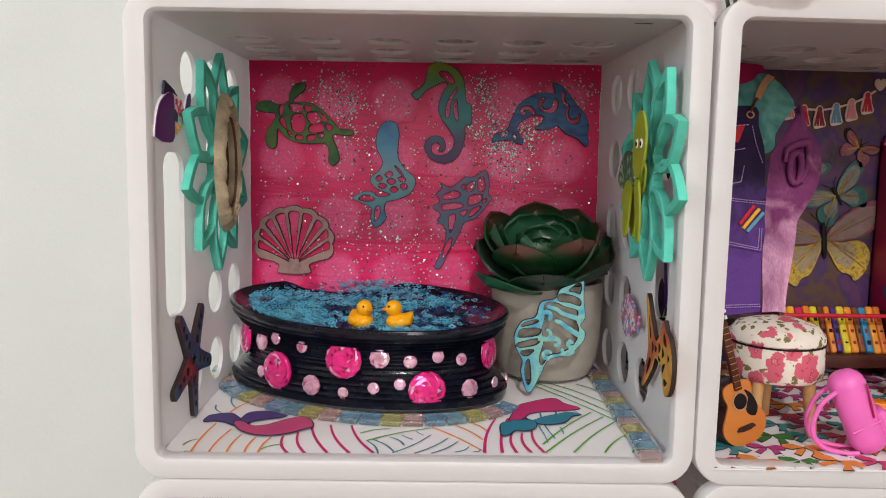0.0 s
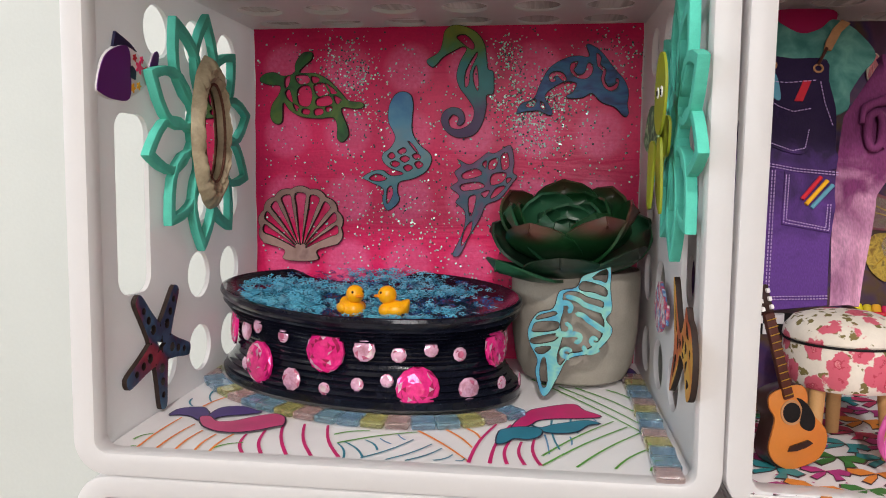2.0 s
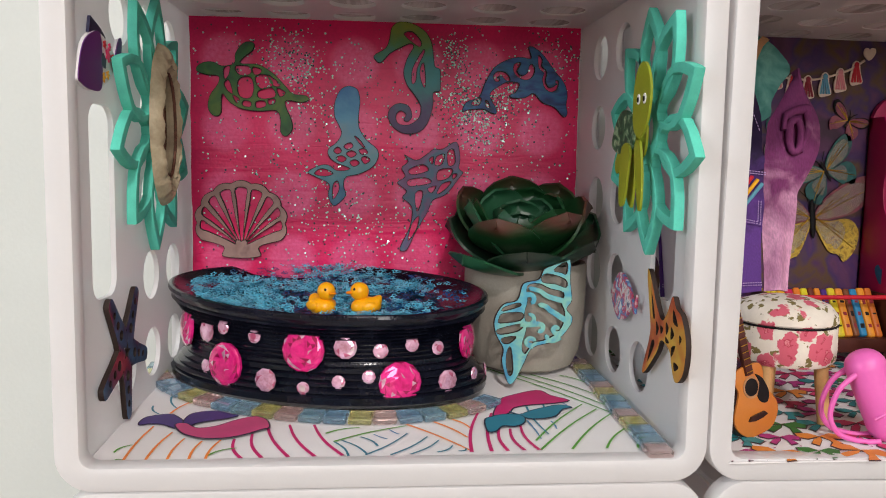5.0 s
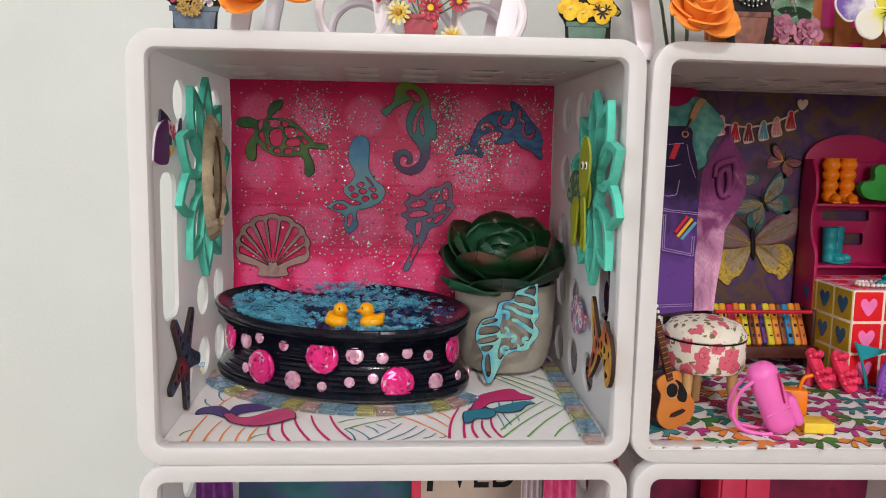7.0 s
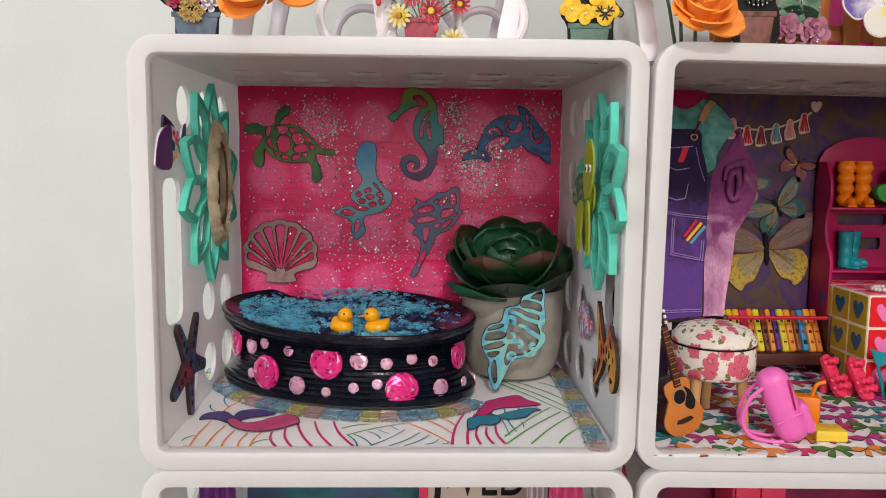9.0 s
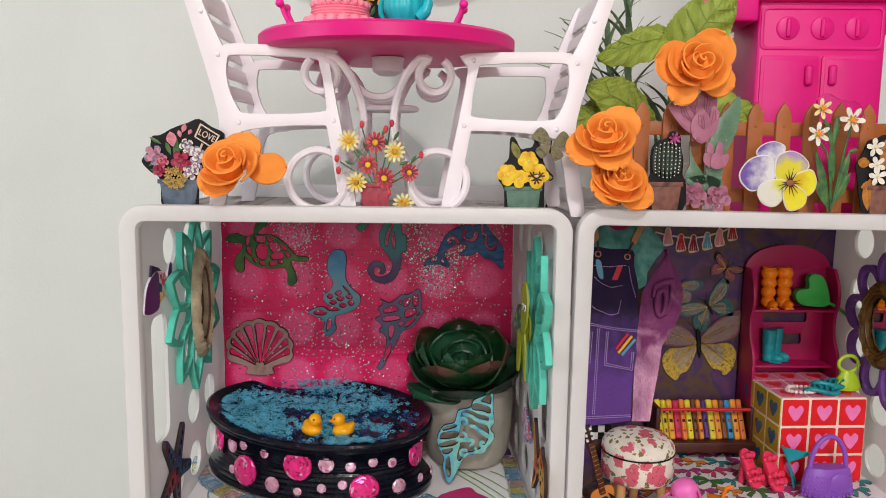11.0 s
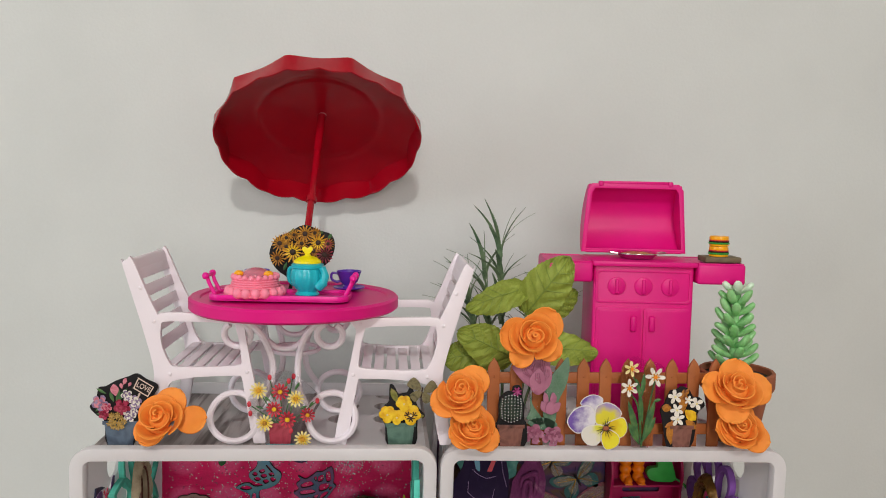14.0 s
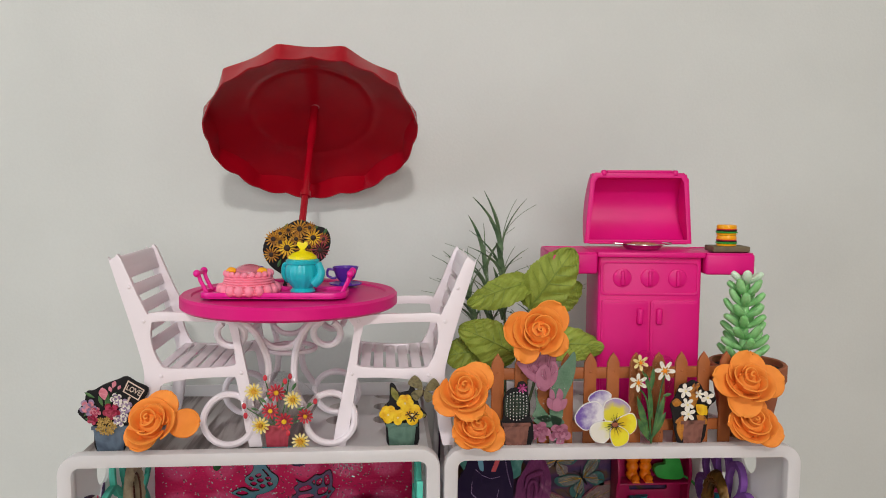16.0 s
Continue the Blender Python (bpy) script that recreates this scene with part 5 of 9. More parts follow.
print_shape([(0.0597, 0.4724), (0.0674, 0.4966), (0.0745, 0.5043), (0.0926, 0.5137), (0.0986, 0.5041), (0.1074, 0.4949), (0.0964, 0.4904), (0.0816, 0.4878), (0.0732, 0.4835), (0.0696, 0.4765), (0.0637, 0.4706)], I_MG, 0.0006)
print_shape([(0.0696, 0.4765), (0.0743, 0.4719), (0.0821, 0.4779), (0.0917, 0.4832), (0.0994, 0.4864), (0.1059, 0.4827), (0.1, 0.4795), (0.0942, 0.4698), (0.0873, 0.4658), (0.0787, 0.4655), (0.074, 0.4691)], I_TE, 0.0010)
print_shape([(0.0537, 0.4629), (0.0582, 0.4676), (0.0637, 0.4706), (0.0707, 0.4709), (0.0755, 0.4673), (0.0745, 0.459), (0.0687, 0.4535), (0.0621, 0.4542), (0.0574, 0.4471), (0.0531, 0.447)], I_TE, 0.0014)
print_shape([(0.1078, 0.5753), (0.1303, 0.5642), (0.1352, 0.5874), (0.1228, 0.6013)], I_PU, 0.0006, "printed_patch")

# glass mosaic tiles round the pool and along the wall
GL = {}
for nm, h in (("blue", "b4d8f0"), ("yellow", "f0ecac"), ("pink", "f4d8d4"), ("sky", "bce0f0")):
    GL[nm] = mat("glass_tile_" + nm, hexc(h), 0.06, var=0.06, scale=200, transmission=0.85, coat=0.3)
tile_mesh = {}
border = thing("mosaic_border", "pastel glass mosaic tiles laid round the pool", "tiles")
border.matrix_basis = pose(0, 0.41, 0.0418, FLOOR_TILT) @ pose(PX, PY - 0.41, 0, 0, 0, PTURN)
edge = thing("mosaic_border", "pastel glass mosaic tiles laid along the crate wall", "tiles")
edge.matrix_basis = pose(0, 0.41, 0.0418, FLOOR_TILT) @ pose(0.1315, -0.41, 0)
order = ["sky", "yellow", "pink", "blue", "blue", "yellow", "pink", "blue", "sky", "yellow", "pink", "sky", "blue", "yellow", "pink", "blue"]


def glass_tile(parent, kind, m):
    if kind not in tile_mesh:
        b = box(0.0124, 0.0124, 0.0040, 0, 0, 0.0025, 0.0009, 2)
        me = bpy.data.meshes.new("tile")
        b.to_mesh(me)
        b.free()
        me.materials.append(GL[kind])
        tile_mesh[kind] = me
    ob = new("tile", tile_mesh[kind])
    ob.parent = parent
    ob.matrix_basis = m
    return ob


tr = random.Random(4)
az, k = -70.0, 0
while az < 84:
    a, b = PA + 0.0095, PB_LOW + 0.0080
    t = radians(az)
    x, y = a * math.sin(t), -b * math.cos(t)
    glass_tile(border, order[k % 16], pose(x, y, 0.0, 0, 0, math.degrees(math.atan2(x / a ** 2, -y / b ** 2)) + tr.uniform(-4, 4)))
    az += math.degrees(0.0131 / math.hypot(a * math.cos(t), b * math.sin(t)))
    k += 1
for k in range(13):
    glass_tile(edge, order[(k + 10) % 16], pose(tr.uniform(-0.0008, 0.0008) - 0.0004 * k * 0, 0.4165 + 0.0122 * k, 0, 0, 0, tr.uniform(-4, 4)))


# ---- second crate: dressing room ----
M["night"] = paint("purple_tissue", [hexc("342042"), hexc("4c2854"), hexc("5a4228"), hexc("40285c"), hexc("5c3458"), hexc("40283c")], 26, 0.5, 0.4)
purple = backing("paper_backing", X2 + 0.012, X2 + W - 0.012, 0.0480, 0.2790, M["night"], "mottled purple and gold tissue paper across the crate back", "paper")
part("floor_sheet", box(W - 0.020, 0.207, 0.0008, X2 + W / 2, 0.1005, -0.0004), M["white"], None, smooth=False).matrix_basis = pose(0, 0.41, 0.0418, FLOOR_TILT)
fp2 = bpy.data.objects["floor_sheet"]
fp2.name = "floor_paper"
tagged(fp2, "white floor paper printed with bright coloured bows", "paper")

# printed bows
inks2 = [ink("bow_green", "3c7a3c"), ink("bow_magenta", "b43c84"), ink("bow_orange", "e08a3c"), ink("bow_teal", "2f8a90"), ink("bow_rose", "c8406c")]
br = random.Random(9)
bows = [bmesh.new() for _ in inks2]
outline = bmesh.new()
for iy in range(11):
    for ix in range(13):
        bm = bows[(ix * 2 + iy * 3 + br.randrange(2)) % 5]
        cx, cy = X2 + 0.018 + ix * 0.0215 + (0.0108 if iy % 2 else 0), 0.418 + iy * 0.0182
        turn = br.uniform(-0.5, 0.5)
        m = Matrix.Translation((cx, cy - 0.41, 0.0006 + 0.00005 * br.random())) @ Matrix.Rotation(turn, 4, "Z") @ Matrix.Scale(br.uniform(1.4, 1.8), 4)
        if cx > X2 + W - 0.016:
            continue
        for line in ([(0, 0), (-.002, .003), (-.0062, .0036), (-.0072, .0008), (-.005, -.0012)], [(0, 0), (.005, .0018), (.0075, -.0004), (.0058, -.0034), (.002, -.0022)],
                     [(0, -.0004), (-.0012, -.0028), (-.005, -.0066), (-.0062, -.0046), (-.0035, -.002)], [(0.0004, -.0008), (.0012, -.0034), (.0004, -.0072), (.0034, -.0062), (.003, -.0026)]):
            bm.faces.new([bm.verts.new(m @ Vector((x, y, 0))) for x, y in line])
            mx, my = sum(p[0] for p in line) / 5, sum(p[1] for p in line) / 5
            outline.faces.new([outline.verts.new(m @ Vector((mx + (x - mx) * 1.16, my + (y - my) * 1.16, -0.0002))) for x, y in line])
part("outline_print", outline, ink("bow_outline", "5c4448"), fp2, kind="stuff", smooth=False)
for bm, k in zip(bows, inks2):
    part("bow_print", bm, k, fp2, kind="stuff", smooth=False)
dots = bmesh.new()
for _ in range(420):
    bmesh.ops.create_circle(dots, cap_ends=True, segments=6, radius=0.0006, matrix=Matrix.Translation((br.uniform(X2 + .012, X2 + W - .012), br.uniform(0.002, 0.20), 0.0004)))
part("dot_print", dots, inks2[1], fp2, kind="stuff", smooth=False)

# bunting of tassels on the back wall
bunt = thing("tassel_bunting", "paper cutout bunting of pink, red and blue tassels", "bunting", (0, BACK - 0.0016, 0))
TAS = [(0.2805, 0.2506, "pinkpale"), (0.2927, 0.2451, "redprint"), (0.3045, 0.2445, "crimson"), (0.3173, 0.2469, "bluepale"), (0.3287, 0.2503, "pinkpale"), (0.3405, 0.2557, "redprint")]
M["pinkpale"] = mat("pale_pink_print", hexc("dc8c94"), 0.5, var=0.08, scale=80)
M["crimson"] = mat("crimson_print", hexc("8c1e30"), 0.5, var=0.08, scale=80)
M["bluepale"] = mat("pale_blue_print", hexc("5c9cb4"), 0.5, var=0.08, scale=80)
M["cream"] = mat("cream_card", hexc("d8c4b4"), 0.55, var=0.05, scale=60)
part("string", tube(smooth_loop([(0.2687, -0.0006, 0.2521), (0.2844, -0.0006, 0.2486), (0.3090, -0.0006, 0.2474), (0.3336, -0.0006, 0.2542), (0.3465, -0.0006, 0.2620)], 5, False), 0.0009, 6), M["cream"], bunt)
for x, z, c in TAS:
    t = part("tassel_card", plate([[(x + a * .001, z + b * .001) for a, b in smooth_loop([(-2.6, 4), (0, 6), (2.6, 4), (3.4, -2), (5.5, -9), (2, -11), (-3, -11.5), (-4.5, -6), (-3.2, 0)], 3)]], 0.0010, UPRIGHT), M["cream"], bunt)
    for a0, a1 in ((-2.4, -3.0), (-0.9, -0.8), (0.7, 1.6), (2.0, 3.8)):
        part("strand", bar((x + a0 * .0006, -0.0013, z + .0012), (x + a1 * .001, -0.0013, z - .0095), 0.0006, 0.0008, 6), M[c], t)
    part("knot", ball(0.0019, x, -0.0013, z + 0.0028, 1, .4, 1.2, 10), M[c], t)
part("heart_end", plate([[(0.3500 + a * .001, 0.2670 + b * .001) for a, b in smooth_loop([(0, -5), (-4, -1), (-4, 3), (-1.5, 4), (0, 2.4), (1.5, 4), (4.5, 3), (4, -1)], 3)]], 0.001, UPRIGHT), M["cream"], bunt)


# butterfly stickers
def butterfly(at, span, turn, wing, edge_mat, lower, label):
    b = thing("butterfly_sticker", label, "butterfly sticker", (at[0], BACK - 0.0014, at[1]), group="butterflies on the purple wall")
    b.matrix_basis = pose(at[0], BACK - 0.0016, at[1], 0, turn, 0)
    up = [(1, 1), (10, 13), (28, 24), (44, 27), (49, 20), (44, 8), (32, 0), (14, -3), (2, -2)]
    lo = [(1, -2), (14, -4), (29, -4), (36, -14), (33, -27), (24, -36), (19, -30), (12, -27), (5, -14)]
    for s in (1, -1):
        q = span / 100.0
        part("upper_wing_edge", plate([[(s * a * .001 * q, c * .001 * q) for a, c in smooth_loop(up, 4)]], 0.0005, UPRIGHT), edge_mat, b)
        part("upper_wing", plate([[(s * (a * .84 + 1.5) * .001 * q, (c * .82 + .6) * .001 * q) for a, c in smooth_loop(up, 4)]], 0.0008, UPRIGHT), wing, b)
        part("lower_wing_edge", plate([[(s * a * .001 * q, c * .001 * q) for a, c in smooth_loop(lo, 4)]], 0.0005, UPRIGHT), lower, b)
        part("lower_wing", plate([[(s * (a * .64 + 2.0) * .001 * q, (c * .66 - 2) * .001 * q) for a, c in smooth_loop(lo, 4)]], 0.0008, UPRIGHT), wing, b)
        for px_, pz_ in ((14, 9), (24, 12), (34, 12), (20, -12), (26, -20)):
            part("wing_vein", bar((s * 2 * .001 * q, -0.0010, 0), (s * px_ * 1.2 * .001 * q, -0.0010, pz_ * 1.3 * .001 * q), 0.00035, 0.0002, 5), M["gold"], b)
        part("feeler", tube([(s * .001 * q, -0.0008, .006 * q), (s * .004 * q, -0.0008, .015 * q), (s * .010 * q, -0.0008, .022 * q)], 0.0003, 5), M["black"], b)
    part("body", ball(0.0030 * span / 100, 0, -0.0009, -0.001, 0.8, 0.4, 5.0, 12), M["black"], b)
    return b


M["gold"] = mat("gold_foil", hexc("c8a03c"), 0.3, metal=0.8, var=0.2, scale=120)
M["goldprint"] = paint("gold_edge_print", [hexc("8c6a24"), hexc("c8a840"), hexc("4c3c28")], 220)
M["wing_cream"] = paint("cream_wing", [hexc("8c8880"), hexc("bcb498"), hexc("a49498"), hexc("c4b890")], 110)
M["wing_cream"].node_tree.nodes["Principled BSDF"].inputs["Alpha"].default_value = 0.42
M["wing_teal"] = paint("teal_wing", [hexc("1c4c50"), hexc("2c6864"), hexc("34464c")], 140)
M["wing_rose"] = paint("rose_wing", [hexc("64283c"), hexc("8c4858"), hexc("7c6050")], 120)
butterfly((0.3146, 0.1480), 98, -6, M["wing_cream"], M["wing_rose"], M["goldprint"], "large cream and rose butterfly sticker with gold edges")
butterfly((0.3220, 0.1825), 58, -32, M["wing_cream"], M["wing_teal"], M["wing_teal"], "teal-edged cream butterfly sticker")
butterfly((0.3371, 0.2186), 34, 30, M["wing_rose"], M["black"], M["wing_rose"], "small rose butterfly sticker on purple paper")
butterfly((0.2927, 0.2016), 44, 20, M["wing_cream"], M["wing_teal"], M["wing_cream"], "pale butterfly sticker half behind the sleeve")

# overalls cut-out with shirt and sleeve, leaning back against the crate
def graded_cloth(name, low, high, z0, z1, patch, amount=0.35, weave=2600.0):
    """Cloth that goes from one colour below to another above, with a patchy border and a fine weave."""
    m = mat(name, hexc(low), 0.85, var=0.1, scale=120, bump=0.3)
    nt = m.node_tree
    b = nt.nodes["Principled BSDF"]
    co = nt.nodes.new("ShaderNodeTexCoord")
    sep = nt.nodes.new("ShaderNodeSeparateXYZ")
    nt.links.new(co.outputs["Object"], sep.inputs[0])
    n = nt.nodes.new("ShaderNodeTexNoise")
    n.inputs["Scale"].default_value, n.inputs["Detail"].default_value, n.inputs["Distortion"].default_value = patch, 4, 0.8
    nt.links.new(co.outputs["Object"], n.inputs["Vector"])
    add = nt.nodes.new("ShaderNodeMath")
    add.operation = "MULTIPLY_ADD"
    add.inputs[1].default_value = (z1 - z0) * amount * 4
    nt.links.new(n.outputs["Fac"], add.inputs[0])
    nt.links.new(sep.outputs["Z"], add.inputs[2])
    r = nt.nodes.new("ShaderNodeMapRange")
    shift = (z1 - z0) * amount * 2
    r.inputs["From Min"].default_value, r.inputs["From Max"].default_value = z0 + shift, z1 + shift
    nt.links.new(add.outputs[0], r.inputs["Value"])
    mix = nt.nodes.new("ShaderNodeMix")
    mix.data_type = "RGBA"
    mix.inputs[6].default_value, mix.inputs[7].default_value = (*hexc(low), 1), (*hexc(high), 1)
    nt.links.new(r.outputs["Result"], mix.inputs["Factor"])
    wv = nt.nodes.new("ShaderNodeTexNoise")
    mp = nt.nodes.new("ShaderNodeMapping")
    mp.inputs["Scale"].default_value = (1.0, 0.3, 0.25)
    wv.inputs["Scale"].default_value, wv.inputs["Detail"].default_value = weave, 2
    nt.links.new(co.outputs["Object"], mp.inputs["Vector"])
    nt.links.new(mp.outputs[0], wv.inputs["Vector"])
    wr = nt.nodes.new("ShaderNodeMapRange")
    wr.inputs["To Min"].default_value, wr.inputs["To Max"].default_value = 0.55, 1.45
    nt.links.new(wv.outputs["Fac"], wr.inputs["Value"])
    mul = nt.nodes.new("ShaderNodeMix")
    mul.data_type, mul.blend_type = "RGBA", "MULTIPLY"
    mul.inputs["Factor"].default_value = 1.0
    nt.links.new(mix.outputs[2], mul.inputs[6])
    nt.links.new(wr.outputs["Result"], mul.inputs[7])
    nt.links.new(mul.outputs[2], b.inputs["Base Color"])
    return m


M["denim"] = graded_cloth("purple_denim", "5c3684", "221038", 0.030, 0.088, 60, 0.5)
M["tiedye"] = graded_cloth("tie_dye_pink", "d49cbc", "743062", 0.005, 0.080, 46, 0.6, 1500)
M["mint"] = paint("mint_knit", [hexc("34706a"), hexc("4c8880"), hexc("6ca498")], 90, 0.85, 0.7)
M["tan"] = mat("tan_leather", hexc("b08058"), 0.6, var=0.15, scale=160)
M["stitch"] = mat("pale_thread", hexc("c4a8d8"), 0.8, var=0.1, scale=200)
ov = thing("overalls_cutout", "purple denim overalls, darker towards the top, over a mint shirt, thick card cutout", "doll clothes")
ov.matrix_basis = pose(0.1945, 0.5023, 0.1102, -18.5, 0, 0)
mm = lambda L: [(a * .001, b * .001) for a, b in L]
part("neck", plate([mm(smooth_loop([(6, 168), (12, 173), (40, 173), (45, 168), (38, 157), (28, 154), (15, 157)], 4))], 0.0016, UPRIGHT @ Matrix.Translation((0, 0, -0.002))), M["hutchpink"], ov, "red collar band")
part("shirt", plate([mm(smooth_loop([(-20, 142), (-12, 160), (-4, 168), (6, 170), (13, 163), (24, 156.5), (34.5, 159.5), (41, 165), (49, 162), (57, 154), (63, 142), (55, 131), (48, 120), (42, 107), (0, 104)], 4))], 0.0022, UPRIGHT, 0.0005), M["mint"], ov, "mint knit shirt")
M_ = UPRIGHT @ Matrix.Translation((0, 0, 0.0022))
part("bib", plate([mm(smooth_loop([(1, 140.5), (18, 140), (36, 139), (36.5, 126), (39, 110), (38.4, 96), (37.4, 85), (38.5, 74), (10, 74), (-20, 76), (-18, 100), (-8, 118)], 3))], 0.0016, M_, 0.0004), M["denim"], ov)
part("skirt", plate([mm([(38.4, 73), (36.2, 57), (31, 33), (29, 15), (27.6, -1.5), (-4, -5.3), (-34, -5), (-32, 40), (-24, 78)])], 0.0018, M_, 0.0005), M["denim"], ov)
M3 = UPRIGHT @ Matrix.Translation((0, 0, 0.0039))
part("pocket", plate([mm(smooth_loop([(2, 118), (7.5, 113), (16, 109), (26.6, 112.6), (25, 97.5), (22, 84), (14.3, 82.5), (2, 87.5), (-4, 93), (-2, 106)], 3))], 0.0009, M3, 0.0002), M["denim"], ov)
part("pocket", plate([mm([(9.8, 72), (6.6, 42), (31.3, 37.6), (34, 54), (22, 68)])], 0.0009, M3, 0.0002), M["denim"], ov)
part("pocket", plate([mm([(0, 72.5), (-3, 43.5), (-27, 46), (-26, 60), (-12, 73)])], 0.0009, M3, 0.0002), M["denim"], ov)
part("strap", plate([mm([(34.5, 145), (38.4, 144), (44.4, 155.5), (49.5, 160.5), (45, 163), (40, 157.5), (36, 150)])], 0.0014, M3), M["tan"], ov, "tan leather strap")
part("strap", plate([mm([(0.6, 165), (5.2, 166), (7.4, 149), (3.4, 144.5)])], 0.0014, M3), M["tan"], ov, "tan leather strap")
for x, z, x2, z2 in ((6.1, 135.4, 6.2, 146), (30.8, 133.2, 36, 145.5)):
    part("buckle", tube([((x + 2.3 * math.cos(t)) * .001, -0.0048, (z + 2.3 * math.sin(t)) * .001) for t in (2 * math.pi * k / 20 for k in range(20))], 0.0006, 6, True), M["tan"], ov, "metal ring")
    part("strap_end", bar((x * .001, -0.0050, (z + 2) * .001), (x2 * .001, -0.0050, z2 * .001), 0.0009), M["darkwood"], ov)


def stitching(pts, n):
    """A dashed seam along a polyline, in millimetres."""
    bm = bmesh.new()
    P = [Vector(p) for p in pts]
    L = [(b - a).length for a, b in zip(P, P[1:])]
    tot = sum(L)
    for k in range(n):
        ends = []
        for f in (k / n, (k + 0.62) / n):
            d, i = f * tot, 0
            while i < len(L) - 1 and d > L[i]:
                d -= L[i]
                i += 1
            q = P[i] + (P[i + 1] - P[i]) * (d / L[i])
            ends.append((q.x * .001, -0.0050, q.y * .001))
        tube(ends, 0.0003, 4, bm=bm)
    part("stitching", bm, M["stitch"], ov, kind="stuff")


stitching([(-2, 104), (-3, 94), (2, 89), (14.3, 84), (21, 85.5), (24, 97)], 34)
stitching([(2, 116), (8, 110.5), (16, 107), (26, 109)], 14)
for d in (0, 1.5):
    stitching([(-24, 78 - d), (-6, 78 - d), (16, 73.6 - d), (38, 71.5 - d)], 34)
    stitching([(10.5 + d, 70), (7.6 + d, 43 + d), (30.5 - d, 38.8 + d), (32.5 - d, 54)], 40)
    stitching([(-1 - d, 70), (-4 - d, 44.6 + d), (-26, 47 + d)], 26)
    stitching([(-33, 2 - d), (-4, 2 - d), (28, 3.4 - d)], 40)
    stitching([(3.3 + d, 72.5), (-3.5 + d, 3)], 34)
stitching([(31.5, 125), (33, 112), (36.5, 98)], 12)
stitching([(0, 126), (14, 124.5), (30, 126)], 12)
for c, x0, z0, x1, z1 in (("redprint", 28, 68.5, 17.6, 56), ("yellowprint", 31.2, 66.5, 19.4, 53), ("bluepale", 33.8, 64, 22, 51)):
    part("crayon", tube([(x1 * .001, -0.0058, z1 * .001), (x0 * .001, -0.0058, z0 * .001)], 0.0012, 8), M[c], ov)
part("pocket_comb", plate([mm(smooth_loop([(4, 130), (8.3, 129), (9.8, 115), (5.6, 117)], 4))], 0.0008, M3), M["bluepale"], ov)
part("pocket_pen", plate([mm([(22.4, 126), (26.7, 125.6), (21.5, 113.5), (17, 113.7)])], 0.0010, M3), M["redprint"], ov)
sl = thing("sleeve_cutout", "pink and purple tie-dye sleeve with rolled cuff", "doll clothes")
sl.matrix_basis = pose(0.1945, 0.5018, 0.1102, -18.5, 0, 0)


def sleeve_pt(u, v):
    """Cloth from hem (v 0) to shoulder, with soft upright folds."""
    z = -1.5 + 141 * v
    lo = 28.6 + 8 * min(1, v / .5) + (6 * (v - .5) / .25 if v > .5 else 0) + (18 * max(0, v - .75) / .25)
    hi = 43 + 12 * min(1, v / .4) + (20 * math.sin(math.pi * min(1, max(0, v - .42) / .58)) ** 1.1) + 8 * max(0, v - .7) / .3
    x = lo + (hi - lo) * u
    y = -0.0030 - 0.0035 * math.sin(math.pi * u) + 0.0009 * math.sin(u * 9 + v * 5) + 0.0007 * math.sin(u * 4 - v * 17)
    return (x * .001, y, z * .001)


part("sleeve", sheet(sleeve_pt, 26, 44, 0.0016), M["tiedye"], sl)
cz = [(51, 108), (59, 112), (67, 112), (66, 102), (59.5, 83), (53, 81.5), (49, 87.5), (50.5, 98)]
part("cuff", tube([(a * .001, -0.0095, b * .001) for a, b in smooth_loop([(54, 102), (58.5, 104), (60, 98), (57.5, 86), (53, 84), (51.8, 92)], 5)], 0.0022, 10, True), M["tiedye"], sl, "rolled pink cuff")
part("cuff_fold", tube([(a * .001, -0.0090, b * .001) for a, b in smooth_loop([(49.5, 98), (52, 107), (60, 111), (68, 112)], 5, False)], [0.0016] * 5 + [0.0024] * 5 + [0.0030] * 5 + [0.0016], 10), M["tiedye"], sl)
part("cuff_fold", tube([(a * .001, -0.0092, b * .001) for a, b in smooth_loop([(66, 110), (66, 102), (62.5, 92), (58, 84)], 5, False)], [0.0026] * 10 + [0.0018] * 6, 10), M["tiedye"], sl)
ch = thing("checker_trim", "black and white checkered card strip below the overalls", "trim strip")
ch.matrix_basis = pose(0.1843, 0.5035, 0.0927) @ Matrix.Scale(1.15, 4)
for i in range(9):
    for j in range(2):
        part("square", box(0.0046, 0.0012, 0.0050, -0.0195 + i * 0.0047, 0, 0.0026 + j * 0.0051, 0), M["black" if (i + j) % 2 else "white"], ch, smooth=False)
part("hanger_card", box(0.030, 0.0012, 0.0380, 0.0, 0.0016, -0.0180), M["night"], ch)

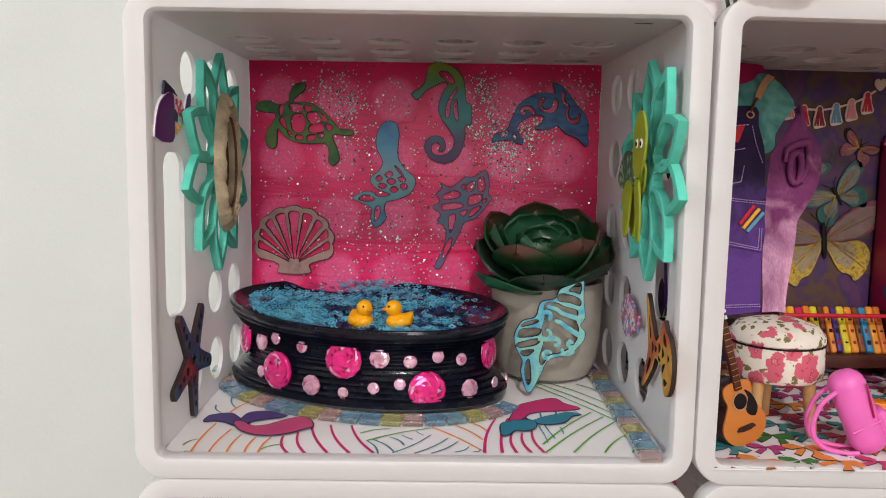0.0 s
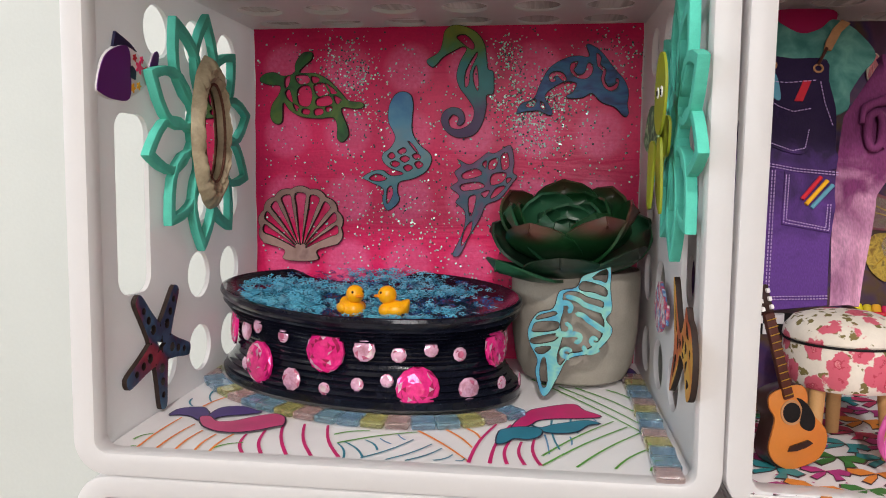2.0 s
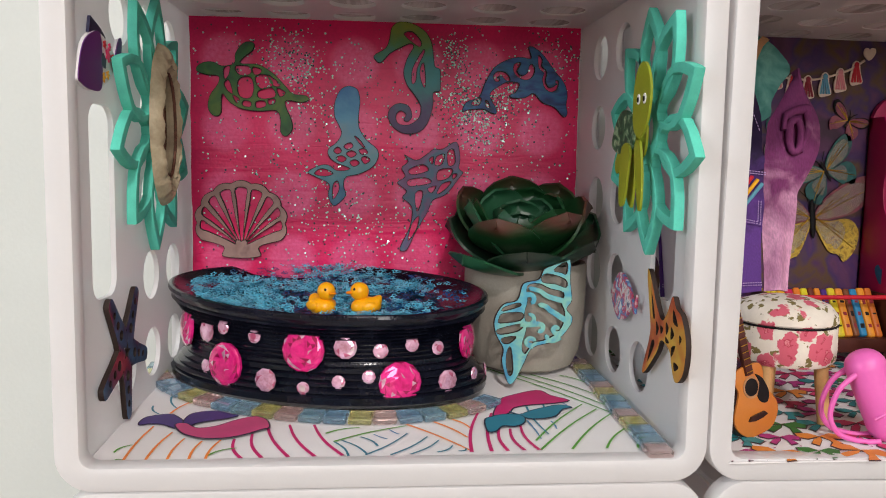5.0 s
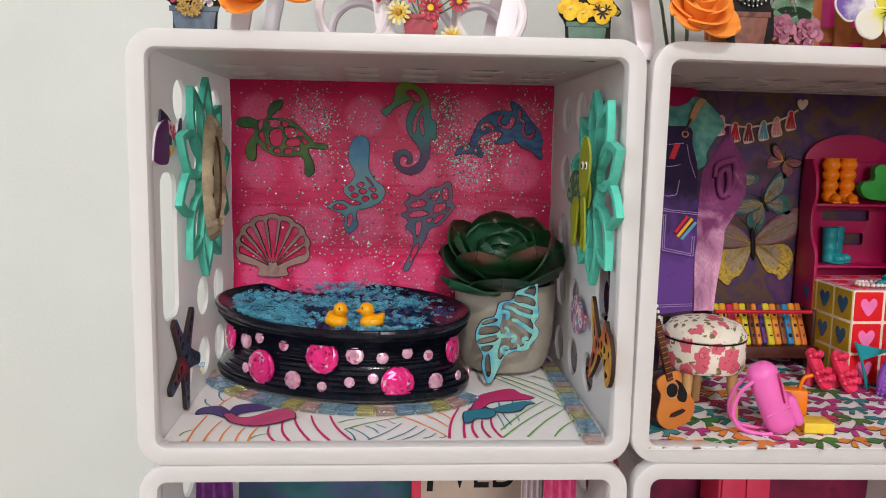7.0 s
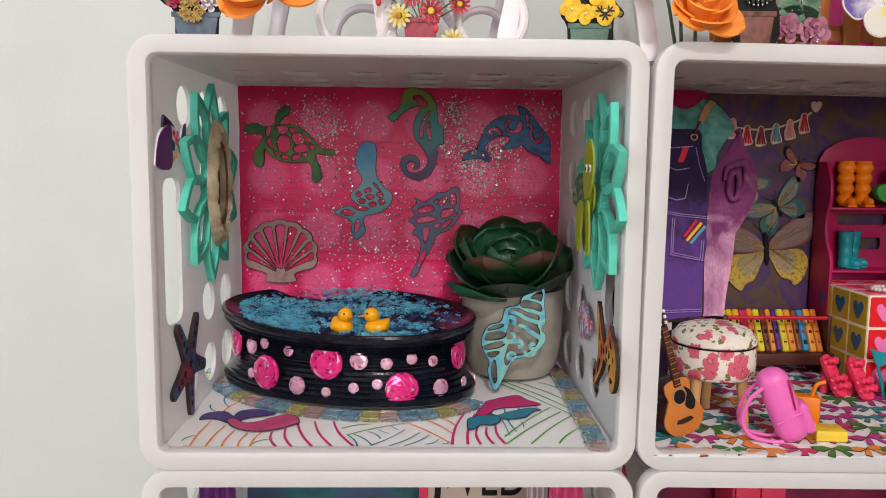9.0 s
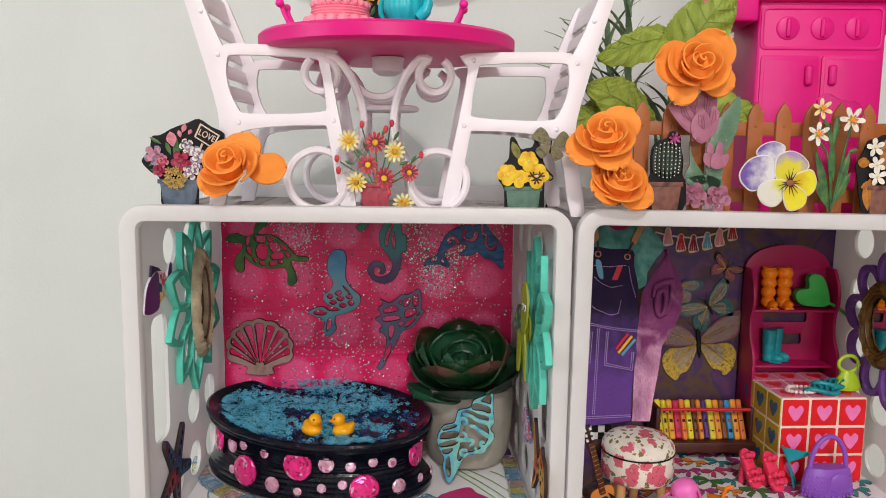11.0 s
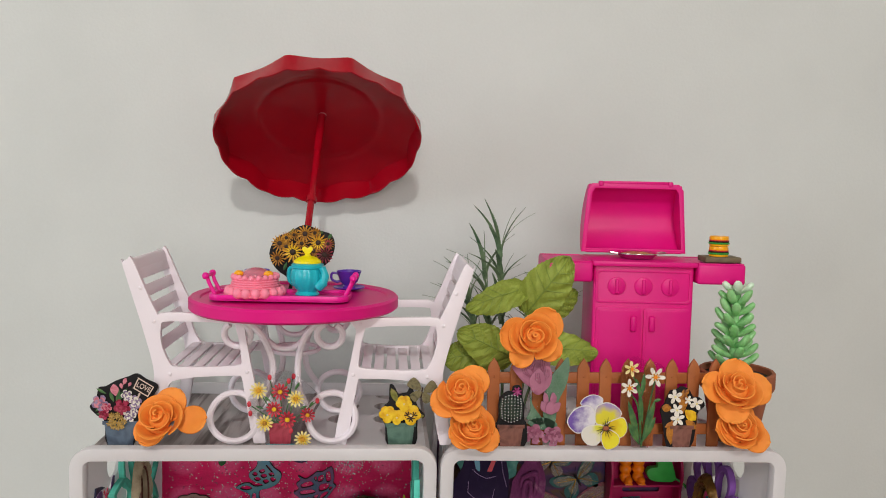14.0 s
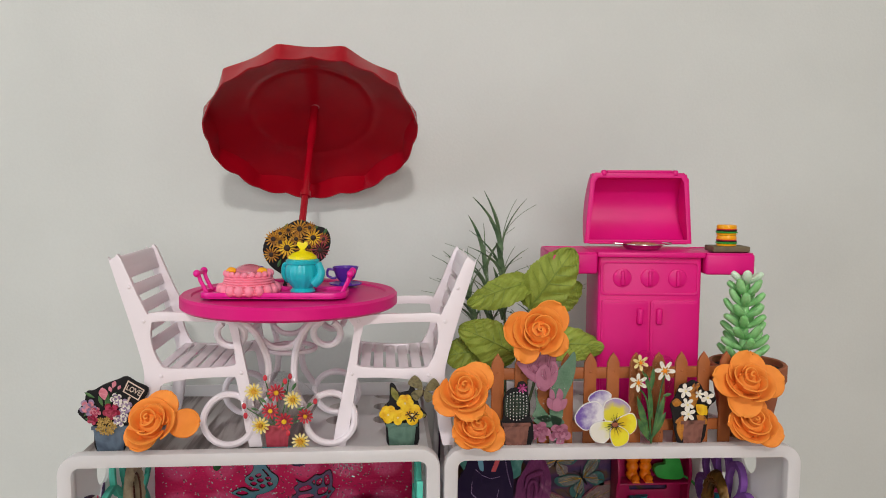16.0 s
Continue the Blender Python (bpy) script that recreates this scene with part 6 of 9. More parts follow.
# upholstered stool
def floral(name):
    """Cotton printed all over with loose roses and olive leaves."""
    m = mat(name, hexc("e4dcd0"), 0.85, var=0.05, scale=160, bump=0.35)
    nt = m.node_tree
    b = nt.nodes["Principled BSDF"]
    ground = b.inputs["Base Color"].links[0].from_socket
    co = nt.nodes.new("ShaderNodeTexCoord")
    warp = nt.nodes.new("ShaderNodeTexNoise")
    warp.inputs["Scale"].default_value, warp.inputs["Detail"].default_value = 260, 3
    nt.links.new(co.outputs["Object"], warp.inputs["Vector"])
    bend = nt.nodes.new("ShaderNodeVectorMath")
    bend.operation = "MULTIPLY_ADD"
    bend.inputs[1].default_value = (0.007, 0.007, 0.007)
    nt.links.new(warp.outputs["Color"], bend.inputs[0])
    nt.links.new(co.outputs["Object"], bend.inputs[2])

    def spots(scale, reach, share):
        v = nt.nodes.new("ShaderNodeTexVoronoi")
        v.inputs["Scale"].default_value = scale
        nt.links.new(bend.outputs[0], v.inputs["Vector"])
        near = nt.nodes.new("ShaderNodeMapRange")
        near.inputs["From Min"].default_value, near.inputs["From Max"].default_value = reach + 0.03, reach - 0.03
        nt.links.new(v.outputs["Distance"], near.inputs["Value"])
        pick = nt.nodes.new("ShaderNodeMath")
        pick.operation, pick.inputs[1].default_value = "LESS_THAN", share
        nt.links.new(v.outputs["Color"], pick.inputs[0])
        mul = nt.nodes.new("ShaderNodeMath")
        mul.operation = "MULTIPLY"
        nt.links.new(near.outputs["Result"], mul.inputs[0])
        nt.links.new(pick.outputs[0], mul.inputs[1])
        return mul.outputs[0], v.outputs["Distance"]

    def over(src, mask, colour):
        mix = nt.nodes.new("ShaderNodeMix")
        mix.data_type = "RGBA"
        nt.links.new(mask, mix.inputs["Factor"])
        nt.links.new(src, mix.inputs[6])
        if isinstance(colour, tuple):
            mix.inputs[7].default_value = (*colour, 1)
        else:
            nt.links.new(colour, mix.inputs[7])
        return mix.outputs[2]

    leaf, _ = spots(180, 0.40, 0.62)
    rose, far = spots(82, 0.50, 0.74)
    swirl = nt.nodes.new("ShaderNodeMath")
    swirl.operation = "MULTIPLY_ADD"
    swirl.inputs[1].default_value = 1.6
    nt.links.new(warp.outputs["Fac"], swirl.inputs[0])
    nt.links.new(far, swirl.inputs[2])
    ramp = nt.nodes.new("ShaderNodeValToRGB")
    e = ramp.color_ramp.elements
    while len(e) < 5:
        e.new(0.5)
    for k, (at, h) in enumerate(((0.72, "8c2034"), (0.86, "c03c54"), (0.98, "dc8c94"), (1.06, "b03048"), (1.2, "d06074"))):
        e[k].position, e[k].color = min(1.0, at - 0.2), (*hexc(h), 1)
    nt.links.new(swirl.outputs[0], ramp.inputs["Fac"])
    nt.links.new(over(over(ground, leaf, hexc("7a6e40")), rose, ramp.outputs["Color"]), b.inputs["Base Color"])
    return m


M["floral"] = floral("rose_print_cotton")
st = thing("footstool", "round stool in white cotton with red roses, wooden legs", "stool")
st.matrix_basis = pose(0.2204, 0.4693, floor_z(0.4693) + 0.005) @ Matrix.Scale(0.89, 4)
part("seat", lathe([(0, 0.031), (0.0285, 0.031), (0.0305, 0.0335), (0.0310, 0.040), (0.0308, 0.0535), (0.0300, 0.0550), (0.0312, 0.0565), (0.0305, 0.0610), (0.026, 0.0665), (0.015, 0.0700), (0, 0.0712)], 56), M["floral"], st)
part("piping", tube([(0.0306 * math.cos(t), 0.0306 * math.sin(t), 0.0550) for t in (2 * math.pi * k / 56 for k in range(56))], 0.0007, 6, True), M["black"], st, "dark seam")
for ax, ay in ((-0.0175, -0.0160), (0.0160, -0.0165), (0.004, 0.0200), (-0.012, 0.016)):
    part("leg", tube([(ax, ay, 0.032), (ax * 1.16, ay * 1.16, -0.0052)], [0.0042, 0.0036], 14), M["wood"], st, "round wooden leg")

# acoustic guitar leaning on the stool
M["spruce"] = mat("orange_spruce", hexc("c87830"), 0.3, var=0.06, scale=30, coat=0.4)
M["rosewood"] = mat("dark_rosewood", hexc("2c100c"), 0.35, var=0.2, scale=60, coat=0.3)
gt = thing("acoustic_guitar", "miniature acoustic guitar with orange top and dark sides", "guitar")
gt.matrix_basis = pose(0.1948, 0.4401, floor_z(0.4401) + 0.0005, -7, -13, 22) @ Matrix.Scale(0.96, 4)
body = smooth_loop([(0, 0), (9, 1), (15.5, 7), (16.5, 14), (12, 22), (9.5, 27), (11, 33), (9, 38.5), (0, 40), (-9, 38.5), (-11, 33), (-9.5, 27), (-12, 22), (-16.5, 14), (-15.5, 7), (-9, 1)], 4)
part("body", plate([mm(body)], 0.0100, UPRIGHT @ Matrix.Translation((0, 0, -0.010)), 0.0006), M["rosewood"], gt, "dark red-brown body")
part("soundboard", plate([mm([(a * .97, b * .97 + .6) for a, b in body])], 0.0012, UPRIGHT, 0.0003), M["spruce"], gt, "orange varnished top")
G1 = UPRIGHT @ Matrix.Translation((0, 0, 0.0012))
part("sound_hole", plate([ring(0, 0.027, 0.0048, 24)], 0.0003, G1), M["black"], gt)
part("rosette", plate([ring(0, 0.027, 0.0060, 28), ring(0, 0.027, 0.0049, 24)], 0.0004, G1), M["tan"], gt)
part("pickguard", plate([mm(smooth_loop([(3, 21), (6, 28), (4.5, 33), (9, 29), (11.5, 21), (9, 16), (5, 17)], 4))], 0.0005, G1), M["black"], gt)
part("bridge", plate([mm([(-7, 10), (-5, 12), (5, 12), (7, 10), (3, 9), (-3, 9)])], 0.0012, G1), M["rosewood"], gt)
part("neck", box(0.0052, 0.003, 0.042, 0, -0.0012, 0.055, 0.0006), M["darkwood"], gt)
for k in range(11):
    part("fret", box(0.0050, 0.0004, 0.0004, 0, -0.0029, 0.036 + 0.0037 * k), M["gold"], gt, smooth=False)
part("headstock", box(0.0075, 0.0024, 0.0140, 0, 0.0002, 0.0825, 0.0007), M["rosewood"], gt)
for s in (-1, 1):
    for k in range(3):
        part("tuning_peg", box(0.0018, 0.0020, 0.0022, s * 0.0024, -0.0014, 0.0785 + 0.004 * k, 0.0004), M["white"], gt)

# pink backpack
M["bubblegum"] = mat("bubblegum_pink_plastic", hexc("e86ab8"), 0.4, var=0.04, scale=60, bump=0.1)
bp = thing("toy_backpack", "bubblegum pink plastic toy backpack lying tilted", "backpack")
bp.matrix_basis = pose(0.2615, 0.4300, floor_z(0.4300) + 0.0004, 0, -23, -10)
b = box(0.0195, 0.019, 0.0495, 0, 0, 0.0255, 0.0085, 5)
part("bag_body", b, M["bubblegum"], bp)
part("front_pocket", box(0.0080, 0.0155, 0.0215, 0.0098, 0, 0.0140, 0.0040, 4), M["bubblegum"], bp)
part("slot", box(0.0010, 0.0015, 0.0200, 0.0020, -0.0090, 0.0330, 0.0004, m=Matrix.Rotation(radians(8), 4, "Y")), M["hutchpink"], bp, "dark slot")
part("seam", tube([(-0.0078, -0.0090, 0.0175), (0.008, -0.0090, 0.0195)], 0.0006, 6), M["bubblegum"], bp)
for y in (-0.006, 0.006):
    part("strap", tube(smooth_loop([(-0.0075, y, 0.0415), (-0.018, y, 0.0370), (-0.0265, y, 0.026), (-0.0255, y, 0.0150), (-0.016, y, 0.0075), (-0.0080, y, 0.0045)], 5, False), 0.0014, 8, squash=1.0), M["bubblegum"], bp)

# juice box, yellow block
M["orangeplastic"] = mat("orange_plastic", hexc("f08008"), 0.4, var=0.05, scale=80)
M["yellowplastic"] = mat("yellow_plastic", hexc("ecc83c"), 0.45, var=0.05, scale=80)
jb = thing("juice_box", "orange toy juice carton with a bent straw", "juice box", (0.2795, 0.4550, floor_z(0.4550)), -18)
part("carton", box(0.0155, 0.011, 0.0215, 0, 0, 0.0110, 0.0010), M["orangeplastic"], jb)
part("straw", tube(smooth_loop([(0.003, 0, 0.021), (0.0045, 0, 0.027), (0.0062, 0, 0.0300), (0.0110, 0, 0.0318)], 4, False), 0.0013, 8), M["orangeplastic"], jb)
yb = solid("yellow_box", box(0.0195, 0.0155, 0.0070, 0, 0, 0.0037, 0.0009), M["yellowplastic"], "small yellow toy box lying flat on the paper", "box")
yb.matrix_basis = pose(0.2842, 0.4350, floor_z(0.4350) + 0.0002, 0, 0, -6)

# rack of crayons
rk = thing("crayon_rack", "small dark wooden rack on short legs", "rack", (0.3103, 0.5781, floor_z(0.5781)))
part("shelf_board", box(0.088, 0.032, 0.0042, 0, 0, 0.0160, 0.0008), M["darkwood"], rk)
part("front_rail", box(0.088, 0.003, 0.0095, 0, -0.0165, 0.0140, 0.0008), M["darkwood"], rk)
for s in (-1, 1):
    part("leg", box(0.0065, 0.006, 0.0150, s * 0.0395, -0.012, 0.0075, 0.0008), M["darkwood"], rk)
    part("leg", box(0.0065, 0.006, 0.0150, s * 0.0395, 0.012, 0.0075, 0.0008), M["darkwood"], rk)
    part("end_post", box(0.0040, 0.030, 0.030, s * 0.0430, 0.004, 0.033, 0.0008, m=Matrix.Rotation(radians(0), 4, "X")), M["darkwood"], rk)
part("band", tube([(-0.0420, -0.0085, 0.0462), (0.0420, -0.0085, 0.0462)], 0.0016, 8), M["redprint"], rk, "red holding rail")
bk = random.Random(17)
cols = ["e0d020", "d0b82c", "e0a428", "c81e54", "e07a24", "d8cc28", "6c3424", "e08a28", "4a2a7c", "d8c42c", "e09030", "7c4828", "2a84b4", "e0922c", "c86a24"]
xx = -0.0420
bookm = {h: mat("crayon_" + h, hexc(h), 0.5, var=0.12, scale=150) for h in set(cols)}
for k, h in enumerate(cols):
    w = bk.uniform(0.0047, 0.0062)
    o = part("crayon", box(w - 0.0003, 0.010, bk.uniform(0.034, 0.038), 0, 0, 0.0165, 0.0016, 3), bookm[h], None)
    o.name = "toy_crayon"
    o.matrix_basis = pose(0.3103 + xx + w / 2, 0.5781 - 0.0055, floor_z(0.5781) + 0.0182, -30, 0, 0)
    tagged(o, "short toy crayon with a printed coloured wrapper in the rack", "crayon", "crayons in the rack")
    for q in range(3):
        part("wrapper_mark", box((w - 0.0003) * bk.uniform(.3, .55), 0.0003, bk.uniform(0.001, 0.004), 0, -0.0051, 0.006 + 0.009 * q), M["black" if bk.random() < .5 else "crimson"], o, smooth=False)
    xx += w

# puzzle cube with hearts
M["cubewhite"] = mat("ivory_plastic", hexc("e8dcc8"), 0.4, var=0.03, scale=60)
cube_c = {k: mat("heart_" + k, hexc(h), 0.35, var=0.06, scale=80) for k, h in (("red", "e01820"), ("pink", "f07ab8"), ("yellow", "c8a824"), ("blue", "1c5c84"), ("rose", "e87aa0"))}
cb = thing("puzzle_cube", "toy puzzle cube with coloured heart tiles", "puzzle cube", (0.3915, 0.5575, floor_z(0.5544)), 1.5)
S = 0.0742
part("core", box(S, S, S, 0, 0, S / 2 + 0.0003, 0.0012), M["cubewhite"], cb)
HEART = smooth_loop([(0, -7.4), (-4.6, -2.2), (-6.6, 2.2), (-5.4, 5.6), (-2.8, 6.2), (0, 3.6), (2.8, 6.2), (5.4, 5.6), (6.6, 2.2), (4.6, -2.2)], 3)
c3 = S / 3
for i in range(3):
    for j in range(3):
        u, v = (i - 1) * c3, c3 / 2 + j * c3
        sq = [rounded(-c3 * .455, -c3 * .455, c3 * .455, c3 * .455, 0.001, 2)]
        fm = Matrix.Translation((u, -S / 2, v)) @ UPRIGHT
        t = part("tile", plate(sq, 0.0004, fm), cube_c["red"], cb)
        part("heart", plate([mm(HEART)], 0.0008, fm), cube_c["pink"], t)
        lm = Matrix.Translation((-S / 2, u, v)) @ Matrix.Rotation(radians(-90), 4, "Z") @ UPRIGHT
        t = part("tile", plate(sq, 0.0004, lm), cube_c["yellow"], cb)
        part("heart", plate([mm(HEART)], 0.0008, lm), cube_c["blue"], t)
        tm = Matrix.Translation((u, (j - 1) * c3, S + 0.0003))
        t = part("tile", plate(sq, 0.0004, tm), cube_c["rose"], cb)
        part("heart", plate([mm(HEART)], 0.0008, tm), cube_c["red"], t)
CT = floor_z(0.5544) + S + 0.0012

# magenta hutch behind the cube
HUTCH_Z = floor_z(0.5880)
hu = thing("toy_hutch", "magenta plastic toy hutch with two open shelves", "hutch", (0.3930, 0.5880, HUTCH_Z))
bw = 0.0800
arch = [(-bw / 2, 0.0), (bw / 2, 0.0), (bw / 2, 0.172)] + [(bw / 2 * math.cos(radians(a)) * 0.98, 0.172 + 0.021 * math.sin(radians(a))) for a in range(12, 172, 8)] + [(-bw / 2, 0.172)]
slots = [rounded(-0.020, 0.1195, 0.022, 0.1285, 0.002, 3), rounded(-0.016, 0.0985, 0.018, 0.1085, 0.002, 3)]
part("back", plate([arch] + slots, 0.002, Matrix.Translation((0, 0.018, 0)) @ UPRIGHT, 0.0003), M["hutchpink"], hu, "back board with two slots")
for s in (-1, 1):
    side = smooth_loop([(-0.014, 0.086), (-0.0125, 0.096), (-0.005, 0.108), (-0.003, 0.126), (-0.008, 0.142), (-0.006, 0.158), (0.002, 0.172)], 3, False)
    w = plate([[(-0.014, 0), (0.018, 0), (0.018, 0.172)] + side[::-1]], 0.0028, ON_LEFT @ Matrix.Translation((0, 0, -0.0014)), 0.0004)
    w.transform(Matrix.Translation((s * (bw / 2 - 0.0014), 0, 0)))
    part("side", w, M["hutchpink"], hu, "side board with a wavy front edge")
for z in (0.082, 0.134):
    part("shelf", box(bw - 0.004, 0.022, 0.0022, 0, 0.006, z, 0.0006), M["hutchpink"], hu)
part("cornice", plate([[(x, z) for x, z in arch if z > 0.165] + [(-bw / 2, 0.165)], ], 0.003, Matrix.Translation((0, 0.0165, 0)) @ UPRIGHT, 0.0005), M["hutchpink"], hu)


def boots(loc, material, label, h, ruffled, gap=0.0115, rz=0):
    g = thing("doll_boots", label, "boots", loc)
    g.matrix_basis = pose(*loc, 0, 0, rz) @ Matrix.Scale(1.25, 4)
    for k in (0, 1):
        n = 26
        pts, rad = [], []
        for i in range(n):
            t = i / (n - 1)
            pts.append((k * gap, 0.0, 0.0012 + h * t))
            rad.append(0.0040 + 0.0012 * t + (0.0016 * abs(math.sin(t * 13)) - 0.0006 if ruffled else 0.0002 * math.sin(t * 20)))
        bm = tube(pts, rad, 14)
        ball(0.0036, k * gap + 0.0014, -0.0045, 0.0034, 1.0, 1.7, 0.9, 12, bm=bm)
        part("boot", bm, material, g)
        part("sole", box(0.0066, 0.0130, 0.0016, k * gap + 0.001, -0.0030, 0.0009, 0.0006), material, g)
    return g


M["tealplastic"] = mat("teal_plastic", hexc("16909a"), 0.4, var=0.06, scale=80)
M["greenplastic"] = mat("green_plastic", hexc("2c9c3c"), 0.45, var=0.1, scale=90)
M["limeplastic"] = mat("lime_plastic", hexc("a8c828"), 0.4, var=0.05, scale=80)
M["purpleplastic"] = mat("lilac_plastic", hexc("8a50b8"), 0.4, var=0.06, scale=80)
M["coral"] = mat("coral_plastic", hexc("f03c64"), 0.45, var=0.05, scale=80)
M["pearl"] = mat("pearl_bead", hexc("e4dcd8"), 0.2, var=0.05, scale=90, coat=0.5)
boots((0.3722, 0.5940, HUTCH_Z + 0.1352), M["orangeplastic"], "ruffled orange plastic doll boots", 0.029, True)
boots((0.3770, 0.5960, HUTCH_Z + 0.0834), M["tealplastic"], "teal plastic doll boots", 0.0235, False, 0.0100, 38)
hb = thing("heart_purse", "green plastic heart-shaped doll purse", "purse")
hb.matrix_basis = pose(0.4116, 0.5880, HUTCH_Z + 0.1502, 0, -52, 0) @ pose(0, 0, -0.0170)
hp = plate([[(a * .0024, b * .0023 + .0170) for a, b in HEART]], 0.0080, Matrix.Translation((0, 0.004, 0)) @ UPRIGHT, 0.0026)
part("purse", hp, M["greenplastic"], hb)
part("strap", tube(smooth_loop([(0.001, 0.0, 0.002), (0.003, -0.004, -0.006), (0.002, -0.010, -0.014), (0.001, -0.012, -0.018)], 5, False), 0.0014, 8), M["greenplastic"], hb)

# things on top of the cube
nk = thing("bead_necklace", "white pearl bead doll necklace on the cube", "necklace", (0.3792, 0.5354, CT))
for k in range(26):
    a = 2 * math.pi * k / 26
    part("bead", ball(0.0017, 0.0130 * math.cos(a) + 0.0012 * math.sin(3 * a), 0.0085 * math.sin(a), 0.0018, seg=8), M["pearl"], nk)
sn = thing("doll_sandals", "teal plastic strappy doll sandals lying on the cube", "sandals", (0.4007, 0.5344, CT))
for k in (0, 1):
    part("sandal", tube([(0.014 * math.cos(t) + 0.010 * k - 0.006, 0.0055 * math.sin(t) + 0.008 * k - .004, 0.0028 + 0.0035 * k + 0.0018 * math.sin(2 * t)) for t in (2 * math.pi * q / 24 for q in range(24))], 0.0020, 8, True), M["tealplastic"], sn)
    for q in range(4):
        part("sandal_strap", tube([(-0.008 + 0.005 * q + 0.010 * k - .005, -0.004 + 0.008 * k - .003, 0.003 + 0.0035 * k), (-0.006 + 0.005 * q + 0.010 * k - .005, 0.0, 0.0068 + 0.0035 * k), (-0.004 + 0.005 * q + 0.010 * k - .005, 0.005 + 0.008 * k - .003, 0.003 + 0.0035 * k)], 0.0011, 6), M["tealplastic"], sn)
lp = thing("lime_purse", "lime green plastic doll purse with a ring handle", "purse", (0.4212, 0.5394, CT))
part("purse", lathe([(0, 0.0005), (0.0105, 0.0008), (0.0118, 0.004), (0.0100, 0.0095), (0.0065, 0.0150), (0.0045, 0.0175), (0, 0.018)], 28, squash=0.6), M["limeplastic"], lp)
part("handle", tube([(0.0085 * math.cos(t), 0, 0.0235 + 0.0070 * math.sin(t)) for t in (2 * math.pi * q / 28 for q in range(28))], 0.0016, 8, True), M["limeplastic"], lp)


# sandals with heels on the floor
def heel(x, y, rz, lean):
    h = thing("doll_shoe", "coral pink plastic ruffled platform doll shoe", "shoe", (x, y, floor_z(y)), rz, group="pair of coral shoes")
    h.matrix_basis = pose(x, y, floor_z(y), 0, lean, rz)
    up = Matrix.Translation((0, -0.009, 0.0035)) @ Matrix.Rotation(radians(54), 4, "X")
    sole = [(0, -2), (4.6, 0), (6.6, 6), (5.6, 14), (5.8, 22), (5.0, 29), (0, 32), (-5.0, 29), (-5.8, 22), (-5.6, 14), (-6.6, 6), (-4.6, 0)]
    part("sole", plate([mm(smooth_loop(sole, 4))], 0.0034, up @ Matrix.Translation((0, 0, -0.0034)), 0.0008), M["coral"], h)
    part("heel", tube([(0, 0.0060, 0.0225), (0, 0.0075, 0.0003)], [0.0046, 0.0034], 12), M["coral"], h)
    for q, w, t in ((5, 6.6, 5.2), (11, 6.0, 5.0), (25, 5.2, 4.6)):
        pts = [up @ Vector((w * math.cos(math.pi * k / 14) * .001, (q + 0.9 * math.sin(k * 2.1)) * .001, t * math.sin(math.pi * k / 14) * .001)) for k in range(15)]
        part("strap", tube([tuple(p) for p in pts], [0.0019 + 0.0005 * math.sin(k * 1.9) for k in range(15)], 8), M["coral"], h)
    return h


heel(0.3309, 0.5175, 24, 6)
heel(0.3480, 0.5118, 20, 4)
pg = thing("pennant_flag", "teal toy pennant on a small forked stand", "flag", (0.3639, 0.5117, floor_z(0.5117)))
part("flag", plate([mm([(-9, 37), (18, 31), (-3, 24)])], 0.0012, UPRIGHT), M["tealplastic"], pg)
part("stick", tube([(-0.0090, 0, 0.0375), (-0.0030, 0, 0.0240), (0.0030, 0, 0.001)], 0.0010, 8), M["tealplastic"], pg)
part("prop", tube([(0.008, 0.006, 0.0005), (-0.0025, 0, 0.022)], 0.0010, 8), M["tealplastic"], pg)
hbag = thing("lilac_handbag", "lilac woven plastic doll handbag with an arched handle", "handbag", (0.3878, 0.4995, floor_z(0.4995)), 4)
bagp = lathe([(0, 0.0004), (0.0195, 0.0006), (0.0220, 0.004), (0.0215, 0.014), (0.0190, 0.0235), (0.0165, 0.0255), (0, 0.0255)], 36, squash=0.42)
part("bag", bagp, M["purpleplastic"], hbag)
wv = bmesh.new()
for i in range(13):
    for j in range(6):
        a = radians(190 + 160 * i / 12)
        r = 0.0222 - 0.0006 * j
        ball(0.0013, r * math.cos(a), r * 0.42 * math.sin(a), 0.003 + 0.0032 * j, seg=6, bm=wv)
part("weave", wv, M["purpleplastic"], hbag, kind="stuff")
part("flap", lathe([(0, 0.0012), (0.0075, 0.001), (0.009, 0)], 20, m=Matrix.Translation((0.006, -0.0090, 0.014)) @ Matrix.Rotation(radians(90), 4, "X")), M["purpleplastic"], hbag)
part("handle", tube([(0.0155 * math.cos(t), 0, 0.0240 + 0.0270 * math.sin(t)) for t in (math.pi * q / 20 for q in range(21))], 0.0020, 10), M["purpleplastic"], hbag)

# violet flower with a bronze mirror on the far wall
foam_flower("foam_flower", "violet foam flower with long open petals", (0.4395, 0.5066, 0.1822), ON_RIGHT, M["violet_foam"], 10, 0.066, 0.0165, False, 0.0052, 0.006, radians(80))
wall_mirror((0.4330, 0.5132, 0.1864), ON_RIGHT, 0.0270, 0.0360, M["bronze"], "oval mirror in a dark bronze moulded frame", False)


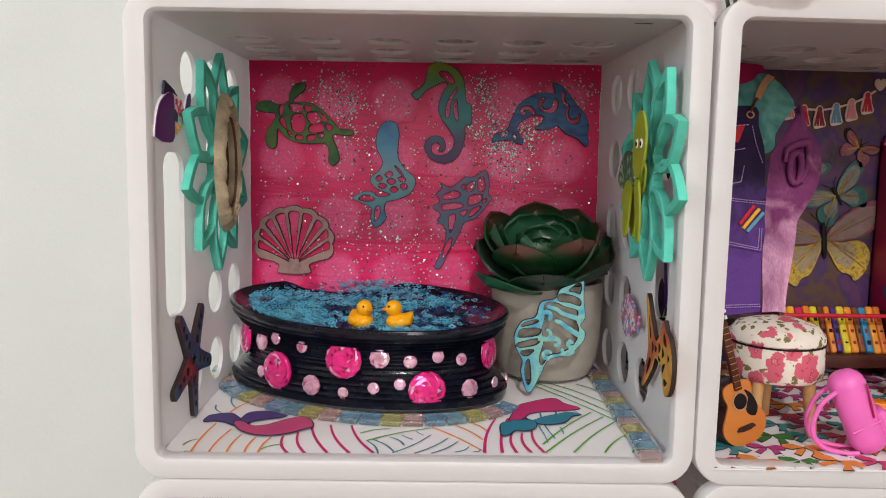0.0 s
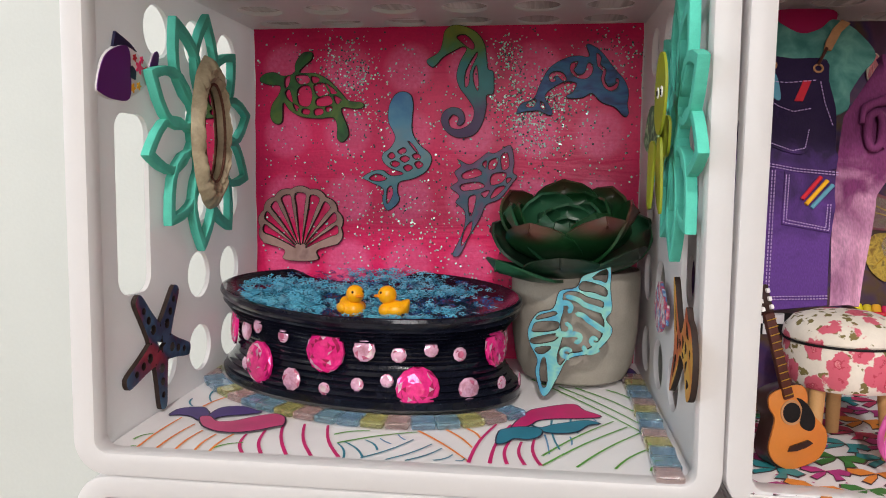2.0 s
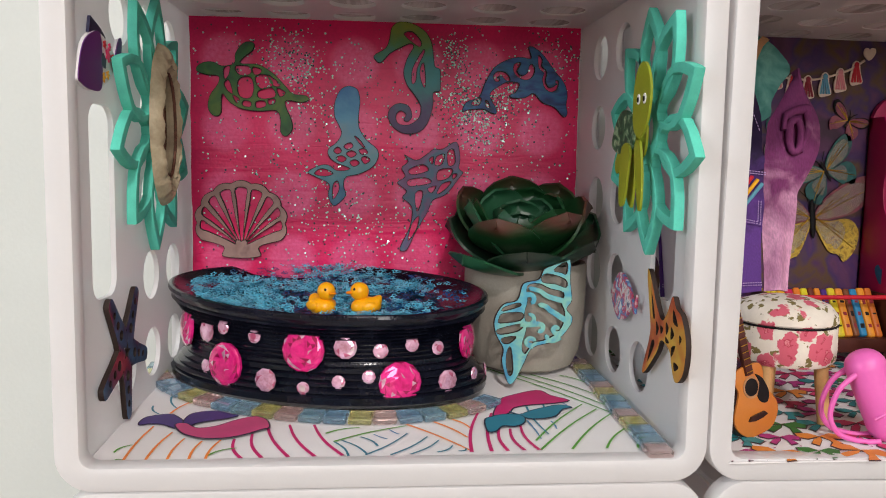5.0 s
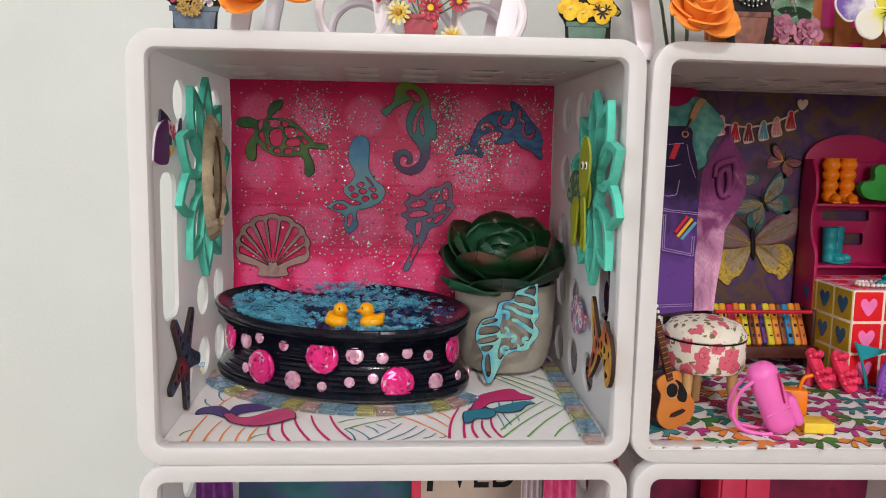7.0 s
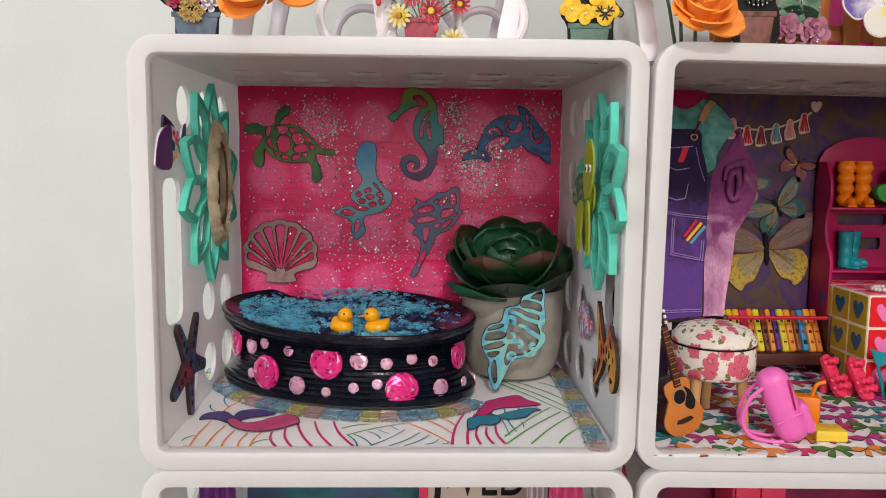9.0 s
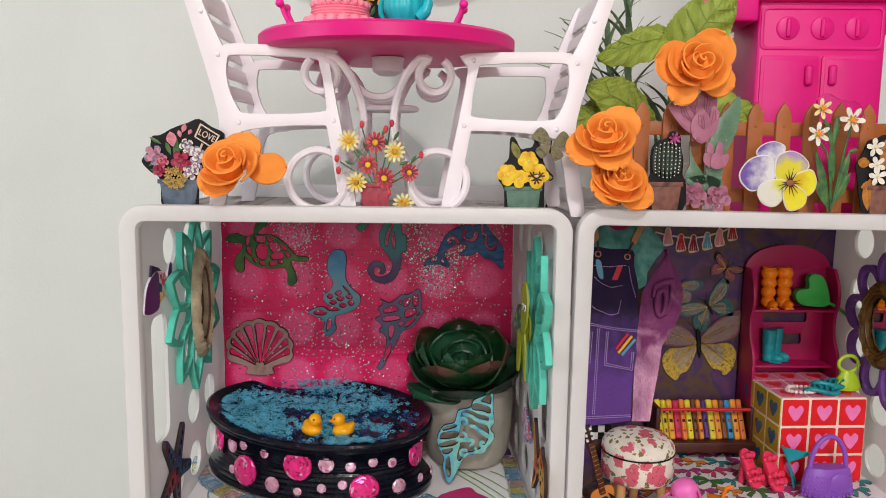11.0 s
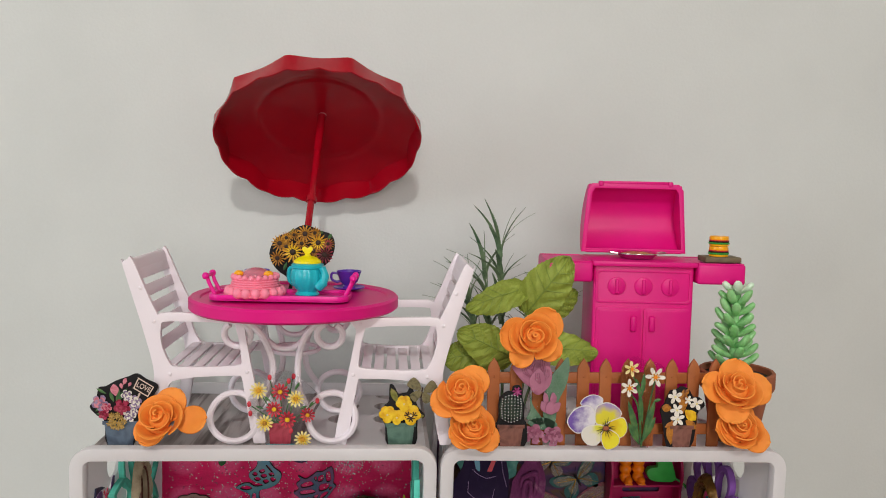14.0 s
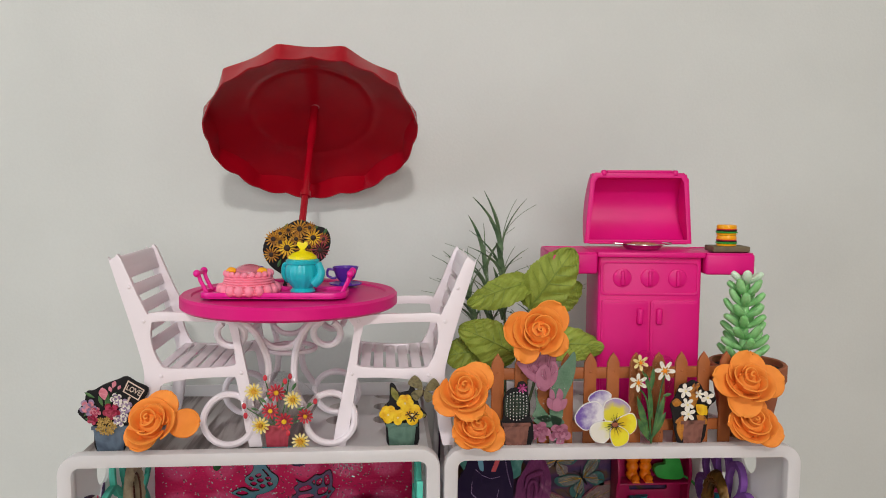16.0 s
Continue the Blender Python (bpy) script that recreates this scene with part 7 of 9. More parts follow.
# ---- roof deck ----
def wood_print(name):
    m = mat(name, (0.62, 0.58, 0.56), 0.6, var=0.05, scale=40, through_light=0.5)
    nt = m.node_tree
    b = nt.nodes["Principled BSDF"]
    co = nt.nodes.new("ShaderNodeTexCoord")
    mp = nt.nodes.new("ShaderNodeMapping")
    mp.inputs["Rotation"].default_value[2] = radians(-12)
    mp.inputs["Scale"].default_value = (150, 9, 1)
    nt.links.new(co.outputs["Object"], mp.inputs["Vector"])
    n = nt.nodes.new("ShaderNodeTexNoise")
    n.inputs["Scale"].default_value, n.inputs["Detail"].default_value, n.inputs["Distortion"].default_value = 1.0, 6, 0.6
    nt.links.new(mp.outputs[0], n.inputs["Vector"])
    ramp = nt.nodes.new("ShaderNodeValToRGB")
    e = ramp.color_ramp.elements
    e[0].position, e[0].color = 0.34, (0.16, 0.13, 0.125, 1)
    e[1].position, e[1].color = 0.52, (0.72, 0.69, 0.68, 1)
    e2 = e.new(0.44)
    e2.color = (0.42, 0.37, 0.36, 1)
    nt.links.new(n.outputs["Fac"], ramp.inputs["Fac"])
    nt.links.new(ramp.outputs["Color"], b.inputs["Base Color"])
    return m


M["deckwood"] = wood_print("whitewashed_wood_print")
for x0 in (X1, X2):
    solid("deck_paper", box(W - 0.016, 0.196, 0.0008, x0 + W / 2, Y0 + 0.107, DECK - 0.0006), M["deckwood"], "whitewashed wood-grain paper lining the crate roof", "paper", group="deck papers", smooth=False).matrix_basis = pose(0, 0, 0, 0, SAG)

# patio table
TX, TY = 0.0263, 0.4828
table = thing("patio_table", "round hot pink toy table on curled white legs", "table", (TX, TY, deck_z(TX)))
RAISE = Matrix.Translation((0, 0, 0.003))
part("tabletop", lathe([(0, 0.1085), (0.084, 0.1085), (0.090, 0.1095), (0.0925, 0.1115), (0.0925, 0.1195), (0.0905, 0.1215), (0.083, 0.1208), (0.082, 0.1192), (0.0, 0.1190)], 72, m=RAISE), M["pink"], table, "hot pink round top with a raised rim")
part("hub", lathe([(0, 0.108), (0.012, 0.108), (0.011, 0.098), (0.006, 0.095), (0, 0.095)], 24, m=RAISE), M["whiteplastic"], table)


def scroll(cx, cz, r, a0, a1, n=18):
    return [(cx + r * math.cos(radians(a0 + (a1 - a0) * k / n)), cz + r * math.sin(radians(a0 + (a1 - a0) * k / n))) for k in range(n + 1)]


for fy in (-0.044, 0.044):
    for s in (-1, 1):
        line = scroll(0.0390, 0.0950, 0.0110, 60, -250) + [(0.0290, 0.1060), (0.0190, 0.0950), (0.0125, 0.0780), (0.0105, 0.0620), (0.0125, 0.0460), (0.0200, 0.0330)] + scroll(0.0415, 0.0232, 0.0203, 160, -200, 26)
        line = smooth_loop(line, 2, False)
        part("leg", tube([(s * q - 0.005, fy * (1 - 0.35 * max(0, 1 - abs(z - 0.065) / 0.04)), z) for q, z in line], 0.0029, 8), M["whiteplastic"], table, "curled white plastic leg")
    part("arch", tube(smooth_loop([(-0.0200, fy * 0.72, 0.0880), (-0.011, fy * 0.70, 0.0815), (0.001, fy * 0.70, 0.0815), (0.0100, fy * 0.72, 0.0880)], 4, False), 0.0026, 8), M["whiteplastic"], table)
part("brace", tube([(0.021 * math.cos(t), 0.021 * math.sin(t), 0.074) for t in (2 * math.pi * k / 32 for k in range(32))], 0.0022, 8, True), M["whiteplastic"], table)


# garden chairs
def garden_chair(loc, rz, mirror):
    c = thing("garden_chair", "white slatted plastic toy garden armchair", "chair", loc, rz, group="chairs at the patio table")
    outline = [(-.0335, .0905), (-.0335, .0945), (-.0300, .0970), (-.0255, .0960), (-.0075, .054), (.002, .0525), (.066, .0505), (.0680, .044), (.0660, .038), (.072, .004), (.084, -.0605), (.0735, -.0605),
               (.0645, -.008), (.057, -.0015), (.012, -.0045), (.001, -.015), (-.008, -.0605), (-.018, -.0605), (-.010, -.010), (-.0125, .018)]
    hole = [(-.003, .041), (.004, .0450), (.052, .0435), (.0590, .038), (.063, .014), (.058, .0075), (.012, .0060), (.003, .0105), (-.003, .026)]
    s = -1 if mirror else 1
    for y in (0.0, 0.098):
        lp = [[(s * u, z) for u, z in smooth_loop(q, 3)] for q in (outline, hole)]
        frame_bm = plate(lp, 0.0052, Matrix.Translation((0, y, 0.0605)) @ UPRIGHT, 0.0012)
        for v in frame_bm.verts:
            v.co.z = max(v.co.z, 0.0003)
        part("side_frame", frame_bm, M["whiteplastic"], c)
    for k in range(6):
        u = 0.003 + k * 0.0108
        part("seat_slat", box(0.0082, 0.0925, 0.0022, s * u, 0.0464, 0.0605 + 0.0030 + 0.0012 * abs(k - 2.5), 0.0006), M["whiteplastic"], c)
    for k in range(5):
        t = (k + 0.5) / 5
        u, z = -0.0060 - 0.0215 * t, 0.014 + 0.077 * t
        lean = Matrix.Translation((s * u, 0.0464, 0.0605 + z)) @ Matrix.Rotation(-s * radians(17), 4, "Y")
        part("back_slat", box(0.0022, 0.0925, 0.0105, 0, 0, 0, 0.0006, m=lean), M["whiteplastic"], c)
    lean = Matrix.Translation((s * -0.0295, 0.0464, 0.0605 + 0.0905)) @ Matrix.Rotation(-s * radians(17), 4, "Y")
    part("top_rail", box(0.0060, 0.0975, 0.0130, 0, 0, 0, 0.0026, 3, m=lean), M["whiteplastic"], c)
    for u, z in ((-.0195, .073), (-.009, .045), (.062, .046), (.068, .002), (.004, .000)):
        part("rivet", ball(0.0017, s * u, -0.0052, 0.0605 + z, 1, 0.5, 1, 8), M["whiteplastic"], c)
    return c


garden_chair((-0.0768, 0.4426, deck_z(-0.0768)), 0, False)
garden_chair((0.1486, 0.4440, deck_z(0.1486)), 0, True)

# parasol
hub, axis = Vector((0.0344, 0.6140, 0.5746)), Vector((-0.050, 0.604, 0.793)).normalized()
par = thing("parasol", "red scalloped plastic toy parasol tilted against the wall", "parasol", tuple(hub))
par.matrix_basis = Matrix.Translation(hub) @ axis.to_track_quat("Z", "Y").to_matrix().to_4x4()


def rib_sag(u):
    """0 at a rib's tip, 1 midway between two."""
    return math.sin(math.pi * ((u * 11 + 0.75) % 1.0))


def canopy_pt(u, v):
    a, sag = 2 * math.pi * u, rib_sag(u)
    r = 0.1055 * v * (1 - 0.08 * sag * v ** 3)
    return (r * math.cos(a), r * math.sin(a), 0.001 - 0.0175 * v ** 1.8 + 0.0015 * sag * v ** 2 + 0.0009 * math.exp(-((v - 0.6) / 0.035) ** 2))


def skirt_pt(u, v):
    x, y, z = canopy_pt(u, 1.0)
    drop = 0.0180 + 0.0032 * math.sin(math.pi * ((u * 22 + 0.5) % 1.0))
    k = 1 + (0.066 * rib_sag(u) - 0.004) * v
    return (x * k, y * k, z - drop * v)


part("canopy", sheet(canopy_pt, 144, 44, 0.0015), M["red"], par, "smooth glossy red canopy")
part("skirt", sheet(skirt_pt, 192, 3, 0.0015), M["red"], par, "scalloped hanging edge")
back = par.matrix_basis.inverted()
head, foot = Vector((0.0371, 0.6155, 0.5800)), Vector((0.0270, 0.5093, 0.4043))
run = head - foot
part("collar", lathe([(0.0, 0.004), (0.0072, 0.002), (0.0070, -0.003), (0.0042, -0.005), (0, -0.005)], 20, m=back @ Matrix.Translation(head) @ run.to_track_quat("Z", "Y").to_matrix().to_4x4()), M["redpale"], par, "pale worn collar")
part("pole", tube([tuple(back @ head), tuple(back @ (head - run * 0.24))], 0.0042, 14), M["red"], par)
part("pole_lower", tube([tuple(back @ (head - run * 0.24)), tuple(back @ foot)], 0.0034, 14), M["red"], par)
part("ferrule", lathe([(0.0034, 0.003), (0.0052, 0.0025), (0.0052, -0.0025), (0.0034, -0.003)], 16, m=back @ Matrix.Translation(head - run * 0.52) @ run.to_track_quat("Z", "Y").to_matrix().to_4x4()), M["red"], par)
# grill
gr = thing("toy_grill", "hot pink plastic toy barbecue with open lid and side shelves", "barbecue", (0.3430, 0.4699, deck_z(0.3400)), -5)
part("cabinet", box(0.0915, 0.060, 0.158, 0, 0.034, 0.0805, 0.0022, 3), M["pink"], gr)
part("cooktop", box(0.0955, 0.068, 0.0050, 0, 0.033, 0.1600, 0.0016), M["pink"], gr)
part("panel_frame", plate([rounded(-0.0440, 0.1235, 0.0440, 0.1545, 0.004, 4), rounded(-0.0415, 0.1258, 0.0415, 0.1522, 0.003, 4)], 0.0014, Matrix.Translation((0, 0.0044, 0)) @ UPRIGHT, 0.0005), M["pink"], gr)
for s in (-1, 1):
    d = part("door", plate([rounded(s * 0.0219 - 0.0208, 0.004, s * 0.0219 + 0.0208, 0.1195, 0.003, 4)], 0.0020, Matrix.Translation((0, 0.0044, 0)) @ UPRIGHT, 0.0008), M["pink"], gr)
    part("door_panel", plate([rounded(s * 0.0219 - 0.0185, 0.007, s * 0.0219 + 0.0185, 0.1172, 0.002, 4)], 0.0006, Matrix.Translation((0, 0.0026, 0)) @ UPRIGHT, 0.0003), M["pink"], d)
    part("handle", box(0.0058, 0.0045, 0.0150, s * 0.0085, 0.0006, 0.1050, 0.0022, 3), M["pink"], d)
    sh = part("side_shelf", box(0.0430, 0.070, 0.0185, s * 0.0690, 0.033, 0.1522, 0.0022, 3), M["pink"], gr)
    part("shelf_rim", plate([rounded(s * 0.0690 - 0.0210, -0.0005, s * 0.0690 + 0.0210, 0.0655, 0.003, 4), rounded(s * 0.0690 - 0.0185, 0.0020, s * 0.0690 + 0.0185, 0.0630, 0.002, 4)], 0.0012, Matrix.Translation((0, 0, 0.1610)), 0.0004), M["pink"], sh)
for k in (-1, 0, 1):
    kb = lathe([(0, 0.0016), (0.0072, 0.0015), (0.0082, 0.0010), (0.0085, 0)], 28)
    kb.transform(Matrix.Translation((k * 0.0245, 0.0042, 0.1390)) @ Matrix.Rotation(radians(90), 4, "X"))
    kn = part("knob", kb, M["pink"], gr)
    part("grip", box(0.0034, 0.0030, 0.0135, k * 0.0245, 0.0020, 0.1390, 0.0013, 3), M["pink"], kn)

# hood: a hollow shell behind a rounded frame
LID_Z, LID_H, LID_Y = 0.1665, 0.0650, 0.0530


def lid_half(v):
    """Half the hood's width at a height from 0 to 1."""
    return 0.0498 - 0.0050 * v


lid = sheet(lambda u, v: ((u - 0.5) * 2 * (lid_half(v) - 0.0015), LID_Y + 0.001 + 0.026 * max(0.0, math.sin(math.pi * (0.04 + 0.92 * v))) ** 0.6, LID_Z + LID_H * v), 12, 24, 0.0022)
lidp = part("lid", lid, M["pink"], gr, "raised hood, open to the front")
for s in (-1, 1):
    pr = [(LID_Y, LID_Z)] + [(LID_Y + 0.001 + 0.026 * max(0.0, math.sin(math.pi * (0.04 + 0.92 * v))) ** 0.6, LID_Z + LID_H * v) for v in (k / 14 for k in range(15))] + [(LID_Y, LID_Z + LID_H)]
    q = plate([pr], 0.0022, ON_LEFT)
    for v in q.verts:
        v.co.x = v.co.x - 0.0011 + s * (lid_half((v.co.z - LID_Z) / LID_H) - 0.0011)
    part("lid_side", q, M["pink"], lidp)
rim = [(-lid_half(0) - .001, LID_Z - .0005), (lid_half(0) + .001, LID_Z - .0005), (lid_half(.9) + .001, LID_Z + LID_H * .93), (lid_half(1) - .003, LID_Z + LID_H + .0015), (-lid_half(1) + .003, LID_Z + LID_H + .0015), (-lid_half(.9) - .001, LID_Z + LID_H * .93)]
hollow = [(-lid_half(0) + .0035, LID_Z + .0035), (lid_half(0) - .0035, LID_Z + .0035), (lid_half(.9) - .0038, LID_Z + LID_H * .88), (lid_half(1) - .006, LID_Z + LID_H - .0035), (-lid_half(1) + .006, LID_Z + LID_H - .0035), (-lid_half(.9) + .0038, LID_Z + LID_H * .88)]
part("lid_frame", plate([rim, hollow], 0.0034, Matrix.Translation((0, LID_Y + 0.0012, 0)) @ UPRIGHT, 0.0011), M["pink"], lidp, "rounded frame of the hood")
part("lid_lip", box(0.062, 0.0050, 0.0028, 0, LID_Y, LID_Z + LID_H + 0.0025, 0.0011), M["pink"], lidp)
for s in (-1, 1):
    part("lid_ear", box(0.0050, 0.0060, 0.0055, s * 0.0335, LID_Y, LID_Z + LID_H + 0.0012, 0.0016, 3), M["pink"], lidp)
part("hinge", bar((-0.046, LID_Y - 0.0020, LID_Z + 0.0005), (0.046, LID_Y - 0.0020, LID_Z + 0.0005), 0.0014), M["pink"], lidp)


# ---- tea things on the table ----
TT = deck_z(TX) + 0.1228
M["tray"] = mat("tray_pink_plastic", hexc("e81c96"), 0.3, var=0.03, scale=60)
M["lilac"] = mat("violet_cup_plastic", hexc("5c30a8"), 0.3, var=0.05, scale=80)
M["aqua"] = mat("aqua_plastic", hexc("18b8c4"), 0.3, var=0.05, scale=80)
M["lemon"] = mat("lemon_plastic", hexc("f0e000"), 0.35, var=0.04, scale=80)
M["icing"] = mat("pink_icing", hexc("f890a8"), 0.5, var=0.04, scale=120)
M["jelly"] = mat("pink_jelly", hexc("f4a0b4"), 0.08, var=0.1, scale=90, transmission=0.6, coat=0.4)
tray = thing("serving_tray", "hot pink plastic tray with two raised handles", "tray", (0.0170, 0.4607, TT + 0.0012), -3)
outer = rounded(-0.0600, -0.0225, 0.0600, 0.0225, 0.012, 6)
inner = rounded(-0.0560, -0.0185, 0.0560, 0.0185, 0.009, 6)
part("tray_base", plate([outer], 0.0022, None, 0.0007), M["tray"], tray)
part("tray_rim", plate([outer, inner], 0.0050, None, 0.0009), M["tray"], tray)
for s in (-1, 1):
    for y in (-0.0085, 0.0085):
        part("handle_post", tube([(s * 0.0560, y, 0.0035), (s * 0.0610, y, 0.0135), (s * 0.0625, y, 0.0185)], 0.0017, 8), M["tray"], tray)
        part("handle_knob", ball(0.0031, s * 0.0632, y * 1.25, 0.0195, seg=12), M["tray"], tray)
    part("handle_bar", bar((s * 0.0630, -0.0085, 0.0192), (s * 0.0630, 0.0085, 0.0192), 0.0017), M["tray"], tray)
cake = thing("toy_cake", "pink ruffled toy cake with jelly dome and yellow blobs", "cake", (-0.0056, 0.4596, TT + 0.0036))
cp = [(0, 0)]
for k in range(8):
    z = 0.0005 + k * 0.0020
    r = 0.0245 - 0.0005 * k - (0.0016 if k > 2 else 0)
    cp += [(r - 0.0006, z), (r + 0.0004, z + 0.0010), (r - 0.0006, z + 0.0019)]
cp += [(0.0175, 0.0168), (0, 0.0170)]
part("cake_body", lathe(cp, 44), M["icing"], cake)
for k in range(18):
    a = 2 * math.pi * k / 18
    part("ruffle", ball(0.0046, 0.0228 * math.cos(a), 0.0228 * math.sin(a), 0.0040, 0.9, 0.9, 1.0, 10), M["icing"], cake)
for k in range(20):
    a = 2 * math.pi * k / 20
    part("piped_dot", ball(0.0026, 0.0185 * math.cos(a), 0.0185 * math.sin(a), 0.0168, seg=8), M["icing"], cake)
part("jelly", ball(0.0110, 0.0005, 0, 0.0165, 1.15, 1.1, 0.72, 20), M["jelly"], cake, "glossy clear pink dome")
for x, y in ((-0.0130, -0.006), (0.0125, -0.008), (-0.004, 0.012)):
    part("fruit", ball(0.0038, x, y, 0.0195, 1.1, 0.9, 0.75, 10), M["duck"], cake, "yellow fruit blob")
tp = thing("teapot", "ribbed aqua toy teapot with a yellow lid", "teapot", (0.0391, 0.4604, TT + 0.0036))
pot_prof = [(0, 0), (0.0098, 0.0003), (0.0108, 0.0015), (0.0085, 0.0040), (0.0098, 0.0062), (0.0136, 0.0110), (0.0145, 0.0165), (0.0138, 0.0215), (0.0128, 0.0240), (0.0138, 0.0250), (0.0140, 0.0275), (0.0118, 0.0288), (0, 0.0288)]
tb = lathe(pot_prof, 60)
for v in tb.verts:
    if 0.005 < v.co.z < 0.0235:
        a = math.atan2(v.co.y, v.co.x)
        k = 1 + 0.035 * math.cos(14 * a)
        v.co.x, v.co.y = v.co.x * k, v.co.y * k
part("pot_body", tb, M["aqua"], tp)
part("lid", lathe([(0.0120, 0.0288), (0.0118, 0.0305), (0.0080, 0.0335), (0.0030, 0.0350), (0.0022, 0.0362), (0, 0.0364)], 36), M["lemon"], tp, "yellow lid")
part("lid_heart", plate([[(a * .0007, b * .00055 + .0395) for a, b in HEART]], 0.0030, Matrix.Translation((0, 0.0015, 0)) @ UPRIGHT, 0.0008), M["lemon"], tp)
part("spout", tube(smooth_loop([(0.0100, -0.0090, 0.0085), (0.0145, -0.0105, 0.0130), (0.0160, -0.0100, 0.0190), (0.0135, -0.0095, 0.0260)], 5, False), [0.0042] * 6 + [0.0036] * 5 + [0.0030] * 5, 12), M["aqua"], tp)
part("pot_handle", tube(smooth_loop([(-0.0120, 0.006, 0.0240), (-0.0165, 0.009, 0.0220), (-0.0170, 0.010, 0.0130), (-0.0125, 0.007, 0.0085)], 5, False), 0.0019, 8), M["aqua"], tp)


def teacup(x, y, rz):
    c = thing("teacup", "violet plastic toy teacup on a saucer", "teacup", (x, y, TT), rz, group="teacups on the table")
    part("saucer", lathe([(0, 0.0004), (0.0080, 0.0004), (0.0150, 0.0026), (0.0150, 0.0036), (0.0078, 0.0018), (0, 0.0018)], 36), M["lilac"], c)
    part("cup", lathe([(0, 0.0020), (0.0058, 0.0020), (0.0060, 0.0035), (0.0048, 0.0048), (0.0085, 0.0085), (0.0112, 0.0165), (0.0120, 0.0185), (0.0112, 0.0186), (0.0100, 0.0160), (0.0072, 0.0088), (0, 0.0072)], 36), M["lilac"], c)
    part("cup_handle", tube(smooth_loop([(-0.0105, 0, 0.0158), (-0.0160, 0, 0.0160), (-0.0165, 0, 0.0105), (-0.0120, 0, 0.0080), (-0.0085, 0, 0.0085)], 5, False), 0.0012, 8), M["lilac"], c)
    return c


teacup(0.0719, 0.5221, 0)
teacup(-0.0149, 0.5230, 10)


# ---- card and resin flowers ----
def bloom_mesh(n, r, wide, cx, cz, y, turn=0.0, r0=0.16, lift=0.0007):
    """One moulded flower head facing the viewer: n petals, creased between, narrow or wide."""
    bm = bmesh.new()
    per = 8
    m = n * per
    power = 0.22 + (1 - wide) * 1.4
    rows = []
    for f in (0.0, 0.35, 0.7, 0.9, 1.0):
        row = []
        for k in range(m):
            a = turn + 2 * math.pi * k / m
            c = abs(math.cos(n * (a - turn) / 2)) ** power
            q = r * (r0 + (max(r0 + 0.12, 0.30 * wide + (1 - 0.30 * wide) * c) - r0) * f)
            row.append(bm.verts.new((cx + q * math.cos(a), y - lift * (c * f * 1.2 - 0.35 * (k // per % 2) * f), cz + q * math.sin(a))))
        rows.append(row)
    for p, q in zip(rows, rows[1:]):
        for k in range(m):
            j = (k + 1) % m
            bm.faces.new((p[k], p[j], q[j], q[k]))
    bm.faces.new(list(reversed(rows[0])))
    return bm


def bloom(parent, cx, cz, r, pet, mid, n=8, y=-0.0012, wide=0.75, inner=None, frac=0.55, eye=0.28):
    turn = random.Random(int(cx * 1e5 + cz * 1e6)).uniform(0, 1)
    f = part("bloom", bloom_mesh(n, r, wide, cx, cz, y, turn), pet, parent, smooth=False)
    if inner:
        part("inner_petals", bloom_mesh(n, r * frac, wide * 0.8, cx, cz, y - 0.0007, turn + 0.1), inner, f, smooth=False)
    part("bloom_centre", lathe([(r * eye, 0), (r * eye * .8, 0.0005), (0, 0.0008)], 12, m=Matrix.Translation((cx, y - 0.0013, cz)) @ Matrix.Rotation(radians(90), 4, "X")), mid, f)
    return f


def rose_bloom(parent, cx, cz, r, dark, light):
    """A printed rose: rounded petals in three closing rings."""
    f = part("bloom", bloom_mesh(5, r, 0.95, cx, cz, -0.0010, cx * 900), dark, parent, smooth=False)
    part("middle_petals", bloom_mesh(4, r * 0.76, 0.95, cx, cz + r * .05, -0.0017, cz * 900), light, f, smooth=False)
    part("inner_petals", bloom_mesh(3, r * 0.50, 0.95, cx, cz + r * .08, -0.0024, cx * 500 + 1), dark, f, smooth=False)
    part("bloom_centre", bloom_mesh(3, r * 0.27, 0.9, cx, cz + r * .1, -0.0030, 2), light, f, smooth=False)
    return f


def card_pot(parent, cx, z0, z1, w0, w1, material, y=-0.0008):
    part("flower_pot", plate([[(cx - w0 / 2, z0), (cx + w0 / 2, z0), (cx + w1 / 2, z1), (cx - w1 / 2, z1)]], 0.0010, Matrix.Translation((0, y + 0.0010, 0)) @ UPRIGHT, 0.0002), material, parent)
    part("pot_rim", plate([[(cx - w1 * .54, z1 - .003), (cx + w1 * .54, z1 - .003), (cx + w1 * .54, z1), (cx - w1 * .54, z1)]], 0.0014, Matrix.Translation((0, y + 0.0010, 0)) @ UPRIGHT, 0.0002), material, parent)


def backer(parent, pts, material=None, name="card", thick=0.0014, steps=3):
    return part(name, plate([mm(smooth_loop(pts, steps))], thick, Matrix.Translation((0, thick, 0)) @ UPRIGHT, 0.0002), material or M["black"], parent)


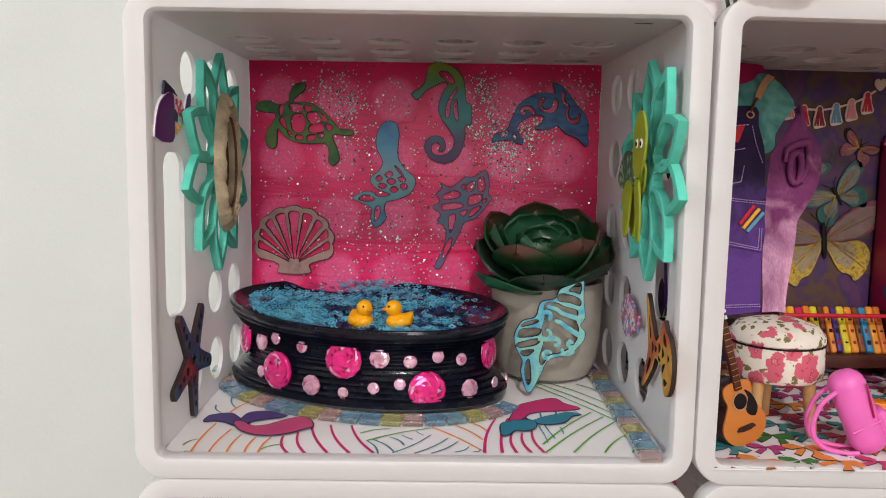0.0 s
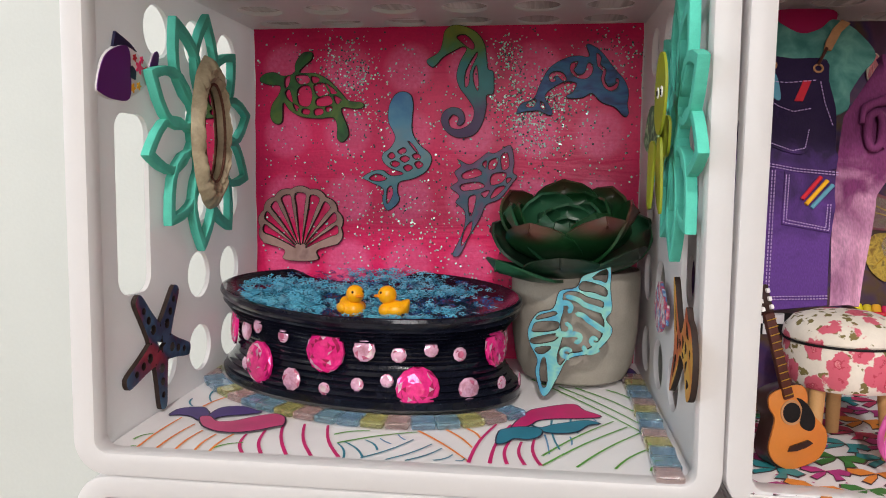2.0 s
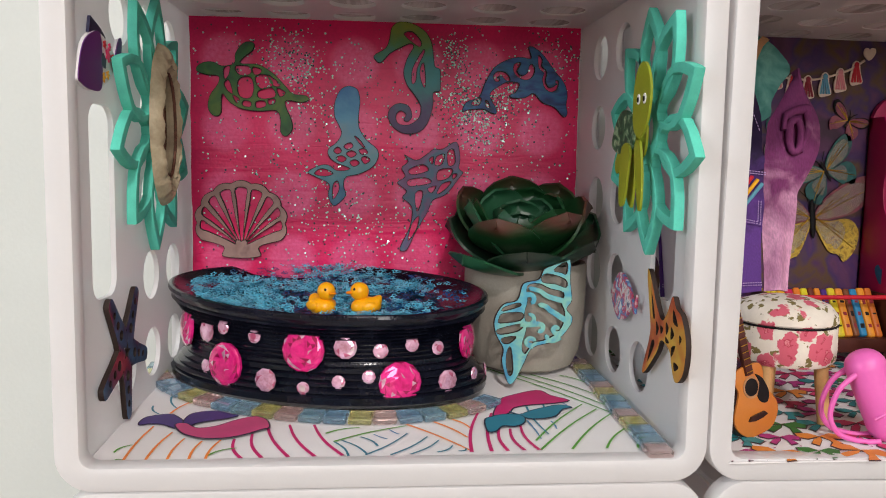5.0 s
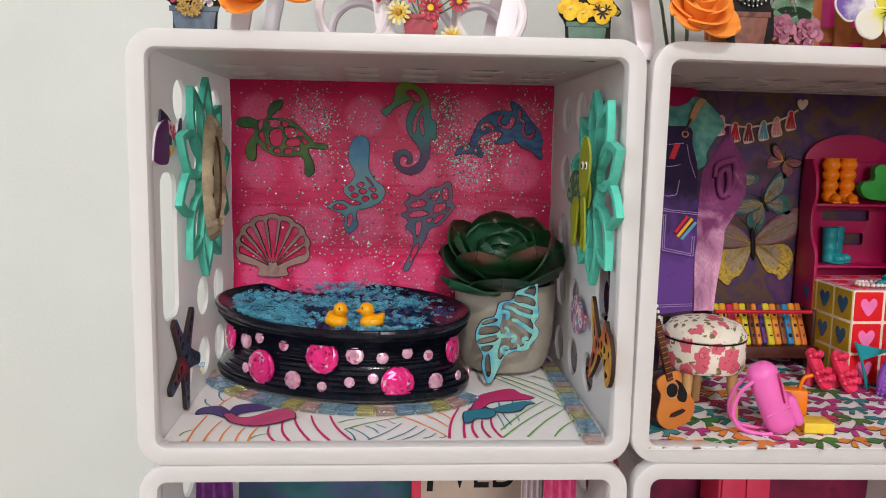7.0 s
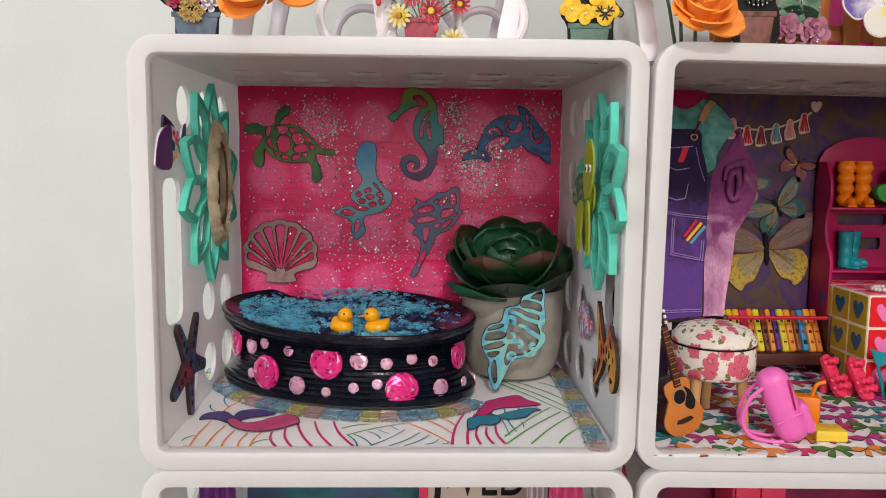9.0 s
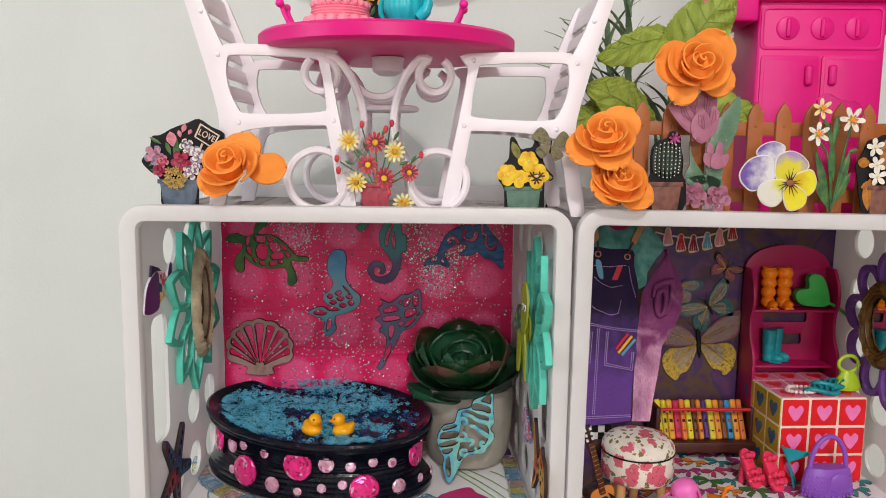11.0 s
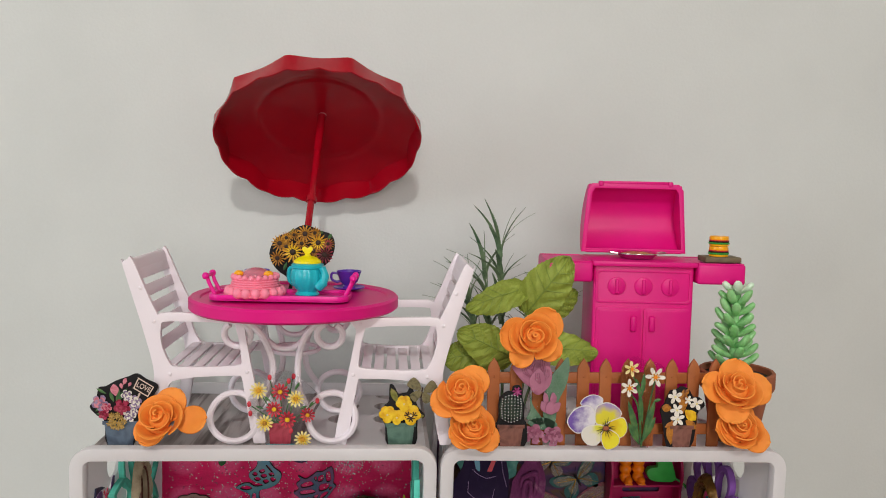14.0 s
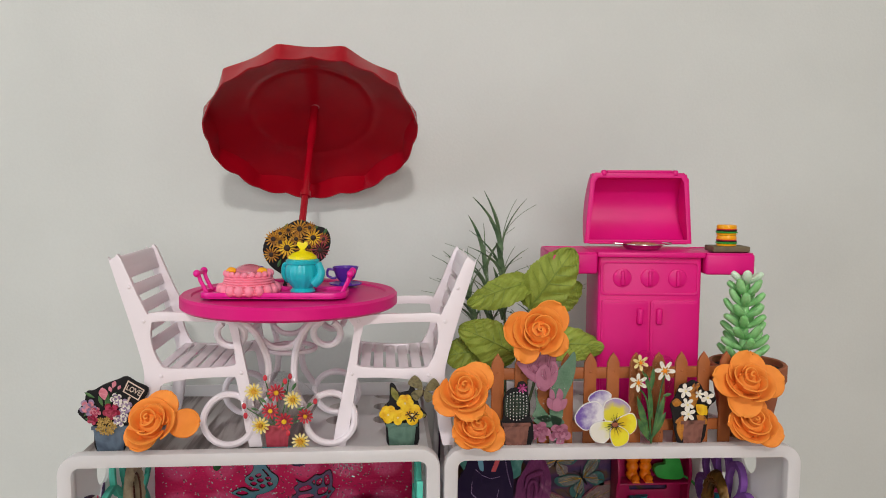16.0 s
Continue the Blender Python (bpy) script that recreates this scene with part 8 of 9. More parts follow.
def leaf_blade(parent, x, z, ln, wd, ang, material, y=-0.0006, bend=0.0, name="card_leaf"):
    """One slim leaf from its foot; bend swings its tip sideways."""
    a = radians(ang)
    d, nr = Vector((math.cos(a), math.sin(a))), Vector((-math.sin(a), math.cos(a)))
    bm = bmesh.new()
    rows = []
    for q, s in ((0, .12), (.2, .6), (.4, .95), (.6, 1), (.8, .7), (.93, .3), (1, .03)):
        p = Vector((x, z)) + d * q * ln + nr * bend * ln * q * q
        rows.append([bm.verts.new(((p.x + nr.x * k * wd / 2) * .001, y + dy, (p.y + nr.y * k * wd / 2) * .001)) for k, dy in ((-s, 0), (0, -0.0004), (s, 0))])
    for p, q in zip(rows, rows[1:]):
        for k in (0, 1):
            bm.faces.new((p[k], p[k + 1], q[k + 1], q[k]))
    return part(name, bm, material, parent, smooth=False)


def leaves(parent, rows, material, y=-0.0006):
    for k, row in enumerate(rows):
        leaf_blade(parent, *row[:5], material, y - 0.00005 * k, row[5] if len(row) > 5 else 0.0)


def pt(name, *h, s=150):
    return paint(name, [hexc(x) for x in h], s)


M["f_red"], M["f_cream"], M["f_yel"] = pt("red_petal", "9c1428", "c42c3c", "d04850"), pt("cream_petal", "d8c070", "e8dca0", "e0c860"), pt("yellow_petal", "cc9000", "e4b810", "f0d030")
M["f_rose"], M["f_mauve"], M["f_white"] = pt("rose_petal", "8c1c3c", "b83c5c", "a02c4c"), pt("mauve_petal", "5c4468", "9480a0", "b8a4b8"), pt("white_petal", "c8c0b4", "ece8dc", "dcd4c4")
M["f_blush"], M["f_crimson"] = pt("blush_petal", "b4586c", "d88c98", "c46c7c"), pt("crimson_petal", "6c1028", "98203c", "801830")
M["f_sun"], M["f_purple"] = pt("sunflower_petal", "9c6010", "d49c28", "70400c"), pt("dark_purple_petal", "54307c", "8a68b4", "c0b0d8")
M["f_sundark"] = pt("amber_petal", "6c3808", "b07818", "8a5010")
M["f_green"] = pt("leaf_print", "24482c", "3c6838", "587c40")
M["zinc"], M["redpot"], M["greenpot"] = pt("zinc_pot", "20283c", "5c6c7c", "384454", s=60), pt("red_pot_print", "84202c", "a83c4c", "781824", s=80), pt("green_pot_print", "2c4840", "587868", "3c5c50", s=60)
M["brownpot"], M["seed"], M["tulip"] = pt("brown_pot_print", "4c2c24", "84564a", "643c30", s=80), mat("dark_seed", hexc("2c1808"), 0.6, var=0.2, scale=200), pt("tulip_pink", "84465f", "ac6c84", "945870", s=60)
M["clear"] = mat("clear_resin", (0.9, 0.9, 0.9), 0.1, var=0.02, transmission=1.0, scale=50, ior=1.06)
M["tulip_leaf"] = mat("pale_green_resin", hexc("4c7458"), 0.25, scale=60, colour2=hexc("7c9c84"), spread=0.7, alpha=0.85)
M["tulip_vein"] = mat("dusty_rose_resin", hexc("8c4c64"), 0.3, var=0.15, scale=200)
M["spark"] = mat("silver_glitter", (0.9, 0.9, 0.88), 0.25, metal=0.6, var=0.1, scale=90)
M["gilt"] = pt("gilt_bloom", "5c4410", "b8964c", "8a6c24", s=300)

lv = thing("bouquet_card", "card bouquet of roses in a zinc pot with a chalk sign", "flower card", (-0.1112, 0.4316, deck_z(-0.1112)))
backer(lv, [(-14, 21), (-20, 26), (-26, 33), (-23, 38), (-20, 43), (-18.5, 50), (-13, 51), (-6, 55), (0, 57.5), (6, 59.5), (13, 62), (21, 57), (30, 52), (26, 43), (22, 36), (18, 30), (14, 23), (12, 17), (9, 0.3), (-12, 0.3)])
card_pot(lv, -0.0012, 0.0003, 0.0215, 0.020, 0.0265, M["zinc"])
for x, z, r, k, q in ((-17, 37.5, 7, "f_mauve", "f_blush"), (-11.5, 33.5, 4.5, "f_blush", "f_rose"), (-14, 27.5, 4.5, "f_rose", "f_crimson"), (1, 34, 7.2, "f_crimson", "f_rose"), (11.5, 38, 6, "f_mauve", "f_white"), (5, 44, 5, "f_white", "f_mauve"), (7, 26.5, 5.6, "f_white", "f_mauve"), (11, 30, 4, "f_mauve", "f_white")):
    rose_bloom(lv, x * .001, z * .001, r * .001, M[k], M[q])
for x, z, h, w, tilt in ((-5, 48.5, 10, 7, 10), (3.5, 56, 6, 3.4, -20), (0.5, 52, 5, 3, 15), (7.5, 53.5, 4, 2.6, -30)):
    leaf_blade(lv, x + h * .5 * math.sin(radians(tilt)), z - h * .5, h, w, 90 + tilt, M["f_blush"], -0.0014, 0, "tulip_bloom")
for k, (x, z) in enumerate(((-8, 24), (-4, 26), (0, 25), (-9, 20), (-5, 21), (-1, 20.5), (3, 22), (-6, 17.5), (-2, 17), (1, 18), (-7, 27.5), (-2, 28))):
    part("gilt_bud", bloom_mesh(6, 0.0026, 0.8, x * .001, z * .001, -0.0022 - 0.0001 * k, k), M["gilt"], lv, smooth=False)
leaves(lv, [(-4, 38, 11, 3, 75), (-3, 38, 14, 3.4, 55), (-6, 38, 9, 3, 110), (-21, 30, 9, 3, 40), (-20, 28, 8, 3, -15), (14, 34, 8, 3.4, 10), (-12, 45, 9, 2.4, 150)], M["f_green"])
sign = part("chalk_sign", plate([mm([(9, 50), (22.6, 41.2), (28.6, 51.2), (14.2, 60.5)])], 0.0010, Matrix.Translation((0, -0.0006, 0)) @ UPRIGHT, 0.0001), M["black"], lv, "small chalkboard sign")
part("sign_border", plate([mm([(10.2, 50), (22.2, 42.4), (27.4, 51), (14.6, 59.2)]), mm([(11.4, 50.2), (21.8, 43.6), (26.2, 50.8), (15, 57.8)])], 0.0003, Matrix.Translation((0, -0.0017, 0)) @ UPRIGHT), M["cream"], sign)
part("sign_post", tube([(0.0155, -0.0012, 0.0455), (0.0130, -0.0012, 0.0400)], 0.0008, 6), M["cream"], sign)


def letters(body, size, material, parent, m, name="lettering", squash=1.0, thick=0.0003):
    cu = bpy.data.curves.new("letters", "FONT")
    cu.body, cu.size, cu.extrude, cu.align_x, cu.align_y = body, size, thick, "CENTER", "CENTER"
    ob = bpy.data.objects.new("letters", cu)
    me = bpy.data.meshes.new_from_object(ob)
    bpy.data.objects.remove(ob)
    bm = bmesh.new()
    bm.from_mesh(me)
    bm.transform(m @ Matrix.Diagonal((squash, 1, 1, 1)))
    return part(name, bm, material, parent, smooth=False)


letters("LOVE", 0.0062, M["cream"], sign, Matrix.Translation((0.0188, -0.0020, 0.0507)) @ UPRIGHT @ Matrix.Rotation(radians(-27), 4, "Z"), squash=0.8)

vs = thing("daisy_resin", "clear resin cutout of red and cream daisies in a red pot", "flower card", (0.0203, 0.4306, deck_z(0.0203)))
backer(vs, [(-12, 1), (-10, 14), (-26, 34), (-24, 48), (-8, 62), (4, 66), (14, 62), (30, 48), (34, 40), (22, 20), (24, 4), (12, 1)], M["clear"], "resin_backing", 0.0012)
card_pot(vs, 0, 0.0035, 0.0215, 0.017, 0.0205, M["redpot"])
part("pot_saucer", plate([mm([(-10, 0.3), (10, 0.3), (12, 3.5), (-12, 3.5)])], 0.0014, UPRIGHT), M["tealplastic"], vs)
for x, z, r, k, q in ((-18, 50, 7.5, "f_cream", "f_yel"), (0, 49, 7.5, "f_red", "f_crimson"), (13, 43, 7.5, "f_cream", "f_yel"), (-5, 34, 7, "f_red", "f_crimson"), (-13, 22, 7.5, "f_cream", "f_yel"), (6, 25, 7.5, "f_red", "f_crimson"), (23, 29, 6.5, "f_red", "f_crimson"), (19, 8, 7.5, "f_cream", "f_yel")):
    bloom(vs, x * .001, z * .001, r * .001, M[k], M["f_yel" if k == "f_red" else "f_sun"], 12, wide=0.8, y=-0.0016, inner=M[q], frac=0.6)
for x, z in ((-9, 61), (11, 62), (7, 58), (-26, 38), (-25, 30), (31, 41), (9, 15)):
    part("bud", ball(0.0020, x * .001, -0.001, z * .001, 0.9, 0.35, 1.3, 10), M["f_red"], vs)
for a, b in (((0, 20), (-9, 59)), ((0, 20), (0, 46)), ((2, 20), (12, 42)), ((2, 20), (10, 60)), ((-2, 20), (-24, 36)), ((-1, 20), (-17, 47)), ((3, 20), (30, 40)), ((3, 18), (22, 28))):
    part("stem", tube([(a[0] * .001, -0.0006, a[1] * .001), ((a[0] + b[0]) * .0005 + .001, -0.0006, (a[1] + b[1]) * .0005), (b[0] * .001, -0.0006, b[1] * .001)], 0.0005, 5), M["f_green"], vs)
leaves(vs, [(8, 44, 8, 2.4, 100), (12, 50, 8, 2.4, 60), (-8, 40, 7, 2.2, 140), (-14, 34, 7, 2.2, 160), (16, 34, 7, 2.2, 20), (4, 52, 8, 2, 70), (-5, 42, 8, 2, 115), (24, 36, 6, 2, 50)], M["f_green"])

yp = thing("pansy_card", "card of yellow pansies in a green pot with a butterfly", "flower card", (0.1232, 0.4350, deck_z(0.1232)))
backer(yp, [(-11.5, 0.3), (-14.5, 19), (-18.5, 25.5), (-18.5, 31.5), (-15, 36.5), (-11.5, 41), (-11, 54), (-7.5, 54), (-3.5, 47), (0.5, 47.5), (4.5, 48.5), (6.5, 54.5), (9.5, 49.5), (13.5, 35.5), (19.5, 28.5), (18, 25), (13.5, 24), (11.5, 0.3)])
card_pot(yp, -0.0012, 0.0003, 0.0212, 0.0200, 0.0242, M["greenpot"])


def pansy(parent, cx, cz, r, petal, dark):
    """Five overlapping round petals with a dark face on the lower three."""
    for k, (a, d, q) in enumerate(((60, .55, .52), (120, .55, .52), (180, .55, .50), (0, .55, .50), (270, .48, .58))):
        x, z = cx + r * d * math.cos(radians(a)), cz + r * d * math.sin(radians(a))
        p = part("petal", plate([ring(x, z, r * q, 14)], 0.0007, Matrix.Translation((0, -0.0004 * k, 0)) @ UPRIGHT, 0.0002), petal, parent)
        if k > 1 and dark:
            part("petal_mark", bloom_mesh(7, r * q * .8, 0.4, cx + r * d * .55 * math.cos(radians(a)), cz + r * d * .55 * math.sin(radians(a)), -0.0004 * k - 0.0009, a, lift=0.0001), dark, p, smooth=False)
    part("eye", ball(r * .13, cx, -0.0030, cz, 1, .5, 1, 8), M["f_cream"], parent)


pansy(yp, -0.0125, 0.0290, 0.0072, M["f_yel"], None)
pansy(yp, -0.0045, 0.0265, 0.0062, M["f_yel"], None)
pansy(yp, 0.0015, 0.0385, 0.0068, M["f_yel"], None)
pansy(yp, 0.0075, 0.0285, 0.0085, M["f_yel"], M["seed"])
leaves(yp, [(-4, 39, 14, 5.5, 114), (12, 27, 7, 4, 5)], pt("olive_leaf_print", "4c4a14", "7c7a34", "8c8448"))
M["moth"] = pt("olive_wing", "3c3a24", "7c7450", "5c5438", s=260)
fly = part("butterfly_body", tube([(0.0160, -0.002, 0.0440), (0.0172, -0.002, 0.0530)], [0.0007, 0.0004], 6), M["seed"], yp)
for cx, cz, q, a in ((10.5, 55, 6.2, 140), (12, 46, 5.2, 220), (23.5, 53, 6.0, 35), (20.5, 44.5, 5.0, 300)):
    part("butterfly_wing", plate([[(cx * .001 + (u * math.cos(radians(a)) - w * math.sin(radians(a))) * .001 * q, cz * .001 + (u * math.sin(radians(a)) + w * math.cos(radians(a))) * .001 * q) for u, w in smooth_loop([(-1.1, 0), (-.2, -.72), (.8, -.75), (1.0, 0), (.8, .7), (-.1, .6)], 4)]], 0.0008, Matrix.Translation((0, -0.002, 0)) @ UPRIGHT), M["moth"], fly)

cc = thing("cactus_card", "black card of a spiny cactus in a brown pot", "flower card", (0.2155, 0.4151, deck_z(0.2155) + 0.0080))
backer(cc, [(-12.5, 0.2), (-14, 18), (-11.5, 24), (-11.5, 40), (-6, 47), (-1, 48), (0.5, 52), (5, 53), (8, 49), (8.5, 42), (10.5, 34), (10.5, 24), (13, 18), (11.5, 0.2)])
card_pot(cc, -0.0008, 0.0003, 0.0190, 0.0170, 0.0215, M["brownpot"])
M["cactus"] = pt("cactus_green", "141c18", "2c3a30", "3c4a3c", s=120)
for k in range(-3, 4):
    x = -0.001 + k * 0.0028
    hgt = 0.0125 * math.sqrt(1 - (k / 4.3) ** 2)
    rib = part("cactus_rib", ball(0.0016, x, -0.0010 - 0.0012 * (1 - abs(k) / 4), 0.0335, 1.0, 0.7, hgt / 0.0016, 12), M["cactus"], cc)
    for j in range(9):
        z = 0.0335 + hgt * 0.92 * (j - 4) / 4
        part("spine", ball(0.00048, x * (1 - 0.1 * abs(j - 4) / 4) - 0.0001 * abs(j - 4) / 4, -0.0030 + 0.0002 * abs(k), z, seg=5), M["white"], rib)
part("cactus_flower", bloom_mesh(7, 0.0042, 0.6, 0.0035, 0.0478, -0.0014, 0.3), pt("magenta_petal", "7c1c50", "b04484", "98306c"), cc, smooth=False)

tl = thing("tulip_resin", "glittery translucent resin cutout of pink tulips", "flower card", (0.2416, 0.4181, deck_z(0.2416) + 0.0075))


def cut(name, pts, k, material, parent, thick=0.0009):
    return part(name, plate([mm(smooth_loop(pts, 4))], thick, Matrix.Translation((0, -0.0007 * k, 0)) @ UPRIGHT, 0.0002), material, parent)


for k, p in enumerate(([(-12, 60), (-20, 66), (-17, 76), (-13, 81), (-8, 77), (-7, 66)], [(-8, 62), (-8, 72), (-4, 82), (1, 80), (5, 79), (5, 66), (0, 58)], [(-6, 50), (-16, 55), (-24, 64), (-27, 69.5), (-20, 70), (-11, 66), (-5, 58)], [(-3, 46), (0, 56), (1, 68), (4, 70), (7, 64), (5, 53)], [(-10, 49), (-12, 58), (-8, 66), (-3, 67), (1, 60), (0, 50), (-4, 45.5)])):
    pe = cut("tulip_petal", p, k, M["tulip"], tl)
    cx, cz = sum(q[0] for q in p) / len(p), sum(q[1] for q in p) / len(p)
    for d in (-2, 0, 2):
        part("vein", tube([((cx * .4 - 1.5 + d * .3) * .001, -0.0007 * k - 0.0010, (cz * .5 + 27) * .001), ((cx + d) * .001, -0.0007 * k - 0.0011, (cz + 2) * .001), ((cx * 1.15 + d * .7) * .001, -0.0007 * k - 0.0010, (cz + 8) * .001)], 0.00028, 5), M["tulip_vein"], pe)
for k, p in enumerate(([(1, 38), (1, 46.5), (4.5, 44), (5, 36)], [(6, 38), (8, 47), (12, 43), (10, 36)], [(4, 29), (-1.5, 33), (-1, 39.5), (4, 37), (7, 31)], [(6, 29), (9, 37), (15, 38.5), (13, 31)], [(3, 30), (3, 37), (7, 40), (10, 35), (9, 29)])):
    cut("tulip_petal", p, k, M["tulip"], tl)
for p in ([(21, 77), (22.5, 66), (20, 52), (14, 38), (11, 16), (4, 16), (1, 30), (2, 44), (7, 60), (14, 69)], [(-11, 47), (-8, 36), (-1, 26), (3, 20), (-3, 18), (-10, 22), (-13, 24), (-10, 32)], [(-6, 24), (-12, 20), (-4, 15), (6, 14), (14, 18), (6, 24)]):
    part("tulip_leaf", plate([mm(smooth_loop(p, 4))], 0.0012, Matrix.Translation((0, 0.0018, 0)) @ UPRIGHT, 0.0002), M["tulip_leaf"], tl)
for cx, cz, r in ((-7, 11, 9), (9.5, 9, 9.5)):
    rose_bloom(tl, cx * .001, cz * .001, r * .001, M["tulip"], M["tulip_vein"])
sr = random.Random(5)
for k in range(40):
    x, z = sr.uniform(-14, 14), sr.uniform(2, 64)
    if abs(x + 2 - z * .04) < 13:
        part("glitter", ball(sr.uniform(.0002, .00042), x * .001, -0.0038 if z < 20 or z > 46 else -0.0002, z * .001, seg=4), M["spark"], tl)

pn = thing("pansy_cutout", "large lilac and yellow pansy cutout", "flower card", (0.2875, 0.4077, deck_z(0.2875) + 0.0075))
M["pansy_rim"] = mat("white_card_edge", (0.72, 0.70, 0.66), 0.5, var=0.05, scale=90)


def eye_print(name, inner, outer, centre, reach, streak=0.25):
    """Petal print whose colour changes outwards from the flower's eye."""
    m = mat(name, hexc(inner), 0.4, var=0.1, scale=120, coat=0.15)
    nt = m.node_tree
    co = nt.nodes.new("ShaderNodeTexCoord")
    d = nt.nodes.new("ShaderNodeVectorMath")
    d.operation = "DISTANCE"
    d.inputs[1].default_value = centre
    nt.links.new(co.outputs["Object"], d.inputs[0])
    n = nt.nodes.new("ShaderNodeTexNoise")
    n.inputs["Scale"].default_value, n.inputs["Detail"].default_value = 140, 4
    nt.links.new(co.outputs["Object"], n.inputs["Vector"])
    add = nt.nodes.new("ShaderNodeMath")
    add.operation = "MULTIPLY_ADD"
    add.inputs[1].default_value = reach * streak * 4
    nt.links.new(n.outputs["Fac"], add.inputs[0])
    nt.links.new(d.outputs["Value"], add.inputs[2])
    r = nt.nodes.new("ShaderNodeMapRange")
    r.inputs["From Min"].default_value, r.inputs["From Max"].default_value = reach * (0.55 + 2 * streak), reach * (1.0 + 2 * streak)
    nt.links.new(add.outputs[0], r.inputs["Value"])
    mix = nt.nodes.new("ShaderNodeMix")
    mix.data_type = "RGBA"
    mix.inputs[6].default_value, mix.inputs[7].default_value = (*hexc(inner), 1), (*hexc(outer), 1)
    nt.links.new(r.outputs["Result"], mix.inputs["Factor"])
    nt.links.new(mix.outputs[2], nt.nodes["Principled BSDF"].inputs["Base Color"])
    return m


EYE = (0.0055, -0.002, 0.0250)
M["pn_lilac"], M["pn_side"] = eye_print("lilac_petal_print", "dcd8dc", "6c50a0", EYE, 0.027), eye_print("yellow_lilac_petal_print", "d8cc34", "a08cb8", EYE, 0.016)
M["pn_pale"], M["pn_gold"] = eye_print("pale_yellow_petal_print", "dcd840", "dcd8cc", EYE, 0.015), eye_print("gold_petal_print", "d8b818", "e4d82c", EYE, 0.015)
for k, (line, c) in enumerate(([[(-15.5, 44), (-12.5, 49), (-4.5, 52), (3.5, 49), (2.5, 43), (-3.5, 37), (-10.5, 40)], "pn_lilac"], [[(-26.5, 29), (-24.5, 35), (-18.5, 41), (-8.5, 43), (-3.5, 38), (-1.5, 29), (-15.5, 19), (-23.5, 23)], "pn_lilac"], [[(-3.5, 37), (-1.5, 43), (6.5, 46), (14.5, 43), (19.5, 37), (16.5, 32), (5.5, 26), (-2.5, 28)], "pn_side"], [[(-14.5, 18), (-12.5, 24), (-5.5, 27), (5, 26), (3, 15), (-2.5, 9), (-10.5, 11)], "pn_pale"], [[(4, 27), (18.5, 34), (23.5, 29), (23.5, 21), (17.5, 16), (6.5, 21)], "pn_gold"], [[(1.5, 17), (4.5, 25), (15.5, 20), (17.5, 13), (13.5, 8), (5.5, 7)], "pn_gold"])):
    lp = smooth_loop(line, 5)
    cx, cz = sum(q[0] for q in lp) / len(lp), sum(q[1] for q in lp) / len(lp)
    pe = part("petal", plate([mm([(x, z - 4) for x, z in lp])], 0.0011, Matrix.Translation((0, -0.0011 * k + 0.002, 0)) @ UPRIGHT, 0.0003), M["pansy_rim"], pn)
    part("petal_print", plate([mm([(cx + (x - cx) * .93, cz + (z - cz) * .93 - 4) for x, z in lp])], 0.0003, Matrix.Translation((0, -0.0011 * k + 0.0009, 0)) @ UPRIGHT), M[c], pe)
for a, ln in ((60, 8), (80, 10), (100, 9), (120, 7), (175, 7), (195, 9), (215, 9), (235, 7), (270, 8), (290, 10), (310, 9), (330, 7), (355, 9), (15, 8)):
    part("dark_ray", plate([[(0.0055 + q * math.cos(radians(a)) * .001 - w * math.sin(radians(a)) * .001, 0.0210 + q * math.sin(radians(a)) * .001 + w * math.cos(radians(a)) * .001) for q, w in ((1.5, -.5), (ln, 0), (1.5, .5))]], 0.0003, Matrix.Translation((0, -0.0049, 0)) @ UPRIGHT), M["seed"], pn)
part("pansy_eye", ball(0.0024, 0.0055, -0.0048, 0.0210, 1.3, .3, 1, 10), M["terracotta"], pn)

df = thing("daffodil_resin", "clear resin cutout of pale daffodils on green stems", "flower card", (0.3265, 0.4130, deck_z(0.3265) + 0.0075))
backer(df, [(-6, 0.3), (-12, 30), (-17, 52), (-17, 70), (-9, 80), (2, 76), (14, 74), (19, 62), (12, 40), (6, 0.3)], M["clear"], "resin_backing", 0.0012)
for x, z, r in ((-11, 70, 7), (9.5, 63, 9), (-12.5, 53.5, 8)):
    bloom(df, x * .001, z * .001, r * .001, M["f_cream"] if r < 8 else M["f_white"], M["beak"], 6, wide=0.45, y=-0.0016, inner=M["f_sun"], frac=0.42, eye=0.2)
    part("stem", tube(smooth_loop([(x * .001, -0.0006, z * .001 - .004), (x * .0005 + .002, -0.0006, z * .0007), (0.0, -0.0006, 0.002)], 5, False), 0.0007, 6), M["f_green"], df)
leaves(df, [(-1.5, 6, 38, 5.5, 107), (-1.5, 4, 22, 5, 118), (1.5, 7, 37, 5.5, 76), (0.5, 6, 25, 5.5, 63), (0.5, 22, 30, 4, 97), (-1, 46, 20, 4, 86), (-2, 44, 18, 3.6, 104), (9, 42, 7, 3, 12)], M["f_green"])

